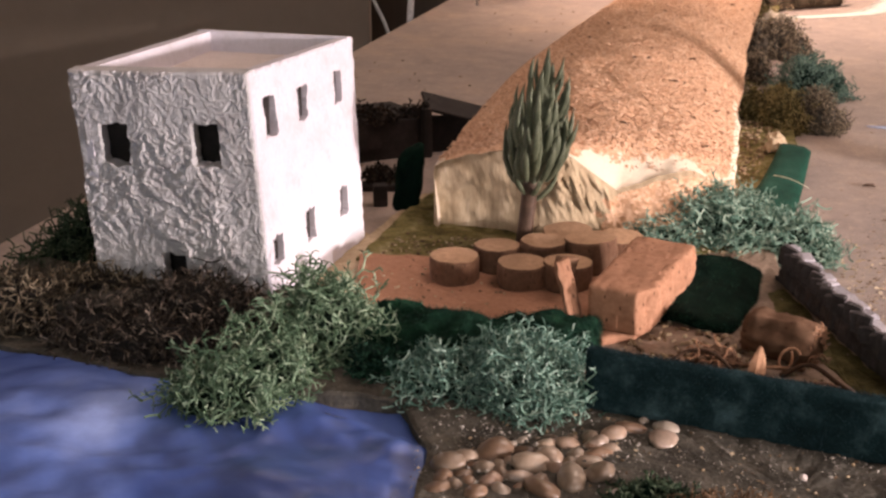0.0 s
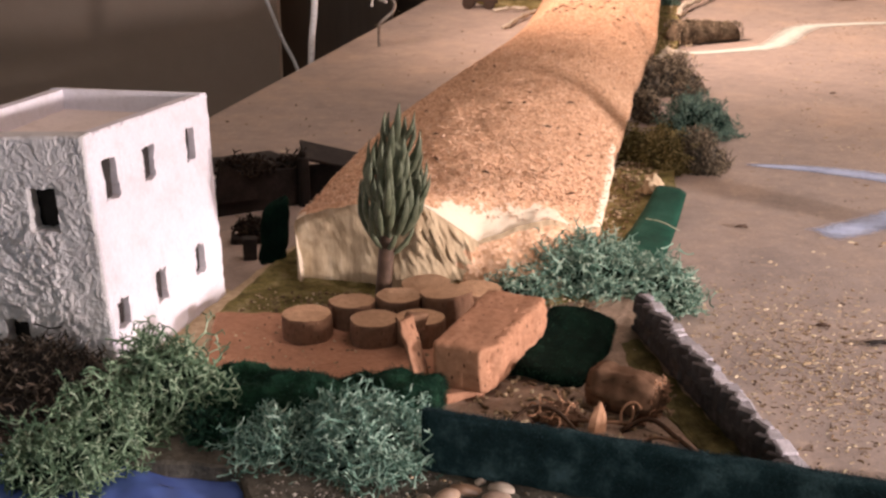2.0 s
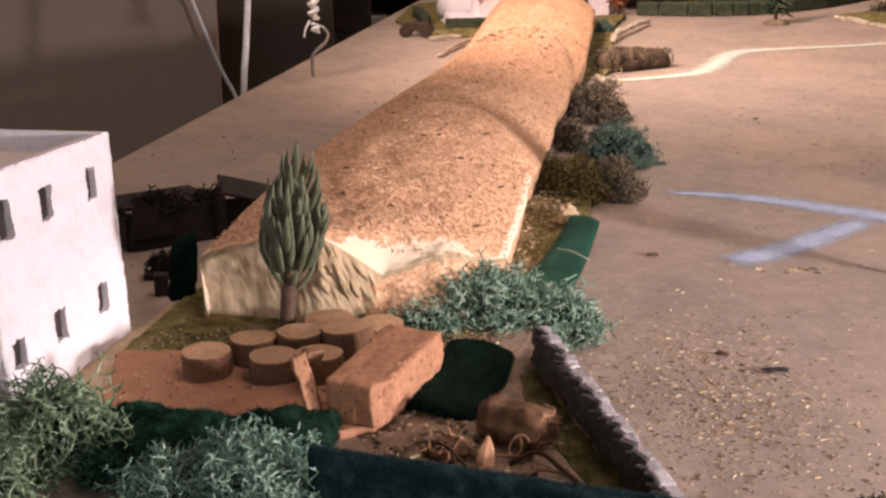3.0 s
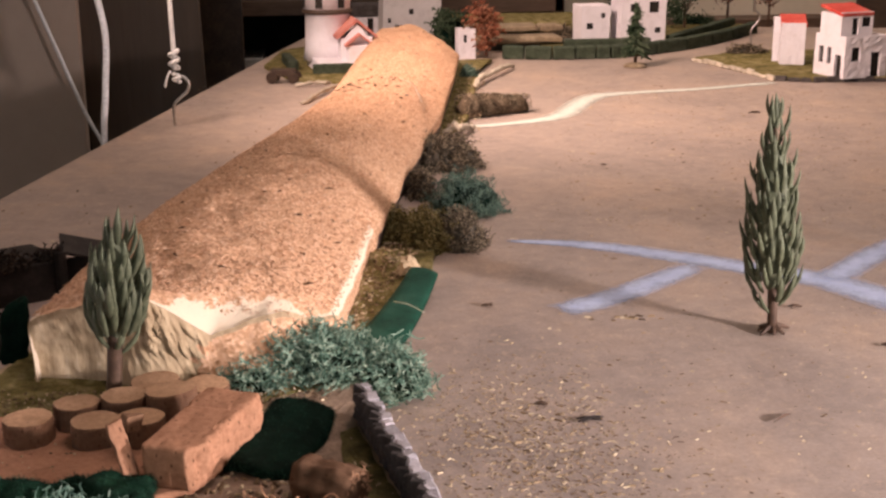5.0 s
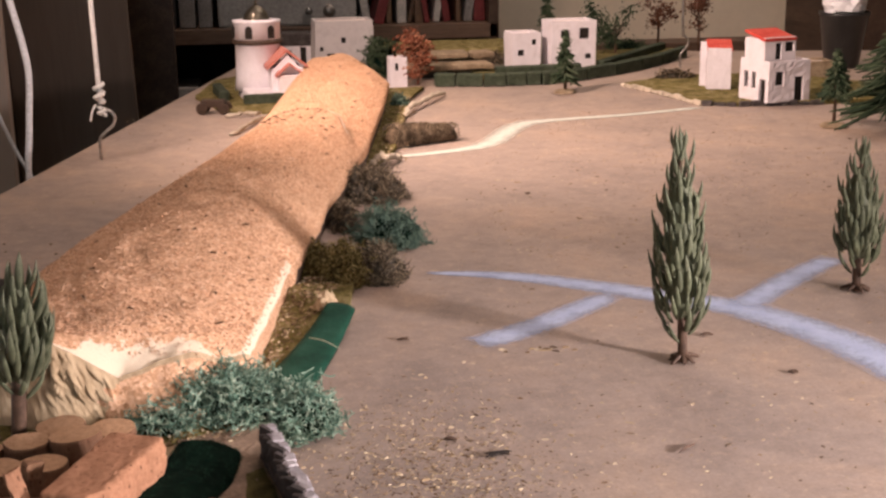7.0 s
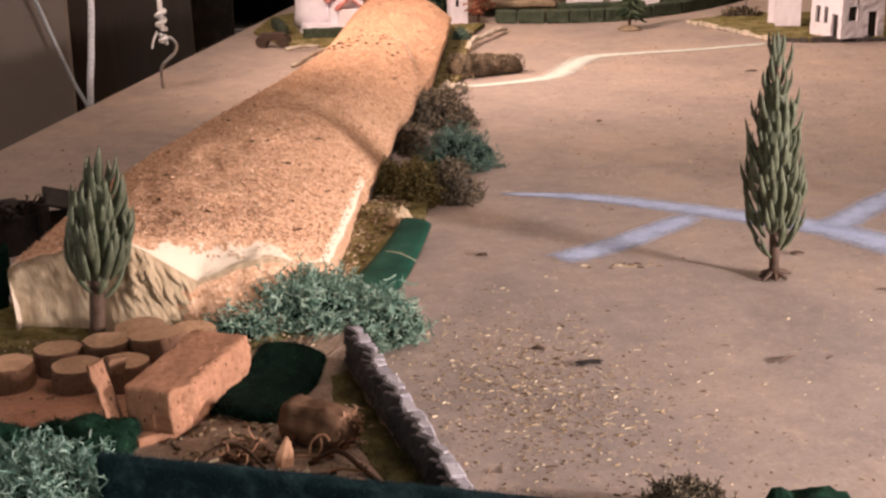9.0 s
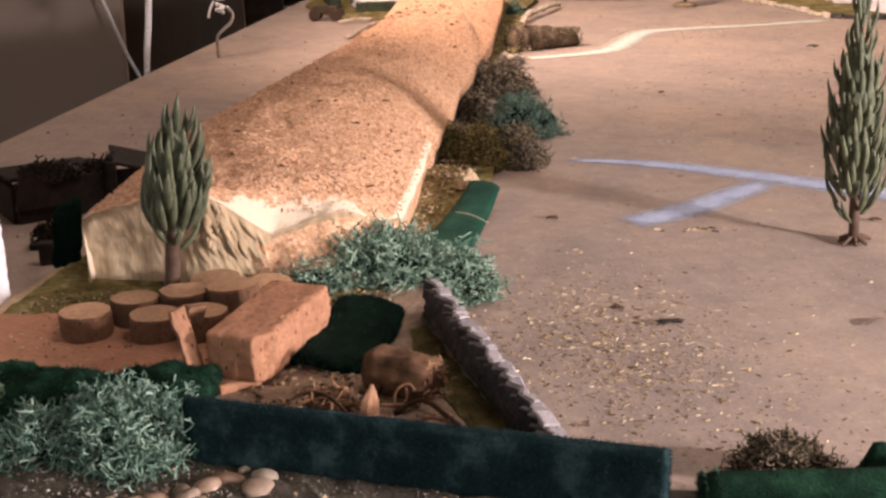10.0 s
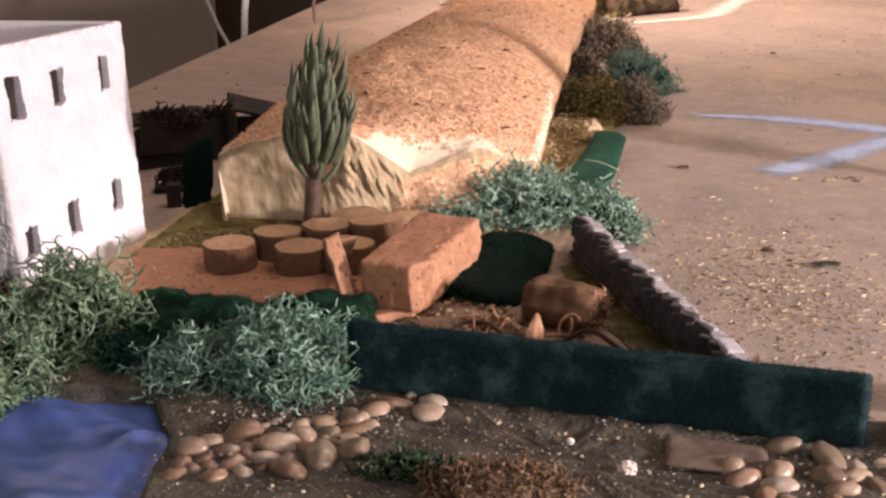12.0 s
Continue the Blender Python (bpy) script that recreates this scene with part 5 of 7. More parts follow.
# ---------------------------------------------------------------- felt fence and hedge strips
def strip(name, a, b, height, thick, z, mat, label, category, ripple=0.0015, seed=0):
    a, b = Vector(a), Vector(b)
    L = (b - a).length
    bm = bmesh.new()
    n, m = 60, 10
    rows = []
    for side in (0, 1):
        col = []
        for i in range(n + 1):
            s = []
            for j in range(m + 1):
                x, zz = i / n * L, j / m * height
                wv = ripple * noise.noise(Vector((x * 25, zz * 30, seed))) + 0.0005 * noise.noise(Vector((x * 320, zz * 320, seed + side)))
                lip = 0.7 if j in (0, m) else 1.0
                s.append(bm.verts.new((x, (side - 0.5) * thick * lip + wv, zz + (0.0007 * noise.noise(Vector((x * 90, 0, seed))) if j == m else 0))))
            col.append(s)
        rows.append(col)
    for side in (0, 1):
        for i in range(n):
            for j in range(m):
                q = (rows[side][i][j], rows[side][i + 1][j], rows[side][i + 1][j + 1], rows[side][i][j + 1])
                bm.faces.new(q if side == 0 else q[::-1])
    for i in range(n):
        for j in (0, m):
            bm.faces.new((rows[0][i][j], rows[1][i][j], rows[1][i + 1][j], rows[0][i + 1][j]))
    for j in range(m):
        for i in (0, n):
            bm.faces.new((rows[0][i][j], rows[0][i][j + 1], rows[1][i][j + 1], rows[1][i][j]))
    bmesh.ops.recalc_face_normals(bm, faces=bm.faces[:])
    ob = part(name, bm, mat, None, "", True)
    ob.matrix_world = Matrix.Translation((a.x, a.y, z)) @ Matrix.Rotation(math.atan2(b.y - a.y, b.x - a.x), 4, "Z")
    return tagged(ob, label, category)


fence = strip("felt_fence", (0.0665, 0.4690), (0.2420, 0.4060), 0.0272, 0.005, 0.0045, FELT, "dark green felt strip standing on edge as a fence", "fence", 0.0015, 1)
rng = random.Random(3)
vs, fs = [], []
for k in range(5200):
    x, e = rng.uniform(0, 0.186), rng.random()
    if e < 0.42:
        p, n_ = Vector((x, rng.uniform(-0.0022, 0.0022), 0.0270)), Vector((rng.gauss(0, 0.5), rng.gauss(0, 0.6), 1))
    elif e < 0.52:
        p, n_ = Vector((0.1862, rng.uniform(-0.0022, 0.0022), rng.uniform(0, 0.0268))), Vector((1, rng.gauss(0, 0.5), rng.gauss(0, 0.5)))
    else:
        p, n_ = Vector((x, -0.0024, rng.uniform(0.001, 0.0268))), Vector((rng.gauss(0, 0.7), -1, rng.gauss(0, 0.7)))
        p.y += 0.0015 * noise.noise(Vector((p.x * 25, p.z * 30, 1)))
    L = rng.uniform(0.0006, 0.0016)
    tube_lists([p, p + n_.normalized() * L + Vector((rng.gauss(0, 0.0003), 0, rng.gauss(0, 0.0003)))], [0.00009, 0.00004], 3, vs, fs)
nap = from_lists("nap", vs, fs, NAP, fence)
tagged(nap, "pale fuzzy nap of the felt")
bm = round_box((0.108, 0.036, 0.0175), 0.004, 46, 0.0, 70, 9)
for v in bm.verts:
    up = min(1.0, v.co.z / 0.010)
    q = v.co * 42
    v.co += Vector((0.0030 * noise.noise(q), 0.0045 * noise.noise(q + Vector((5, 0, 0))), up * (0.0075 * noise.fractal(q * 0.9 + Vector((0, 5, 0)), 0.8, 2.1, 4) + 0.0012 * noise.noise(v.co * 420)) + 0.14 * v.co.y * up))
ob = part("felt_hedge", bm, FELT_HEDGE, None, "", True)
ob.matrix_world = pose(0.0180, 0.5150, 0.0010, 0, 0, -6)
tagged(ob, "lumpy dark green felt hedge below the cork sheet", "hedge")
add_fuzz(ob, GREEN_FUZZ, 5200, 0.0022, 61, 0.006, "loose green fibres of the felt")

# green plastic grass strip beside the hill, climbing over its foot
left = spline([(0.150, 0.690, 0.010), (0.1774, 0.752, 0.0075), (0.200, 0.812, 0.010), (0.2155, 0.858, 0.0145)], 8)
right = spline([(0.178, 0.672, 0.006), (0.2000, 0.728, 0.0035), (0.220, 0.795, 0.0060), (0.2345, 0.846, 0.0135)], 8)
bm = bmesh.new()
lines = []
for drop in (0.0, 0.0018):
    rows_ = []
    for n_, (a, b) in enumerate(zip(left, right)):
        rows_.append([bm.verts.new(a.lerp(b, k / 8) + Vector((0, 0, 0.0007 * noise.noise(Vector((n_ * 0.5, k * 0.6, 0))) + 0.0012 * math.sin(k / 8 * math.pi) - drop - 0.001 * (k in (0, 8))))) for k in range(9)])
    lines.append(rows_)
n_ = len(left)
for layer, rows_ in enumerate(lines):
    for i_ in range(n_ - 1):
        for k in range(8):
            bm.faces.new((rows_[i_][k], rows_[i_][k + 1], rows_[i_ + 1][k + 1], rows_[i_ + 1][k]))
for i_ in range(n_ - 1):
    for k in (0, 8):
        bm.faces.new((lines[0][i_][k], lines[0][i_ + 1][k], lines[1][i_ + 1][k], lines[1][i_][k]))
for k in range(8):
    for i_ in (0, n_ - 1):
        bm.faces.new((lines[0][i_][k], lines[0][i_][k + 1], lines[1][i_][k + 1], lines[1][i_][k]))
bmesh.ops.recalc_face_normals(bm, faces=bm.faces[:])
tagged(part("grass_strip", bm, GREEN_SHEET, None, "", True), "shiny green plastic strip laid as grass", "strip")
tagged(tube("straw", spline([(0.200, 0.793, 0.0105), (0.209, 0.786, 0.0105), (0.219, 0.777, 0.0075)], 4), 0.0003, 5, CHALK_CREAM), "thin pale straw lying across the green strip", "straw")

bm = blob((0.010, 0.0065, 0.0085), (0, 0, 0), 0.55, 2.4, 3, 14, -0.003)
ob = part("foam_chip", bm, FOAM)
ob.matrix_world = pose(0.2150, 0.8680, 0.0100, 0, 0, 50)
tagged(ob, "pale crumb of foam by the green strip", "chip")

# ---------------------------------------------------------------- stone wall
wall = empty("stone_wall", pose(0.170, 0.600, 0.0))
WA, WB = Vector((0.1705, 0.6000, 0)), Vector((0.2048, 0.4330, 0))
wd = (WB - WA)
wl = wd.length
wd.normalize()
wang = math.atan2(wd.y, wd.x)
rng = random.Random(21)
across = Vector((-wd.y, wd.x, 0))
# dark side stones and a pale top row paint shaded sides and lit cap
for row in range(5):
    s = -0.003 * (row % 2)
    top = row == 4
    while s < wl:
        L = rng.uniform(0.0055, 0.011) if not top else rng.uniform(0.006, 0.011)
        size = (L + (0.0004 if top else -0.0003), 0.0064 if top else 0.0056 * rng.uniform(0.8, 1.15), 0.0046 * rng.uniform(0.8, 1.3) if top else 0.0064 * rng.uniform(0.9, 1.5))
        bm = box(size, (0, 0, 0), 0.0007, None, 1)
        for v in bm.verts:
            v.co += Vector((noise.noise(v.co * 400 + Vector((s * 99, row, 0))), noise.noise(v.co * 400 + Vector((row, s * 99, 0))), noise.noise(v.co * 400 + Vector((0, row, s * 99))))) * (0.0016 if not top else 0.0011)
        ob = part("stone", bm, STONE_CAP_LIT if top else STONE_DARK, wall)
        c = WA + wd * (s + L / 2) - Vector((0.170, 0.600, 0)) + across * (0.0020 + rng.uniform(-0.0009, 0.0009) if top else rng.uniform(-0.0008, 0.0004))
        ob.matrix_world = Matrix.Translation((0.170, 0.600, 0)) @ Matrix.Translation((c.x, c.y, 0.0005 + row * 0.0056 * (1.20 - 0.18 * s / wl) - (0.0005 if top else 0))) @ Matrix.Rotation(wang + rng.uniform(-0.35, 0.35) * (0.4 if top else 1), 4, "Z") @ Matrix.Rotation(rng.uniform(-0.25, 0.25) * (0.5 if top else 1), 4, "Y")
        s += L
# uneven slates stand on edge along the yard side
s = 0.002
while s < wl - 0.002:
    L = rng.uniform(0.0055, 0.0085)
    h = 0.0078 * rng.uniform(0.75, 1.35)
    bm = box((L, 0.0030, h), (0, 0, 0), 0.0004, None, 1)
    for v in bm.verts:
        v.co += Vector((noise.noise(v.co * 400 + Vector((s * 99, 7, 0))), noise.noise(v.co * 400 + Vector((7, s * 99, 0))), noise.noise(v.co * 400 + Vector((0, 7, s * 99))))) * 0.0010
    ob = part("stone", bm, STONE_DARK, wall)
    c = WA + wd * (s + L / 2) - Vector((0.170, 0.600, 0)) - across * 0.0022
    ob.matrix_world = Matrix.Translation((0.170 + c.x, 0.600 + c.y, 0.0005 + 3.36 * 0.0056 * (1.20 - 0.18 * s / wl))) @ Matrix.Rotation(wang + rng.uniform(0.45, 0.80), 4, "Z") @ Matrix.Rotation(rng.uniform(-0.2, 0.2), 4, "Y")
    s += L * 0.85
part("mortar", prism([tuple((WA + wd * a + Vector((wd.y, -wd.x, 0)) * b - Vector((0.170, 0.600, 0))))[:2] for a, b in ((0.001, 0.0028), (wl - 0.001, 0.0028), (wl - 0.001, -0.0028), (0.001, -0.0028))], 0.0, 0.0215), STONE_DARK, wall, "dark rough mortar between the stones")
tagged(wall, "low dry-stone model wall, grey cap coloured pale as lit, sides dark as shaded", "wall")


# ---------------------------------------------------------------- plastic cypress trees
def blade_mesh(name, length, width, mat):
    bm = bmesh.new()
    rings = []
    prof = ((0.0, 0.5), (0.2, 0.95), (0.5, 1.0), (0.75, 0.62), (0.92, 0.20))
    for z, r in prof:
        ring = []
        for k in range(6):
            a = 2 * math.pi * k / 6
            ring.append(bm.verts.new((math.cos(a) * r * width / 2, math.sin(a) * r * width * 0.34 - 0.10 * length * math.sin(z * 3.0), z * length)))
        rings.append(ring)
    for a, b in zip(rings, rings[1:]):
        for k in range(6):
            bm.faces.new((a[k], a[(k + 1) % 6], b[(k + 1) % 6], b[k]))
    tip = bm.verts.new((0, -0.014 * length, length))
    for k in range(6):
        bm.faces.new((rings[-1][k], rings[-1][(k + 1) % 6], tip))
    return mesh_of(name, bm, mat, True)


BLADES = [blade_mesh("leaf", 0.0205, 0.0042, LEAF), blade_mesh("leaf", 0.0175, 0.0040, LEAF), blade_mesh("leaf", 0.0235, 0.0041, LEAF)]


def cypress(at, height, neck, width, rows, seed, roots=True, label="", taper=0.72, size=1.0, lean_x=0.0):
    rng = random.Random(seed)
    tree = empty("cypress_tree", pose(*at, 0, lean_x, 0))
    girth = 0.0036 if roots else 0.0046
    part("trunk", lathe([(girth, 0), (girth * 0.88, neck * 0.5), (girth * 0.92, neck), (0.0022, height * 0.55), (0.0009, height * 0.93)], 10, (0, 0, 0), 0.08, seed), BROWN_PLASTIC, tree, "brown plastic trunk", True)
    if roots:
        for k in range(7):
            a = 2 * math.pi * k / 7 + rng.uniform(-0.3, 0.3)
            L = rng.uniform(0.007, 0.013)
            d = Vector((math.cos(a), math.sin(a), 0))
            tube("root", spline([Vector((0, 0, 0.0055)), d * L * 0.5 + Vector((0, 0, 0.0035)), d * L + Vector((0, 0, 0.001))], 3), [0.002, 0.002, 0.0019, 0.0017, 0.0014, 0.0011, 0.0008], 5, BROWN_PLASTIC, tree)
    crown = height - neck
    part("core", blob((width * 0.27, width * 0.27, crown * 0.36), (0, 0, neck + crown * 0.42), 0.1, 2.0, 3, seed), LEAF, tree, "dark inner stalks of the crown")
    for r in range(rows):
        f = r / (rows - 1)
        z = neck + (crown - 0.019 * size) * f - 0.001
        swell = pick([(0, 0.22), (0.10, 0.58), (0.25, 0.74), (0.5, taper), (0.8, taper * 0.55), (1, 0.12)], f)[0]
        rad = width / 2 * swell
        n = max(4, round(23 * swell))
        for k in range(n):
            a = 2 * math.pi * (k + 0.5 * (r % 2)) / n + rng.uniform(-0.12, 0.12)
            lean = radians((26 - 60 * f if f < 0.2 else rng.uniform(3, 15) + (12 if rng.random() < 0.2 else 0)) * (1.1 - f * 0.5))
            s = rng.uniform(0.85, 1.12) * (1.0 - 0.12 * f) * size
            rr = rad * rng.uniform(0.82, 1.0)
            m = Matrix.Translation((rr * math.cos(a), rr * math.sin(a), z + rng.uniform(-0.005, 0.004))) @ Matrix.Rotation(a + math.pi / 2, 4, "Z") @ Matrix.Rotation(lean, 4, "X") @ Matrix.Diagonal((s, s, s, 1))
            leaf = new("leaf", rng.choice(BLADES))
            leaf.parent = tree
            leaf.matrix_local = m
    m = Matrix.Translation((0, 0, height - 0.0225))
    leaf = new("leaf", BLADES[2])
    leaf.parent = tree
    leaf.matrix_local = m
    return tagged(tree, label, "tree", "cypress trees")


cypress((0.0400, 0.6330, 0.0110), 0.110, 0.034, 0.031, 7, 1, False, "small squat grey-green plastic cypress beside the cork discs", 0.84, 1.08, 5.5)
cypress((0.4387, 0.7341, 0.0), 0.155, 0.019, 0.038, 12, 2, True, "tall slim grey-green plastic cypress standing on the bare board", 0.64, 1.0, -3.0)
cypress((0.6173, 0.8602, 0.0), 0.120, 0.017, 0.038, 9, 3, True, "grey-green plastic cypress standing by a blue chalk line", 0.66, 0.95, -2.0)

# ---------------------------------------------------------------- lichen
lichen_bush("lichen_bush", [((0.0425, 0.4780, 0.004), (0.029, 0.031, 0.0270), 640), ((0.008, 0.4820, 0.004), (0.028, 0.024, 0.019), 240)], LICHEN, LICHEN_CORE_SHADE, "mint green lichen clump on the stream bank", 1, 0.00041, 0.0135, level=3)
lichen_bush("lichen_bush", [((-0.046, 0.5150, 0.006), (0.025, 0.027, 0.041), 380), ((-0.080, 0.4600, 0.004), (0.027, 0.022, 0.023), 300), ((-0.064, 0.4840, 0.004), (0.024, 0.026, 0.028), 230)], LICHEN_PALE, LICHEN_CORE_SHADE, "yellow-green lichen clump before the white house", 2, 0.00043, 0.0150, level=3)
lichen_bush("moss_clump", [((-0.022, 0.4920, 0.004), (0.018, 0.018, 0.016), 240)], GREEN_FUZZ, FELT_HEDGE, "dark green moss tucked between two lichen clumps", 26, 0.0004, 0.009, "moss")
lichen_bush("lichen_bush", [((0.147, 0.6760, 0.010), (0.050, 0.040, 0.030), 1400), ((0.190, 0.6650, 0.002), (0.028, 0.034, 0.026), 620), ((0.112, 0.6520, 0.010), (0.026, 0.022, 0.016), 340)], LICHEN_BLUE, LICHEN_CORE_SHADE, "blue-green lichen clump at the foot of the hill", 3, 0.00042, 0.0115)
lichen_bush("lichen_bush", [((-0.190, 0.5350, 0.008), (0.034, 0.028, 0.026), 420), ((-0.160, 0.5560, 0.012), (0.030, 0.016, 0.016), 160)], LICHEN_BROWN, DARK, "dry pinkish-brown lichen on the stream bank", 4, 0.00042, 0.013)
lichen_bush("lichen_bush", [((-0.108, 0.5290, 0.014), (0.040, 0.022, 0.022), 380), ((-0.118, 0.5020, 0.006), (0.042, 0.020, 0.020), 360), ((-0.150, 0.5180, 0.006), (0.034, 0.024, 0.020), 260)], BANK_SCRUB, DARK, "dark dry lichen along the stream bank", 14, 0.00040, 0.013)
lichen_bush("lichen_bush", [((-0.188, 0.632, 0.0), (0.036, 0.042, 0.036), 480), ((-0.198, 0.590, 0.0), (0.030, 0.030, 0.029), 260)], PINE_FOLIAGE, SCOURER, "dark green lichen beside the white house", 5, 0.00044, 0.012)
lichen_bush("lichen_bush", [((0.234, 0.955, 0.0), (0.026, 0.036, 0.038), 900), ((0.214, 0.975, 0.0), (0.02, 0.03, 0.034), 420)], LICHEN_OLIVE, BANK_MOSS, "olive brown lichen clump beside the hill", 6, 0.00036, 0.0075)
lichen_bush("lichen_bush", [((0.264, 0.960, 0.0), (0.024, 0.034, 0.034), 760)], LICHEN_BROWN, GRAVEL, "dry brown lichen clump on the board", 7, 0.00032, 0.0085)
lichen_bush("lichen_bush", [((0.282, 1.070, 0.0), (0.038, 0.048, 0.038), 1500)], LICHEN_TEAL, SCOURER, "dark teal lichen clump on the board", 8, 0.00030, 0.0065)
lichen_bush("lichen_bush", [((0.290, 1.250, 0.0), (0.034, 0.055, 0.038), 900), ((0.266, 1.250, 0.0), (0.02, 0.05, 0.040), 420), ((0.246, 1.140, 0.0), (0.018, 0.050, 0.026), 380)], LICHEN_BROWN, GRAVEL, "brown lichen clump beside the hill", 9, 0.00036, 0.0085)
lichen_bush("moss_clump", [((0.088, 0.3960, 0.004), (0.020, 0.010, 0.009), 200)], PINE_FOLIAGE, SCOURER, "dark green moss clump on the gritty bank", 24, 0.00044, 0.007, "moss")
lichen_bush("moss_clump", [((0.118, 0.3800, 0.004), (0.030, 0.016, 0.013), 420)], MOSS_ORANGE, SOIL, "orange-brown dry moss on the gritty bank", 25, 0.0003, 0.009, "moss")
patch("wall_bank", [(0.160, 0.585), (0.168, 0.59), (0.182, 0.52), (0.200, 0.445), (0.184, 0.452), (0.170, 0.50), (0.160, 0.55)], 0.0, 0.0125, BANK_MOSS, "olive moss banked against the stone wall", "grass", 0.0016)
patch("grass_verge", [(0.172, 0.735), (0.203, 0.80), (0.232, 0.87), (0.240, 0.93), (0.22, 0.95), (0.180, 0.92), (0.165, 0.82), (0.150, 0.74)], 0.0, 0.006, GRASS_MAT, "olive grass mat along the hill's foot", "grass", 0.0015)
patch("grass_verge", [(0.300, 1.40), (0.330, 1.48), (0.352, 1.60), (0.395, 1.90), (0.43, 1.99), (0.345, 1.99), (0.30, 1.70), (0.265, 1.45)], 0.0, 0.006, GRASS_MAT, "olive grass mat along the hill's foot", "grass", 0.0015)

# pebbles on the bank
rng = random.Random(8)


def pebble(x, y, z, r, seed):
    bm = blob((r * rng.uniform(1.0, 1.25), r * rng.uniform(0.65, 0.9), r * rng.uniform(0.42, 0.65)), (0, 0, 0), 0.14, 1.3, 3, seed)
    ob = part("pebble", bm, PEBBLE, None, "", True)
    ob.matrix_world = pose(x, y, z + r * 0.22, rng.uniform(-15, 15), rng.uniform(-15, 15), rng.uniform(0, 180))
    return tagged(ob, "smooth tan pebble lying on the bank", "pebble", "pebbles on the bank")


def strew(count, spot, sizes, z, first, laid, gap=0.80):
    """Pebbles that lie side by side, the large ones first."""
    for k in range(count):
        r = sizes(k / count)
        for _ in range(60):
            x, y = spot()
            if all((x - a) ** 2 + ((y - b) * 1.2) ** 2 > (gap * (r + c)) ** 2 for a, b, c in laid):
                laid.append((x, y, r))
                pebble(x, y, z, r, first + k)
                break


def bank_spot():
    """A leaning oval by the stream."""
    a, q = rng.uniform(0, 6.28), rng.random() ** 0.5
    u, w = 0.034 * q * math.cos(a), 0.017 * q * math.sin(a)
    return 0.040 + u - 0.1 * w, 0.4185 + w + 0.42 * u


laid = []
for x, y, r in ((0.030, 0.4255, 0.0072), (0.0585, 0.4060, 0.0076), (0.0690, 0.4115, 0.0064), (0.0440, 0.4165, 0.0066), (0.0510, 0.4230, 0.0060), (0.0130, 0.4150, 0.0062), (0.0475, 0.3990, 0.0066)):
    laid.append((x, y, r))
    pebble(x, y, 0.0055, r, int(x * 9999))
strew(46, bank_spot, lambda f: 0.0054 - 0.0034 * f, 0.0045, 0, laid)
for x, y, r in ((0.0950, 0.4400, 0.0064), (0.0970, 0.4500, 0.0046), (0.0835, 0.4480, 0.0056), (0.0760, 0.4430, 0.0050), (0.0890, 0.4560, 0.0030), (0.0700, 0.4370, 0.0045)):
    laid.append((x, y, r))
    pebble(x, y, 0.005, r, int(x * 999))
laid = [(0.2145, 0.4060, 0.0058), (0.2270, 0.3960, 0.0072), (0.2080, 0.3890, 0.0062), (0.1950, 0.3840, 0.0054)]
for x, y, r in laid:
    pebble(x, y, 0.0050, r, int(x * 9999))
strew(13, lambda: (rng.uniform(0.192, 0.246), rng.uniform(0.366, 0.394)), lambda f: 0.0060 - 0.0026 * f, 0.0045, 60, laid)

# grit and crumbs between them
rng = random.Random(77)
vs, fs = [], []
for k in range(9500):
    if k < 380:
        x, y = 0.016 + 0.070 * rng.random(), 0.402 + 0.044 * rng.random()
    else:
        x, y = rng.uniform(0.0, 0.30), rng.uniform(0.33, 0.475)
        if y > 0.468 - 0.36 * max(0, x - 0.06) or noise.noise(Vector((x * 45, y * 45, 0))) < -0.15:
            continue
    r = rng.uniform(0.00018, 0.00045) * (2.4 if rng.random() < 0.05 else 1) * (1.3 if k < 380 else 1)
    c = Vector((x, y, 0.0066 + r * 0.3))
    b = len(vs)
    vs += [c + Vector((r * rng.uniform(0.6, 1.3) * cx, r * rng.uniform(0.6, 1.3) * cy, r * rng.uniform(0.4, 0.9) * cz)) for cx, cy, cz in ((1, 0, 0), (0, 1, 0), (-1, 0, 0), (0, -1, 0), (0, 0, 1), (0, 0, -1))]
    fs += [(b, b + 1, b + 4), (b + 1, b + 2, b + 4), (b + 2, b + 3, b + 4), (b + 3, b, b + 4), (b + 1, b, b + 5), (b + 2, b + 1, b + 5), (b + 3, b + 2, b + 5), (b, b + 3, b + 5)]
tagged(from_lists("grit", vs, fs, GRIT), "pale and brown grit scattered over the bank", "grit", kind="stuff")
for x, y, r in ((0.1590, 0.3920, 1.0), (0.0745, 0.3970, 0.75), (0.1430, 0.4130, 0.45)):
    bm = blob((0.0032 * r, 0.0028 * r, 0.0024 * r), (0, 0, 0), 0.45, 2.6, 3, 5, -0.001)
    ob = part("plaster_chip", bm, ROOF_WASH)
    ob.matrix_world = pose(x, y, 0.0070, 0, 0, x * 900)
    tagged(ob, "small white chip of plaster lying on the grit", "chip", "plaster chips")

ob = part("card_piece", round_box((0.034, 0.022, 0.0012), 0.0005, 12, 0.0007, 90, 3), CARD, None, "", True)
ob.matrix_world = pose(0.1900, 0.4000, 0.0062, 0, 2, -14)
tagged(ob, "flat piece of brown card lying on the grit", "card")

# roll of green felt and brown lichen at the table's near right
bm = lathe([(0.004, 0), (0.0095, 0.001), (0.0105, 0.006), (0.0110, 0.104), (0.0095, 0.109), (0.004, 0.110)], 22, (0, 0, 0), 0.06, 3)
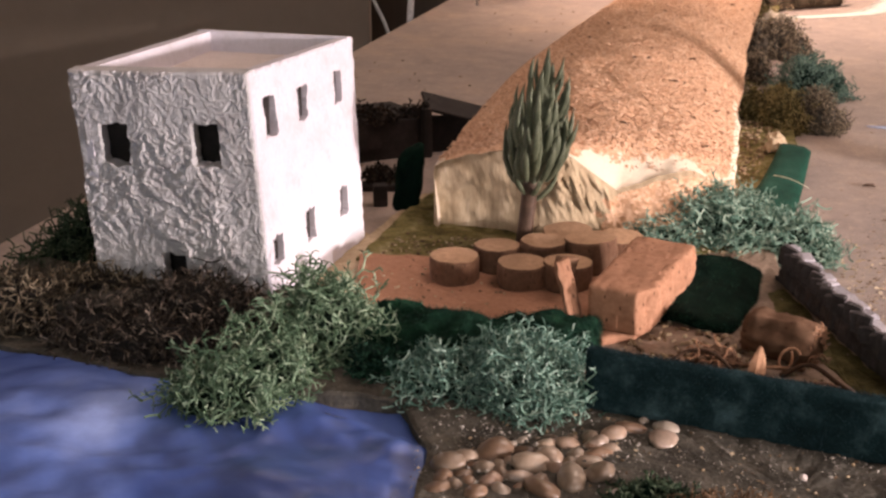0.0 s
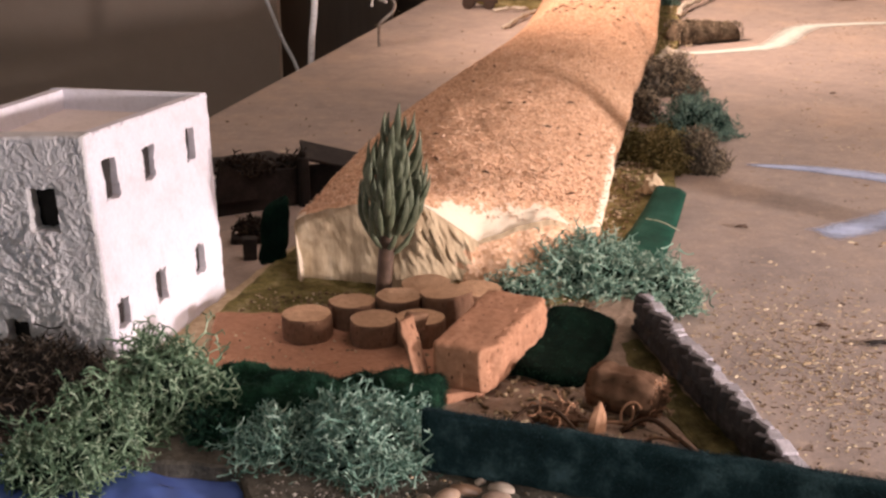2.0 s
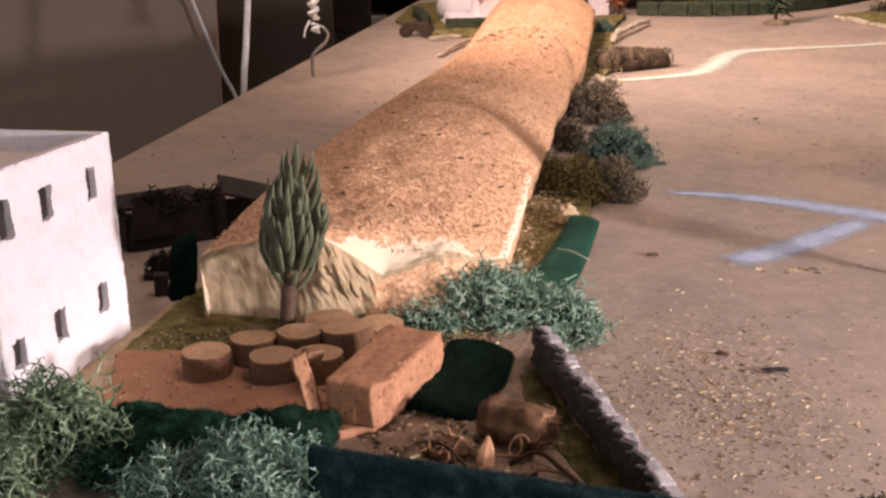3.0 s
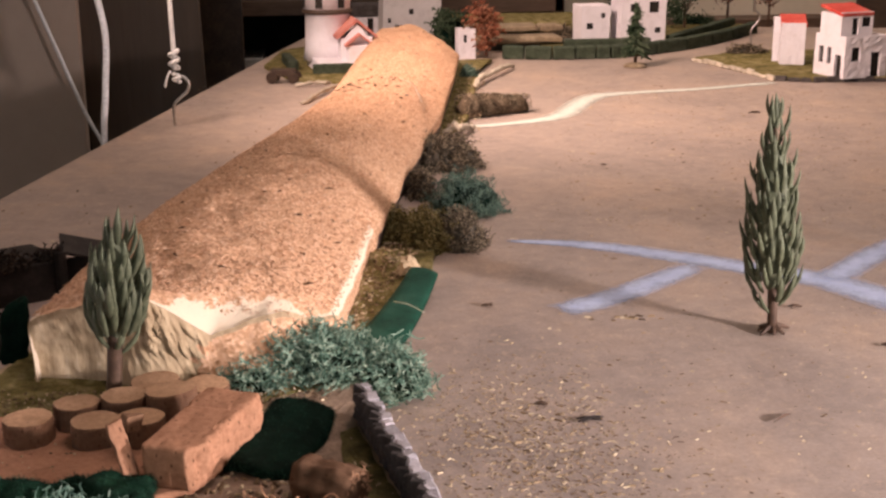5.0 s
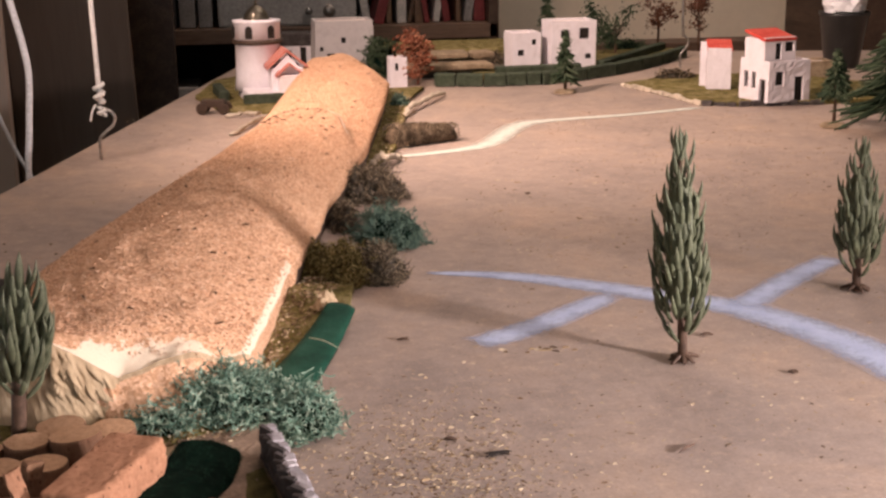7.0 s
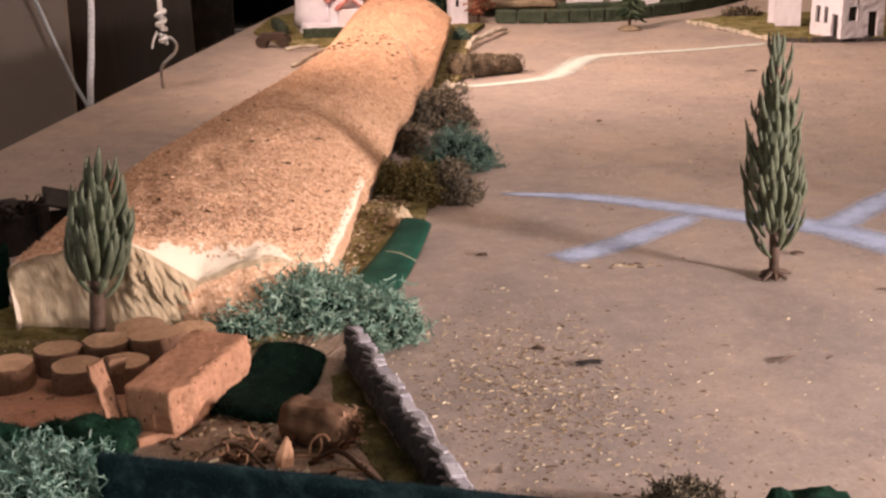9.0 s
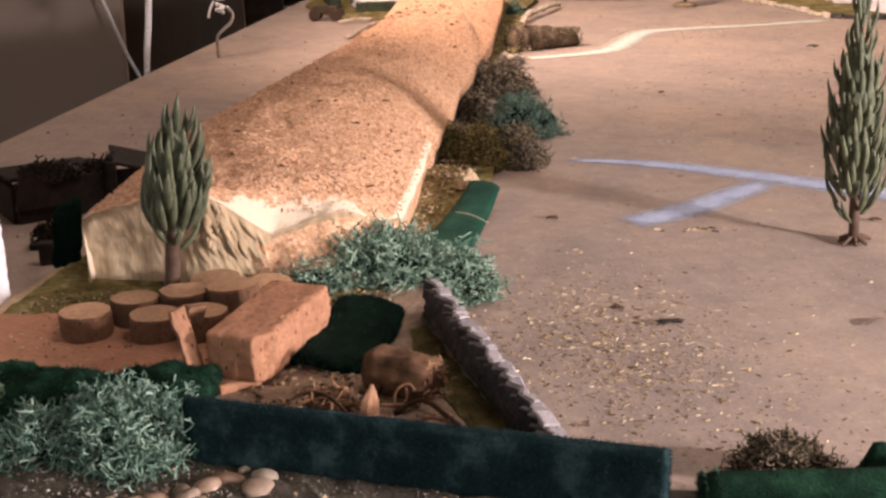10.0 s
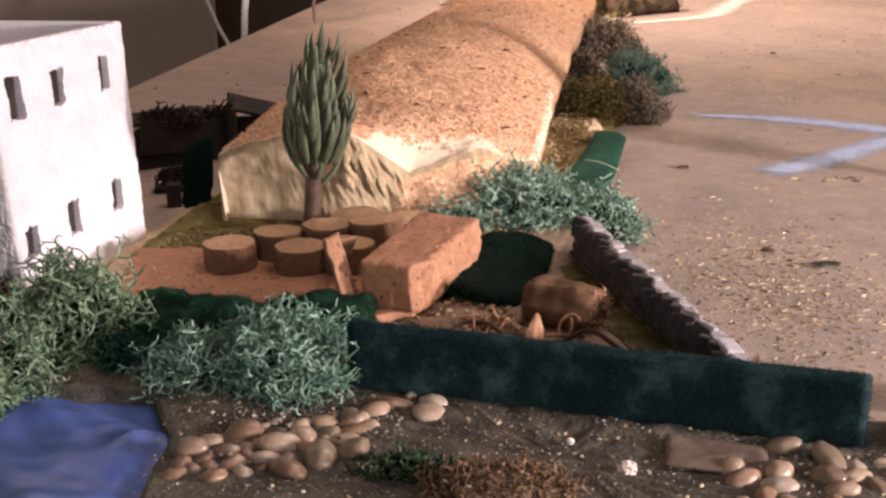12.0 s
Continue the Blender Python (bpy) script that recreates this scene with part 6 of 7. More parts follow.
for v in bm.verts:
    v.co += Vector((noise.noise(v.co * 90), noise.noise(v.co * 90 + Vector((4, 0, 0))), 0)) * 0.0024
ob = part("felt_roll", bm, FELT_HEDGE, None, "", True)
ob.matrix_world = pose(0.2545, 0.4085, 0.0105, 0, 90, -3)
tagged(ob, "dark green felt roll lying on the board", "roll")
add_fuzz(ob, GREEN_FUZZ, 1800, 0.0016, 62, -1.0, "loose green fibres of the felt")
bm = blob((0.024, 0.012, 0.017), (0, 0, 0), 0.3, 2.0, 4, 6, 0.0)
ob = part("felt_lump", bm, FELT_HEDGE, None, "", True)
ob.matrix_world = pose(0.3400, 0.4290, 0.0)
tagged(ob, "crumpled lump of dark green felt on the board", "felt")
lichen_bush("lichen_bush", [((0.298, 0.4450, 0.0), (0.023, 0.015, 0.019), 900)], LICHEN_BROWN, GRAVEL, "dry brown lichen lying on the board", 12, 0.0003, 0.0062)


# ---------------------------------------------------------------- paint on the board
def ribbon(name, pts, widths, mat, label, z=0.0006, seed=0):
    line = spline([(p[0], p[1], 0) for p in pts], 10)
    verts, faces, cover = [], [], []
    n = len(line)
    for i, p in enumerate(line):
        d = (line[min(i + 1, n - 1)] - line[max(i - 1, 0)]).normalized()
        s = Vector((d.y, -d.x, 0))
        w = pick([(k / (len(widths) - 1), v) for k, v in enumerate(widths)], i / (n - 1))[0] / 2
        end = min(1.0, i / 3, (n - 1 - i) / 3)
        for e, c in ((-1.9, 0.0), (-0.8, 0.72), (0, 1.0), (0.8, 0.72), (1.9, 0.0)):
            verts.append(p + s * w * e + Vector((0, 0, z)))
            cover.append(c * end)
    for i in range(n - 1):
        for k in range(4):
            a = i * 5 + k
            faces.append((a, a + 1, a + 6, a + 5))
    ob = from_lists(name, verts, faces, mat)
    ob.data.attributes.new("cover", "FLOAT", "POINT").data.foreach_set("value", cover)
    return tagged(ob, label, "marking", kind="structure")


ribbon("chalk_line", [(0.300, 0.966), (0.3644, 0.945), (0.4254, 0.905), (0.478, 0.8635), (0.5176, 0.8286), (0.5487, 0.7718), (0.5674, 0.7116), (0.585, 0.60)], (0.004, 0.015, 0.019, 0.022, 0.025, 0.027, 0.027), CHALK_DUST, "pale blue chalk stream line drawn on the board", 0.0007, 1)
ribbon("chalk_line", [(0.3108, 0.7877), (0.3653, 0.823), (0.4331, 0.8820)], (0.016, 0.017, 0.014), CHALK_DUST, "pale blue chalk branch line drawn on the board", 0.0011, 2)
ribbon("chalk_line", [(0.515, 0.833), (0.581, 0.8975), (0.640, 0.948)], (0.016, 0.016, 0.014), CHALK_DUST, "pale blue chalk branch line drawn on the board", 0.0011, 3)
ribbon("painted_path", [(0.3216, 1.452), (0.3984, 1.477), (0.4498, 1.5152), (0.5138, 1.6394), (0.5828, 1.671), (0.6664, 1.6868), (0.800, 1.730)], (0.012, 0.015, 0.020, 0.021, 0.014, 0.012, 0.012), PATH_PAINT, "cream painted footpath across the board", 0.0007, 4)

# ---------------------------------------------------------------- crumbs on the board
rng = random.Random(77)
verts, faces = [], []


def chip(x, y, L, w, h, a, z=0.0):
    ca, sa = math.cos(a), math.sin(a)
    b = len(verts)
    for dx, dy, dz in ((-1, -1, 0), (1, -0.6, 0), (1, 0.8, 0), (-0.8, 1, 0), (-0.7, -0.6, 1), (0.8, -0.3, 1), (0.6, 0.7, 0.9), (-0.6, 0.6, 1)):
        verts.append((x + (dx * L * ca - dy * w * sa) / 2, y + (dx * L * sa + dy * w * ca) / 2, z + dz * h))
    for f in ((4, 5, 6, 7), (0, 1, 5, 4), (1, 2, 6, 5), (2, 3, 7, 6), (3, 0, 4, 7)):
        faces.append(tuple(b + k for k in f))


for k in range(7600):
    if rng.random() < 0.52:
        x, y = rng.gauss(0.255, 0.036), rng.gauss(0.585, 0.060)
        if x < 0.213 - 0.2 * (y - 0.433):
            continue
    else:
        x, y = rng.uniform(0.22, 0.9), 0.42 + 1.5 * rng.random() ** 1.4
        if x < 0.16 + 0.17 * y:
            continue
    s = abs(rng.gauss(0, 1)) * 0.00042 + 0.00028
    chip(x, y, s * rng.uniform(1, 3.2), s * 0.8, s * 0.5, rng.gauss(0, 0.8))
for k in range(500):
    x, y = rng.uniform(0.02, 0.26), rng.uniform(0.36, 0.47)
    if y < 0.49 - 0.37 * max(0, x - 0.06) - 0.012:
        s = rng.uniform(0.0004, 0.0013)
        chip(x, y, s * rng.uniform(1, 2), s, s * 0.6, rng.uniform(0, 3.14), 0.0058)
for k in range(160):
    y = rng.uniform(0.75, 1.9)
    x = -0.33 + 0.178 * y + rng.random() * 0.25
    if x < pick(STATIONS, y)[0] - 0.02:
        s = rng.uniform(0.0006, 0.0018)
        chip(x, y, s * rng.uniform(1, 2), s, s * 0.6, rng.uniform(0, 3.14))
for k in range(620):
    x, y = rng.uniform(-0.035, 0.155), rng.uniform(0.622, 0.660)
    if x > -0.036 + 0.25 * (y - 0.618) and (y < 0.652 or x < -0.02):
        s = rng.uniform(0.0004, 0.0011)
        chip(x, y, s * rng.uniform(1, 2.5), s, s * 0.8, rng.uniform(0, 3.14), 0.0128)
for k in range(130):
    s = rng.uniform(0.0004, 0.0012)
    chip(rng.uniform(-0.036, 0.11), rng.uniform(0.545, 0.61), s * rng.uniform(1, 2.5), s, s * 0.5, rng.uniform(0, 3.14), 0.0156)
for k in range(260):
    s = rng.uniform(0.0006, 0.0018)
    chip(rng.uniform(0.085, 0.172), rng.uniform(0.478, 0.545), s * rng.uniform(1, 4), s, s * 0.7, rng.uniform(0, 3.14), 0.0122)
for k in range(14):
    chip(rng.gauss(0.353, 0.010), rng.gauss(0.773, 0.004), rng.uniform(0.002, 0.0065), rng.uniform(0.0012, 0.0022), 0.0009, rng.gauss(0, 0.5))
for k in range(1500):
    x, y = rng.uniform(0.30, 0.92), rng.uniform(0.95, 1.72)
    if x > 0.16 + 0.17 * y + 0.03 and noise.noise(Vector((x * 9, y * 9, 4))) > -0.1:
        s = rng.uniform(0.0005, 0.0013)
        chip(x, y, s * rng.uniform(1, 2.6), s, s * 0.4, rng.gauss(0, 0.7))
for k in range(300):
    x, y = (rng.gauss(0.30, 0.06), rng.gauss(0.58, 0.07)) if k < 110 else (rng.uniform(0.25, 0.85), 0.45 + 1.25 * rng.random())
    if x < 0.17 + 0.17 * y or x < 0.225:
        continue
    s = 0.0006 + 0.0013 * rng.random() ** 2
    chip(x, y, s * rng.uniform(1.5, 4.0), s * 0.55, s * 0.25, rng.gauss(0, 0.5))
for k in range(230):
    x, y = rng.uniform(0.24, 0.80), 0.46 + 0.62 * rng.random()
    if x > 0.215 + 0.12 * max(0.0, y - 0.65) and noise.noise(Vector((x * 12, y * 12, 2))) > -0.12:
        s = 0.0007 + 0.0010 * rng.random() ** 2
        chip(x, y, s * rng.uniform(1.2, 3.4), s * 0.6, s * 0.3, rng.gauss(0, 0.6))
for k in range(420):
    x, y = rng.uniform(0.34, 0.95), rng.uniform(0.85, 1.72)
    if x > 0.20 + 0.17 * y and noise.noise(Vector((x * 6, y * 6, 9))) > -0.05:
        s = 0.0010 + 0.0018 * rng.random() ** 2
        chip(x, y, s * rng.uniform(1.2, 3.0), s * 0.7, s * 0.25, rng.gauss(0, 0.6))
for k in range(1500):
    y = rng.uniform(0.75, 0.95) if k < 900 else rng.uniform(1.40, 1.98)
    x = pick(STATIONS, y)[1] + rng.uniform(-0.012, 0.040)
    if k < 900 and x > 0.166 + 0.30 * (y - 0.72):
        continue
    s = rng.uniform(0.0006, 0.0016)
    chip(x, y, s * rng.uniform(1, 3), s, s * 0.8, rng.uniform(0, 3.14), 0.0062)
tagged(from_lists("crumbs", verts, faces, CRUMBS), "wood chips, grit and dust strewn over the board", "debris", kind="stuff")


def litter(x, y, L, a, label="dark dry leaf fragment on the board", mat=BROWN_PLASTIC, spread=3, seed=0):
    r = random.Random(seed)
    vs, fs = [], []
    for k in range(spread):
        b = a + r.uniform(-0.7, 0.7)
        d = Vector((math.cos(b), math.sin(b), 0))
        s = Vector((r.uniform(-1, 1), r.uniform(-1, 1), 0)) * L * 0.15
        tube_lists(spline([s - d * L / 2 + Vector((0, 0, 0.0012)), s + Vector((0, 0, 0.002)), s + d * L / 2 + Vector((0, 0, 0.0012))], 3), [0.0003, 0.0006, 0.0009, 0.0010, 0.0008, 0.0006, 0.0003], 4, vs, fs)
    ob = from_lists("leaf_fragment", vs, fs, mat)
    ob.matrix_world = pose(x, y, 0)
    return tagged(ob, label, "debris", "dry fragments")


for k, (x, y, L, a, n) in enumerate(((0.2935, 0.6100, 0.014, 0.1, 4), (0.271, 0.633, 0.010, 0.0, 2), (0.395, 0.602, 0.020, 0.0, 1), (0.470, 0.780, 0.012, 0.5, 3), (0.265, 0.805, 0.011, 0.3, 3), (0.50, 0.700, 0.009, 0.4, 3), (0.69, 1.50, 0.022, 0.5, 2), (0.44, 1.23, 0.008, 0.2, 1))):
    litter(x, y, L if k == 0 else L * 0.75, a, seed=k, spread=n, mat=BLACK_WOOD if k == 0 else BROWN_PLASTIC)


def crooked(name, pts, r, seed, label, category):
    """A knotty peeled stick: bends, swellings and a ragged end."""
    line = spline(pts, 8)
    rng_ = random.Random(seed)
    line = [p + Vector((rng_.gauss(0, 1), rng_.gauss(0, 1), 0.4 * rng_.gauss(0, 1))) * r * 0.42 for p in line]
    thick = [r * (0.45 + 0.75 * abs(math.sin(k * 0.9 + seed)) ** 0.7 * rng_.uniform(0.7, 1.25)) for k in range(len(line))]
    return tagged(tube(name, line, thick, 8, KERB_PALE), label, category)


# ---------------------------------------------------------------- far village
def small_house(at, size, rz, holes_front, holes_left, mat=PLASTER, label="", taper=1.0, relief=None, parapet=True):
    """A model house: four walls, roof slab and near-black sheets as shade in the openings. size: width, depth, height.
    """
    w, d, h = size
    ob = empty("model_house", pose(*at, 0, 0, rz))
    lo = [Vector((-w / 2, -d / 2, 0)), Vector((w / 2, -d / 2, 0)), Vector((w / 2, d / 2, 0)), Vector((-w / 2, d / 2, 0))]
    hi = [Vector((p.x * taper, p.y * taper, h)) for p in lo]
    for k, (name, hs) in enumerate((("front_wall", holes_front), ("side_wall", []), ("back_wall", []), ("side_wall", holes_left))):
        a, b = k, (k + 1) % 4
        wall_ = slab_wall(name, (lo[a], lo[b], hi[b], hi[a]), 0.004, hs, mat, ob, 12, 12, relief or (lambda u, v: 0.0008 * noise.noise(Vector((u * 7, v * 7, at[0] * 50)))))
        # a near-black sheet in each opening paints the shade inside
        for u0, u1, v0, v1 in hs:
            p, q = (on_wall(lo[a], lo[b], hi[b], hi[a], u, max(0, v0 - 0.01)) for u in (u0 - 0.01, u1 + 0.01))
            dd = (q - p).normalized()
            c = (p + q) / 2 - Vector((dd.y, -dd.x, 0)) * 0.0034
            part("opening_shade", box(((q - p).length, 0.001, (v1 - v0 + 0.02) * h), tuple(c), 0, Matrix.Rotation(math.atan2(dd.y, dd.x), 4, "Z")), DARK, wall_, "near-black sheet for the shade in a window opening")
    part("roof", prism([(p.x * 0.95, p.y * 0.95) for p in hi], h - (0.008 if parapet else 0.004), h - (0.004 if parapet else 0.0)), ROOF_WASH, ob)
    return tagged(ob, label, "house")


def gable_roof(parent, w, d, z, rise, mat, name="roof", over=0.004, thick=0.003, at=(0, 0)):
    """Two slopes, ridge along y."""
    vs, fs = [], []
    for y in (-d / 2 - over, d / 2 + over):
        for x, zz in ((-w / 2 - over, z), (0, z + rise), (w / 2 + over, z), (w / 2 + over, z + thick), (0, z + rise + thick), (-w / 2 - over, z + thick)):
            vs.append((x + at[0], y + at[1], zz))
    for k in range(6):
        fs.append((k, (k + 1) % 6, 6 + (k + 1) % 6, 6 + k))
    fs += [(0, 5, 4, 1), (1, 4, 3, 2), (6, 7, 10, 11), (7, 8, 9, 10)]
    return from_lists(name, vs, fs, mat, parent)


def rough_block(size, at):
    """A low block with a hand-carved stony skin, wider at its foot."""
    bm = round_box(size, 0.003, 14, 0.0011, 160, 7)
    for v in bm.verts:
        k = 1.06 - 4.0 * v.co.z
        v.co = Vector((v.co.x * k, v.co.y * k, v.co.z)) + Vector(at)
    return bm


# church on a white plinth
patch("grass_island", [(0.075, 1.97), (0.12, 1.83), (0.19, 1.80), (0.235, 1.86), (0.26, 2.10), (0.20, 2.25), (0.10, 2.15)], 0.0, 0.006, GRASS_MAT, "olive grass mat under the model church", "grass", 0.0012)
church = empty("model_church", pose(0.1870, 1.945, 0.005, 0, 0, 8))
part("plinth", rough_block((0.086, 0.096, 0.016), (0.004, -0.016, 0)), PLASTER, church, "white plaster plinth")
part("tower", lathe([(0.036, 0.010), (0.033, 0.03), (0.032, 0.076), (0.034, 0.077)], 32, (-0.012, 0.01, 0), 0.02, 1), PLASTER, church, "round white tower", True)
part("cornice", lathe([(0.034, 0.076), (0.0365, 0.0775), (0.0365, 0.080), (0.034, 0.083)], 32, (-0.012, 0.01, 0)), TIMBER, church, "dark cornice ring", True)
drum = part("drum", lathe([(0.034, 0.083), (0.0338, 0.106), (0.035, 0.107), (0.035, 0.109), (0.02, 0.110)], 32, (-0.012, 0.01, 0), 0.01, 2), PLASTER, church, "round white drum with arched windows", True)
dome = part("dome", lathe([(0.0215, 0.109), (0.0190, 0.111), (0.0170, 0.117), (0.0120, 0.124), (0.006, 0.1285), (0.001, 0.1300)], 28, (-0.012, 0.01, 0)), GOLD, church, "gilded metal dome", True)
tube("finial", [(-0.012, 0.01, 0.130), (-0.012, 0.01, 0.144)], [0.0022, 0.0012], 6, GOLD, dome)
# solid near-black arches: the shade of the openings put into their colour
for a in (-118, -62, -175, 0):
    ca, sa = math.cos(radians(a)), math.sin(radians(a))
    wbm = bmesh.new()
    vs = [wbm.verts.new((x, y, z)) for y in (-0.0012, 0.0012) for x, z in ((-0.0052, 0), (0.0052, 0), (0.0052, 0.013), (0.0038, 0.0165), (0, 0.0182), (-0.0038, 0.0165), (-0.0052, 0.013))]
    wbm.faces.new(vs[:7])
    wbm.faces.new(vs[:6:-1])
    for k in range(7):
        wbm.faces.new((vs[k], vs[7 + k], vs[7 + (k + 1) % 7], vs[(k + 1) % 7]))
    bmesh.ops.recalc_face_normals(wbm, faces=wbm.faces[:])
    bmesh.ops.transform(wbm, matrix=Matrix.Translation((-0.012 + 0.0338 * ca, 0.01 + 0.0338 * sa, 0.085)) @ Matrix.Rotation(radians(a + 90), 4, "Z"), verts=wbm.verts[:])
    part("window", wbm, DARK, drum, "dark arched window")
nave = part("nave", box((0.046, 0.060, 0.036), (0.020, -0.022, 0.011), 0.0015), PLASTER, church, "white stone-textured nave")
gable_roof(nave, 0.050, 0.062, 0.045, 0.024, PINK_ROOF, "nave_roof", 0.004, 0.004, (0.020, -0.022))
part("gable", prism([(-0.021, 0.043), (0.021, 0.043), (0, 0.066)], -0.0015, 0.0015), PLASTER, nave).matrix_local = Matrix.Translation((0.020, -0.0515, 0.0)) @ Matrix.Rotation(radians(90), 4, "X")
porch = part("porch", box((0.034, 0.016, 0.026), (0.022, -0.055, 0.011), 0.0015), PLASTER, church, "white porch")
gable_roof(porch, 0.034, 0.016, 0.035, 0.016, PINK_ROOF, "porch_roof", 0.003, 0.003, (0.022, -0.055))
church.scale = (1.04, 1.04, 1.05)
tagged(church, "white plaster model church with gilded dome and red roofs", "church")
strip("hedge", (0.150, 1.868), (0.212, 1.876), 0.015, 0.012, 0.004, HEDGE, "short green foam hedge before the church", "hedge", 0.001, 4)
strip("hedge", (0.108, 2.000), (0.122, 1.905), 0.016, 0.014, 0.004, HEDGE, "green foam hedge beside the church", "hedge", 0.001, 5)

# handcart by the church
cart = empty("handcart", pose(0.107, 1.825, 0.0, 0, 0, -10))
part("bed", box((0.034, 0.018, 0.010), (0, 0, 0.010), 0.0015), TIMBER, cart)
for x in (-0.014, 0.016):
    for y in (-0.011, 0.011):
        wbm = lathe([(0.0075, -0.0015), (0.0085, -0.0005), (0.0085, 0.0005), (0.0075, 0.0015)], 16)
        bmesh.ops.transform(wbm, matrix=Matrix.Translation((x, y, 0.0085)) @ Matrix.Rotation(radians(90), 4, "X"), verts=wbm.verts[:])
        part("wheel", wbm, TIMBER, cart)
tagged(cart, "small dark wooden handcart on the board", "cart")
for k, (pts, r) in enumerate(((((0.125, 1.775, 0.004), (0.150, 1.78, 0.006), (0.172, 1.785, 0.005)), 0.0022), (((0.135, 1.630, 0.003), (0.160, 1.70, 0.006), (0.193, 1.778, 0.005)), 0.0026))):
    crooked("pale_stick", pts, r * 1.15, int(r * 9999), "pale peeled stick lying on the board", "stick")

# white tower-like house behind the hill, low house and bushes round it
small_house((0.318, 2.22, 0.0), (0.106, 0.07, 0.094), 4, [(0.20, 0.32, 0.30, 0.42), (0.44, 0.52, 0.60, 0.70), (0.08, 0.14, 0.46, 0.54)], [], PLASTER_SHADED, "white plaster model house, greyed as in shade, with tiny windows behind the hill", 0.92)
small_house((0.248, 2.28, 0.0), (0.085, 0.05, 0.052), -4, [(0.22, 0.32, 0.25, 0.75), (0.50, 0.62, 0.3, 0.85), (0.72, 0.80, 0.55, 0.8)], [], PLASTER, "low white model house with arched openings", 1.0)
ob = part("slate_roof", box((0.09, 0.055, 0.022), (0, 0, 0), 0.004), STONE_DARK)
ob.matrix_world = pose(0.248, 2.28, 0.046, 0, 0, -4)
tagged(ob, "dark grey roof lying on the low house", "roof")
small_house((0.394, 2.045, 0.0), (0.028, 0.026, 0.048), 5, [(0.3, 0.5, 0.55, 0.8)], [], PLASTER, "tiny white model hut beside a rust tree", 1.0)
lichen_bush("lichen_bush", [((0.372, 2.16, 0.0), (0.028, 0.03, 0.076), 420), ((0.40, 2.20, 0.0), (0.035, 0.03, 0.062), 300)], PINE_FOLIAGE, SCOURER, "dark green lichen bush beside the white house", 15, 0.001, 0.016)
lichen_bush("lichen_bush", [((0.372, 1.815, 0.0), (0.015, 0.018, 0.022), 260)], LICHEN_TEAL, GREEN_SHEET, "small bright green bush by the hill's foot", 16, 0.0008, 0.01)


def leafy_tree(at, height, radii, mat, label, seed, count=420, leaf=0.007, trunk=0.003):
    rng = random.Random(seed)
    tree = empty("model_tree", pose(*at))
    vs, fs = [], []
    tube_lists([Vector((0, 0, 0)), Vector((0.001, 0, height * 0.35)), Vector((0, 0.001, height * 0.8))], [trunk, trunk * 0.8, trunk * 0.4], 6, vs, fs)
    for k in range(9):
        a, z = rng.uniform(0, 6.3), height * rng.uniform(0.35, 0.6)
        d = Vector((math.cos(a) * radii[0], math.sin(a) * radii[1], radii[2] * rng.uniform(0.1, 0.9)))
        tube_lists([Vector((0, 0, z)), Vector((0, 0, z)) + d * 0.45, Vector((0, 0, z)) + d * 0.8], [trunk * 0.5, trunk * 0.35, trunk * 0.15], 4, vs, fs)
    from_lists("trunk", vs, fs, BROWN_PLASTIC, tree, True)
    vs, fs = [], []
    centre = Vector((0, 0, height - radii[2]))
    clumps = [Vector((rng.gauss(0, 0.5) * radii[0], rng.gauss(0, 0.5) * radii[1], rng.gauss(0, 0.45) * radii[2])) for _ in range(9)]
    for _ in range(count):
        c = centre + rng.choice(clumps) + Vector((rng.gauss(0, 0.27) * radii[0], rng.gauss(0, 0.27) * radii[1], rng.gauss(0, 0.25) * radii[2]))
        n = Vector((rng.gauss(0, 1), rng.gauss(0, 1), rng.gauss(0, 1))).normalized()
        s = n.orthogonal().normalized()
        t = n.cross(s)
        L = leaf * rng.uniform(0.6, 1.3)
        b = len(vs)
        vs += [c - s * L * 0.5, c + t * L * 0.3 + n * L * 0.1, c + s * L * 0.5, c - t * L * 0.3 + n * L * 0.1, c + n * L * 0.25]
        fs += [(b, b + 1, b + 4), (b + 1, b + 2, b + 4), (b + 2, b + 3, b + 4), (b + 3, b, b + 4)]
    from_lists("crown", vs, fs, mat, tree)
    return tagged(tree, label, "tree")


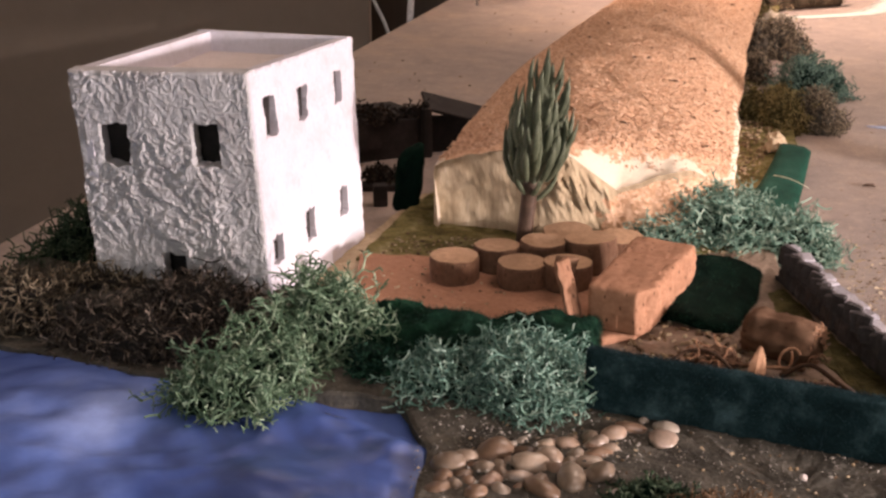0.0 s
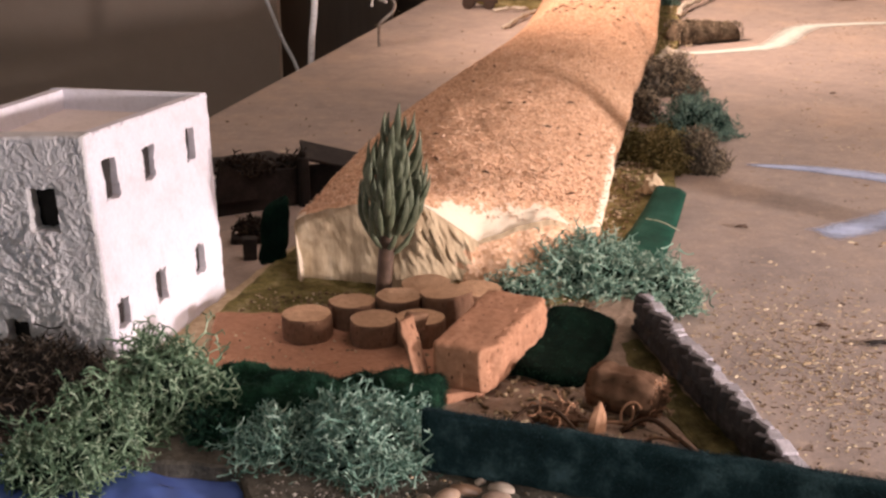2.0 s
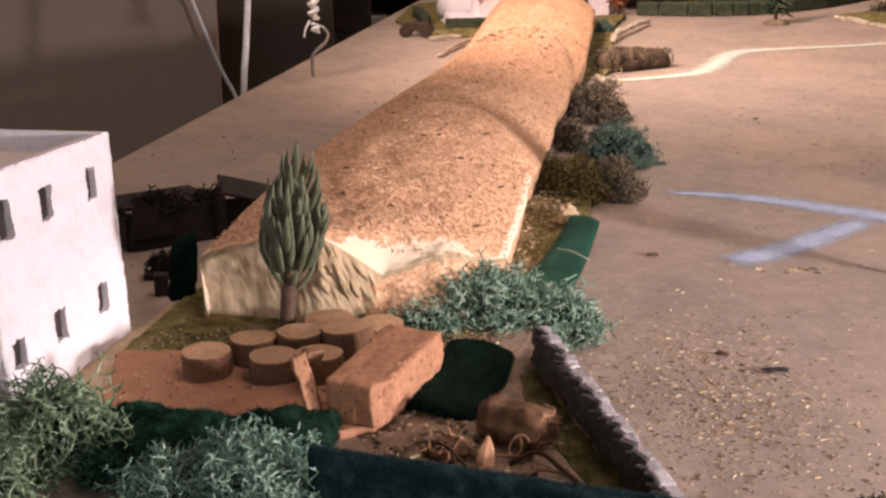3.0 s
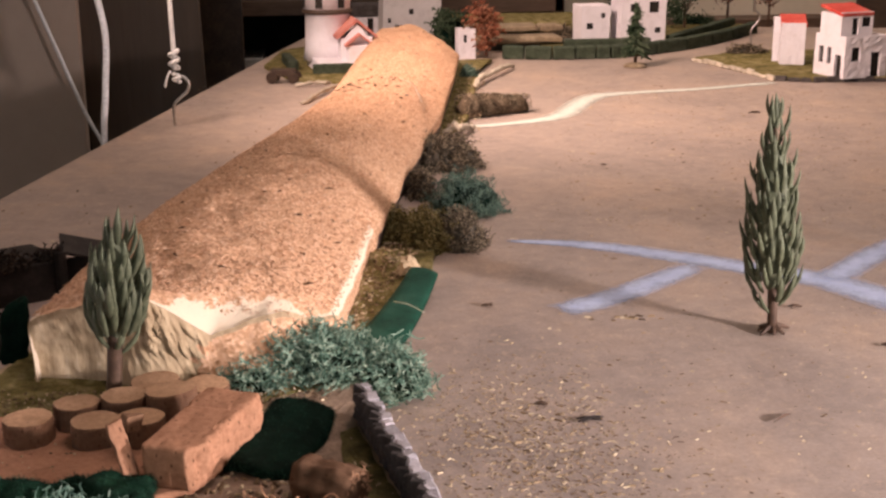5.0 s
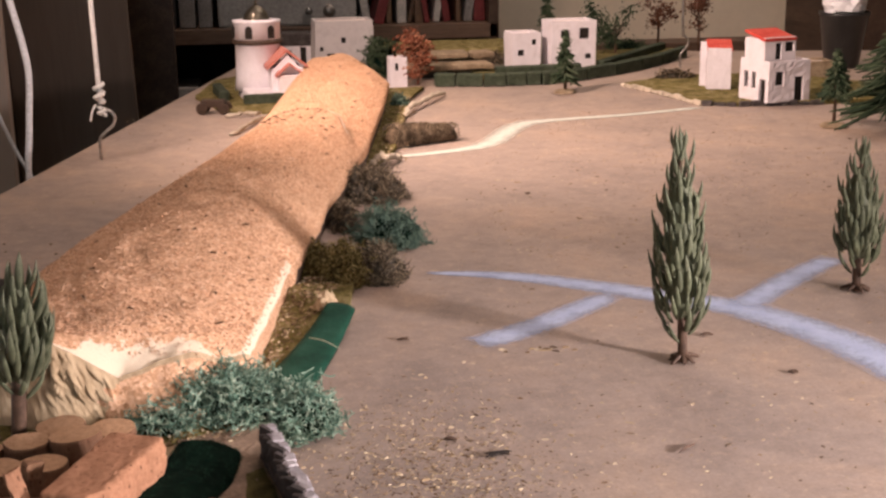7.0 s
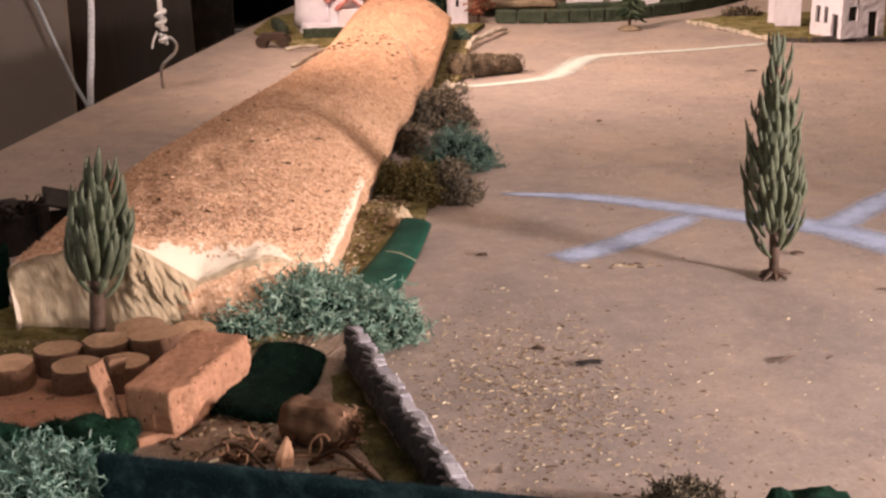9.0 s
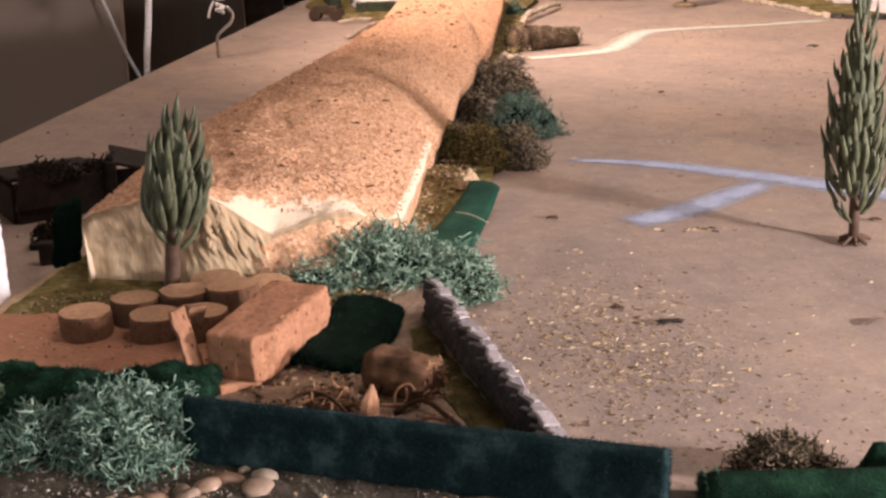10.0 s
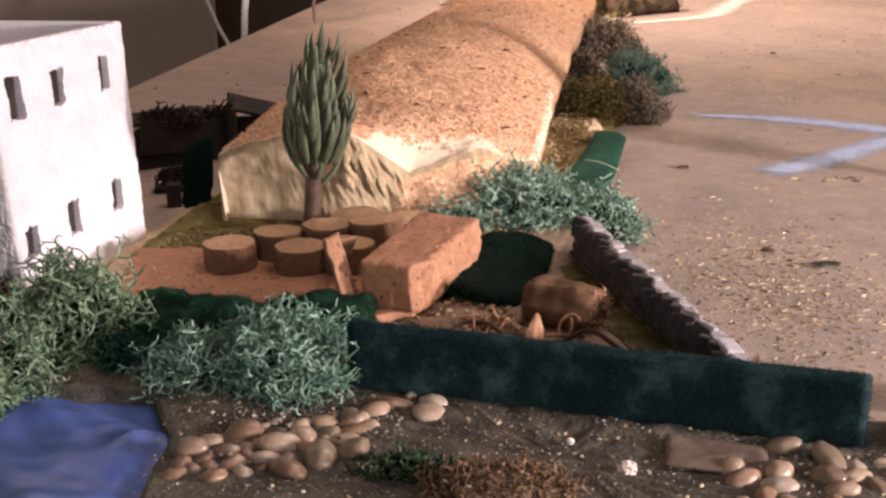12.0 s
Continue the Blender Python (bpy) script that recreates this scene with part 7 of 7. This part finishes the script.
def pine(at, height, radius, label, seed, base=True, tiers=9, low=0.24):
    rng = random.Random(seed)
    tree = empty("model_pine", pose(*at))
    vs, fs = [], []
    tube_lists([Vector((0, 0, 0)), Vector((0, 0, height * 0.9))], [0.0028, 0.001], 6, vs, fs)
    from_lists("trunk", vs, fs, BROWN_PLASTIC, tree, True)
    if base:
        part("base_disc", lathe([(0.017, 0), (0.018, 0.002), (0.013, 0.005), (0.004, 0.007)], 16, (0, 0, 0), 0.2, seed), SLAB, tree, "brown moulded base", True)
    vs, fs = [], []
    for k in range(tiers):
        f = k / (tiers - 1)
        z, r = height * (low + (0.94 - low) * f), radius * (1 - f) ** 0.85 + 0.003
        for b in range(int(10 + 16 * (1 - f))):
            a = rng.uniform(0, 6.3)
            R = r * rng.uniform(0.6, 1.15)
            p0 = Vector((0, 0, z + rng.uniform(-0.004, 0.004)))
            p2 = p0 + Vector((math.cos(a) * R, math.sin(a) * R, -R * rng.uniform(0.0, 0.4)))
            tube_lists([p0, p0.lerp(p2, 0.5) + Vector((0, 0, 0.002)), p2], [0.0009, 0.0024, 0.0007], 4, vs, fs)
            for _ in range(3):
                q = p0.lerp(p2, rng.uniform(0.35, 0.95))
                tube_lists([q, q + Vector((rng.gauss(0, 1), rng.gauss(0, 1), rng.gauss(0, 0.6))).normalized() * 0.006], [0.0013, 0.0004], 3, vs, fs)
    from_lists("crown", vs, fs, PINE_FOLIAGE, tree)
    return tagged(tree, label, "tree")


leafy_tree((0.428, 2.05, 0.0), 0.082, (0.027, 0.026, 0.032), RUST_FOLIAGE, "small model tree with rust-red foliage", 1, 1000, 0.0070)

# stepped terrace of flat stones
def rough_slab(size, at, seed, rz=0):
    bm = box(size, (0, 0, 0), min(size) * 0.22, None, 1)
    bmesh.ops.subdivide_edges(bm, edges=bm.edges[:], cuts=4, use_grid_fill=True)
    for v in bm.verts:
        q = v.co * 38 + Vector((seed * 5, 0, 0))
        v.co += Vector((noise.noise(q), noise.noise(q + Vector((4, 0, 0))), 0.25 * noise.noise(q * 1.6))) * 0.007
    bmesh.ops.transform(bm, matrix=pose(*at, 0, 0, rz), verts=bm.verts[:])
    return bm


terrace = empty("stone_terrace", pose(0.50, 2.16, 0.0))
part("slab", rough_slab((0.15, 0.06, 0.010), (-0.010, -0.020, 0.014), 1, 3), SLAB, terrace, "flat brown stone slab")
part("slab", rough_slab((0.12, 0.06, 0.009), (-0.030, 0.022, 0.029), 2, -4), SLAB, terrace, "flat brown stone slab")
part("slab", rough_slab((0.040, 0.030, 0.012), (0.052, 0.018, 0.026), 3, 20), SLAB, terrace, "flat brown stone slab")
part("footing", rough_slab((0.19, 0.10, 0.016), (0.0, 0.02, -0.001), 4), GRAVEL, terrace, "dark earth under the slabs")
part("field", rough_slab((0.36, 0.16, 0.018), (0.060, 0.135, 0.020), 5, 4), GRASS_MAT, terrace, "raised olive grass field")
part("field_bank", rough_slab((0.36, 0.14, 0.022), (0.070, 0.150, 0.0), 6, 4), SLAB, terrace, "stony bank under the field")
tagged(terrace, "stepped terrace of flat brown stones and grass", "terrace")
lichen_bush("lichen_bush", [((0.575, 2.185, 0.008), (0.040, 0.026, 0.030), 420), ((0.608, 2.18, 0.006), (0.02, 0.02, 0.022), 160)], LICHEN_BROWN, GRAVEL, "brown lichen on the terrace", 17, 0.0009, 0.012)

# long curved hedge in foam blocks
HEDGE_LINE = [(0.452, 2.030), (0.5296, 2.010), (0.60, 2.012), (0.6534, 2.022), (0.7686, 2.096), (0.8841, 2.212), (0.965, 2.318)]
hedge = empty("long_hedge", pose(0.452, 2.030, 0.0))
hl = spline([(x, y, 0) for x, y in HEDGE_LINE], 6)
k = 0
while k + 3 < len(hl):
    a, b = hl[k], hl[k + 3]
    d = b - a
    bm = box((d.length - 0.0016, 0.014, 0.021), (0, 0, 0), 0.002, None, 1)
    bmesh.ops.subdivide_edges(bm, edges=bm.edges[:], cuts=3, use_grid_fill=True)
    for v in bm.verts:
        v.co += Vector((0.3, 1, 1)) * 0.0016 * noise.noise(v.co * 150 + a * 30)
    ob = part("hedge_block", bm, HEDGE, hedge)
    ob.matrix_world = Matrix.Translation((a + b) / 2) @ Matrix.Rotation(math.atan2(d.y, d.x), 4, "Z")
    k += 3
tagged(hedge, "long curved hedge of green foam blocks", "hedge")
strip("hedge", (0.560, 2.070), (0.705, 2.078), 0.020, 0.014, 0.004, HEDGE, "upper row of green foam hedge behind the lower one", "hedge", 0.002, 8)
strip("hedge", (0.748, 2.110), (0.935, 2.36), 0.020, 0.014, 0.004, HEDGE, "upper row of green foam hedge behind the lower one", "hedge", 0.002, 9)
part("earth_bank", prism([(0.10, 0.005), (0.25, 0.015), (0.35, 0.085), (0.46, 0.20), (0.55, 0.35), (0.2, 0.35), (0.10, 0.2)], 0, 0.010), GRASS_MAT, None).matrix_world = pose(0.43, 2.03, 0.0)
tagged(bpy.data.objects["earth_bank"], "low grassy earth bank behind the hedge", "bank")

small_house((0.6170, 2.130, 0.010), (0.048, 0.048, 0.064), 6, [(0.18, 0.42, 0.40, 0.56), (0.68, 0.84, 0.68, 0.82)], [], PLASTER, "small plain white box-shaped model house", 1.05)
small_house((0.6975, 2.132, 0.008), (0.076, 0.060, 0.084), 4, [(0.20, 0.40, 0.66, 0.82), (0.62, 0.84, 0.64, 0.86), (0.15, 0.28, 0.28, 0.40), (0.76, 0.90, 0.24, 0.35)], [], PLASTER, "white two-storey box-shaped model house with dark windows", 1.03)
pine((0.640, 1.912, 0.0), 0.096, 0.021, "small dark model pine on a moulded base", 4)
pine((0.715, 2.38, 0.0), 0.140, 0.020, "dark model pine behind the white house", 5, False)
leafy_tree((0.835, 2.33, 0.0), 0.085, (0.034, 0.03, 0.036), PINE_FOLIAGE, "dark green model tree behind the hedge", 6, 600)
leafy_tree((0.80, 2.36, 0.0), 0.105, (0.022, 0.02, 0.036), PINE_FOLIAGE, "dark green model tree behind the white house", 7, 400)
leafy_tree((0.945, 2.42, 0.0), 0.110, (0.026, 0.024, 0.030), MAROON_FOLIAGE, "small model tree with maroon foliage", 8, 480)
leafy_tree((1.02, 2.40, 0.0), 0.108, (0.026, 0.024, 0.030), MAROON_FOLIAGE, "small model tree with maroon brown foliage", 9, 480)
lichen_bush("lichen_bush", [((0.88, 2.40, 0.0), (0.05, 0.03, 0.03), 350)], PINE_FOLIAGE, SCOURER, "low dark bushes behind the hedge", 18, 0.0009, 0.012)

# island with two red-roofed houses
ISLE = [(0.745, 1.965), (0.775, 1.87), (0.800, 1.752), (0.85, 1.728), (0.97, 1.722), (1.09, 1.730), (1.12, 1.90), (1.02, 2.03), (0.86, 2.04)]
patch("grass_island", ISLE, 0.0, 0.006, GRASS_MAT, "olive grass mat with a pale stone kerb", "grass", 0.001)
rng = random.Random(31)
kerb = empty("stone_kerb", pose(0.80, 1.752, 0.0))
for k in range(4):
    a, b = Vector((*ISLE[k], 0)), Vector((*ISLE[k + 1], 0))
    s, L = 0.0, (b - a).length
    while s < L - 0.006:
        w = rng.uniform(0.012, 0.022)
        c = a + (b - a).normalized() * (s + w / 2)
        bm = box((w - 0.001, 0.0062, rng.uniform(0.0050, 0.0085)), (0, 0, 0), 0.0015, None, 1)
        for v in bm.verts:
            v.co += Vector((noise.noise(v.co * 300 + c * 90), noise.noise(v.co * 300 - c * 90), 0)) * 0.0016
        ob = part("kerb_stone", bm, KERB_PALE if k < 2 else STONE_DARK, kerb)
        ob.matrix_world = Matrix.Translation((c.x, c.y, 0)) @ Matrix.Rotation(math.atan2(b.y - a.y, b.x - a.x) + rng.uniform(-0.1, 0.1), 4, "Z")
        s += w
tagged(kerb, "low kerb of pale stones round the grass", "kerb")


def rough_small(u, v):
    return 0.0018 * abs(noise.fractal(Vector((u * 9, v * 9, 4)), 1.0, 2.0, 3))


villa = small_house((0.9130, 1.755, 0.006), (0.068, 0.062, 0.054), 16, [(0.16, 0.36, 0.40, 0.74), (0.62, 0.84, 0.0, 0.60)], [(0.15, 0.3, 0.3, 0.7), (0.42, 0.55, 0.3, 0.7), (0.7, 0.9, 0.0, 0.55)], PLASTER, "white stucco model villa with a red-roofed upper storey", 0.98, rough_small)
up = slab_wall("upper_wall", (Vector((-0.034, -0.020, 0.053)), Vector((0.016, -0.020, 0.053)), Vector((0.016, -0.020, 0.084)), Vector((-0.034, -0.020, 0.084))), 0.003, [(0.35, 0.55, 0.05, 0.75), (0.66, 0.94, 0.38, 0.78)], PLASTER, villa, 8, 8)
upper = part("upper_storey", box((0.049, 0.040, 0.034), (-0.009, 0.0035, 0.048), 0.001), PLASTER, villa, "white upper storey")
# near-black sheets paint the shade of the upper openings
for x0, w, z, h in ((-0.0125, 0.009, 0.055, 0.022), (0.0055, 0.014, 0.064, 0.013)):
    part("opening_shade", box((w, 0.001, h), (x0, -0.0176, z)), DARK, upper, "near-black sheet for the shade in a window opening")
bm = box((0.051, 0.046, 0.004), (0, 0, 0), 0.001)
part("roof", bm, RED_ROOF, upper, "bright red painted roof").matrix_local = Matrix.Translation((-0.009, 0.002, 0.0835)) @ Matrix.Rotation(radians(12), 4, "X")
villa.scale = (1.08, 1.08, 1.08)
chapel = small_house((0.8745, 1.885, 0.006), (0.036, 0.05, 0.062), -16, [], [(0.3, 0.5, 0.3, 0.7)], PLASTER, "narrow white model chapel with a red roof and belfry", 0.97)
bm = box((0.038, 0.048, 0.004), (0, 0, 0), 0.001)
part("red_roof", bm, RED_ROOF, chapel, "bright red painted roof").matrix_local = Matrix.Translation((0.001, 0.0, 0.062)) @ Matrix.Rotation(radians(14), 4, "X")
part("belfry", box((0.010, 0.008, 0.068), (-0.022, 0.012, 0), 0.001), PLASTER, chapel, "slim white belfry")
lichen_bush("lichen_bush", [((0.845, 2.00, 0.004), (0.040, 0.016, 0.018), 300)], LICHEN_BROWN, GRAVEL, "low brown flowering hedge by the chapel", 19, 0.0008, 0.008)
small_house((1.065, 1.99, 0.0), (0.07, 0.05, 0.030), -4, [], [], SLAB, "low brown model wall beyond the villa", 1.0)
post = empty("hanging_rope", pose(0.905, 2.16, 0.0))
tube("cord", spline([(0.004, 0, 0.055), (0.0, 0, 0.3), (-0.003, 0, 1.752)], 4), 0.0022, 8, STEEL, post)
tube("hook", spline([(0.002, 0, -0.01), (0.0, 0, 0.022), (0.010, 0, 0.036), (0.014, 0, 0.048), (0.004, 0, 0.058)], 5), 0.0019, 8, STEEL, post)
tagged(post, "white cord tied to a steel hook in the far table", "rope")

# pines at the right of the table
pine((0.909, 1.5425, 0.0), 0.100, 0.022, "dark model pine with a thin trunk", 10, True, 8, 0.42)
pine((0.950, 1.465, 0.0), 0.165, 0.070, "large dark model fir with drooping branches", 11, False, 13)

# moss roll and pale roots by the hill
roll = empty("moss_roll", pose(0.325, 1.512, 0.0))
axis = Vector((0.0885, 0.040, 0.0))
bm = bmesh.new()
rings = []
for k in range(25):
    f = k / 24
    r = 0.0155 * (1 - 0.30 * f) * min(1.0, 0.55 + 4 * f, 0.5 + 5 * (1 - f))
    side = Vector((-axis.y, axis.x, 0)).normalized()
    ring = []
    for j in range(20):
        a = 2 * math.pi * j / 20
        rr = r * (1 + 0.30 * noise.fractal(Vector((f * 7, math.cos(a) * 1.6, math.sin(a) * 1.6)), 0.9, 2.0, 3))
        ring.append(bm.verts.new(axis * f + side * rr * math.cos(a) + Vector((0, 0, r * 0.9 + rr * math.sin(a)))))
    rings.append(ring)
for a, b in zip(rings, rings[1:]):
    for j in range(20):
        bm.faces.new((a[j], a[(j + 1) % 20], b[(j + 1) % 20], b[j]))
bm.faces.new(rings[0][::-1])
bm.faces.new(rings[-1])
bmesh.ops.recalc_face_normals(bm, faces=bm.faces[:])
part("body", bm, ROLL_MOSS, roll, "rolled mat of dry moss", True)
rng = random.Random(52)
vs, fs = [], []
for k in range(900):
    f, a = rng.random(), rng.uniform(-0.6, 3.7)
    r = 0.0160 * (1 - 0.30 * f)
    n_ = side * math.cos(a) + Vector((0, 0, math.sin(a)))
    fork(axis * f + n_ * r * 0.9 + Vector((0, 0, r * 0.9)), (n_ + Vector((rng.gauss(0, 0.8), rng.gauss(0, 0.8), rng.gauss(0, 0.6)))).normalized(), 0.0022, 0.00045, 1, rng, vs, fs, 0.0005)
from_lists("fuzz", vs, fs, LICHEN_BROWN, roll)
tagged(roll, "brown roll of dry moss lying beside the path", "moss")
for pts, r in ((((0.298, 1.398, 0.004), (0.308, 1.412, 0.012), (0.313, 1.398, 0.010), (0.322, 1.422, 0.008), (0.330, 1.428, 0.004)), 0.0036), (((0.372, 1.730, 0.004), (0.388, 1.785, 0.010), (0.396, 1.800, 0.008), (0.427, 1.862, 0.010), (0.452, 1.916, 0.005)), 0.0034)):
    crooked("pale_root", pts, r, int(r * 9999), "pale twisted root lying by the hill", "root")

# dark barn behind the white house
dark = empty("dark_barn", pose(-0.058, 0.846, 0.0, 0, 0, 30))
part("wall", box((0.060, 0.006, 0.027), (0, 0, 0), 0.001), BLACK_WOOD, dark, "dark wooden wall")
part("wall", box((0.006, 0.050, 0.024), (-0.030, 0.025, 0), 0.001), BLACK_WOOD, dark)
part("roof_board", box((0.064, 0.050, 0.003), (0, 0.028, 0.0255), 0.001, Matrix.Rotation(radians(-4), 4, "X")), BLACK_WOOD, dark, "dark flat board roof")
part("gable", prism([(0.000, 0.0), (0.034, 0.0), (0.026, 0.012), (0.006, 0.030)], -0.002, 0.002), BLACK_WOOD, dark, "dark pointed gable board").matrix_local = Matrix.Translation((-0.032, -0.004, 0.010)) @ Matrix.Rotation(radians(90), 4, "X")
tagged(dark, "dark wooden model barn behind the white house", "barn")
shed = empty("dark_shed", pose(-0.012, 0.868, 0.0, 0, 0, 14))
part("post", lathe([(0.0044, 0), (0.0040, 0.034), (0.0022, 0.035), (0.0028, 0.037), (0.0016, 0.039)], 10, (-0.017, -0.007, 0), 0.08, 3), BLACK_WOOD, shed, "dark upright post with a knob")
part("wall", box((0.038, 0.004, 0.026), (0.002, 0.004, 0), 0.001), BLACK_WOOD, shed, "dark wooden wall")
part("roof", box((0.046, 0.034, 0.0025), (0.006, 0.010, 0.028), 0.0008, Matrix.Rotation(radians(16), 4, "Y") @ Matrix.Rotation(radians(8), 4, "X")), BLACK_WOOD, shed, "dark slate-grey sloping roof")
tagged(shed, "dark model shed with sloping roof beside the hill", "shed")
bm = round_box((0.016, 0.010, 0.036), 0.0045, 16, 0.0012, 120, 5)
for v in bm.verts:
    v.co.x += 0.10 * v.co.z
    v.co.z *= 1 + 14.0 * v.co.x
ob = part("felt_screen", bm, SCOURER, None, "", True)
ob.matrix_world = pose(-0.0285, 0.7100, 0.0085, 0, 0, 12)
tagged(ob, "dark green felt piece standing beside the hill", "screen")
far_box("small_crate", (0.0085, 0.0085, 0.0135), (-0.0470, 0.7440, 0.0), BLACK_WOOD, "small dark wooden crate on the board", "crate", 10, 0.0008)
far_box("dark_plank", (0.028, 0.012, 0.004), (-0.050, 0.777, 0.0), BLACK_WOOD, "dark plank lying on the board", "plank", 5, 0.0008)
lichen_bush("lichen_bush", [((-0.050, 0.780, 0.004), (0.015, 0.008, 0.012), 150)], DRY_SCRUB, GRAVEL, "dark twiggy scrub on a plank", 22, 0.0006, 0.007)
lichen_bush("lichen_bush", [((-0.066, 0.850, 0.026), (0.024, 0.014, 0.012), 200), ((-0.036, 0.862, 0.026), (0.012, 0.008, 0.010), 70)], DRY_SCRUB, DARK, "dark dry scrub on the barn roof", 23, 0.0006, 0.008)
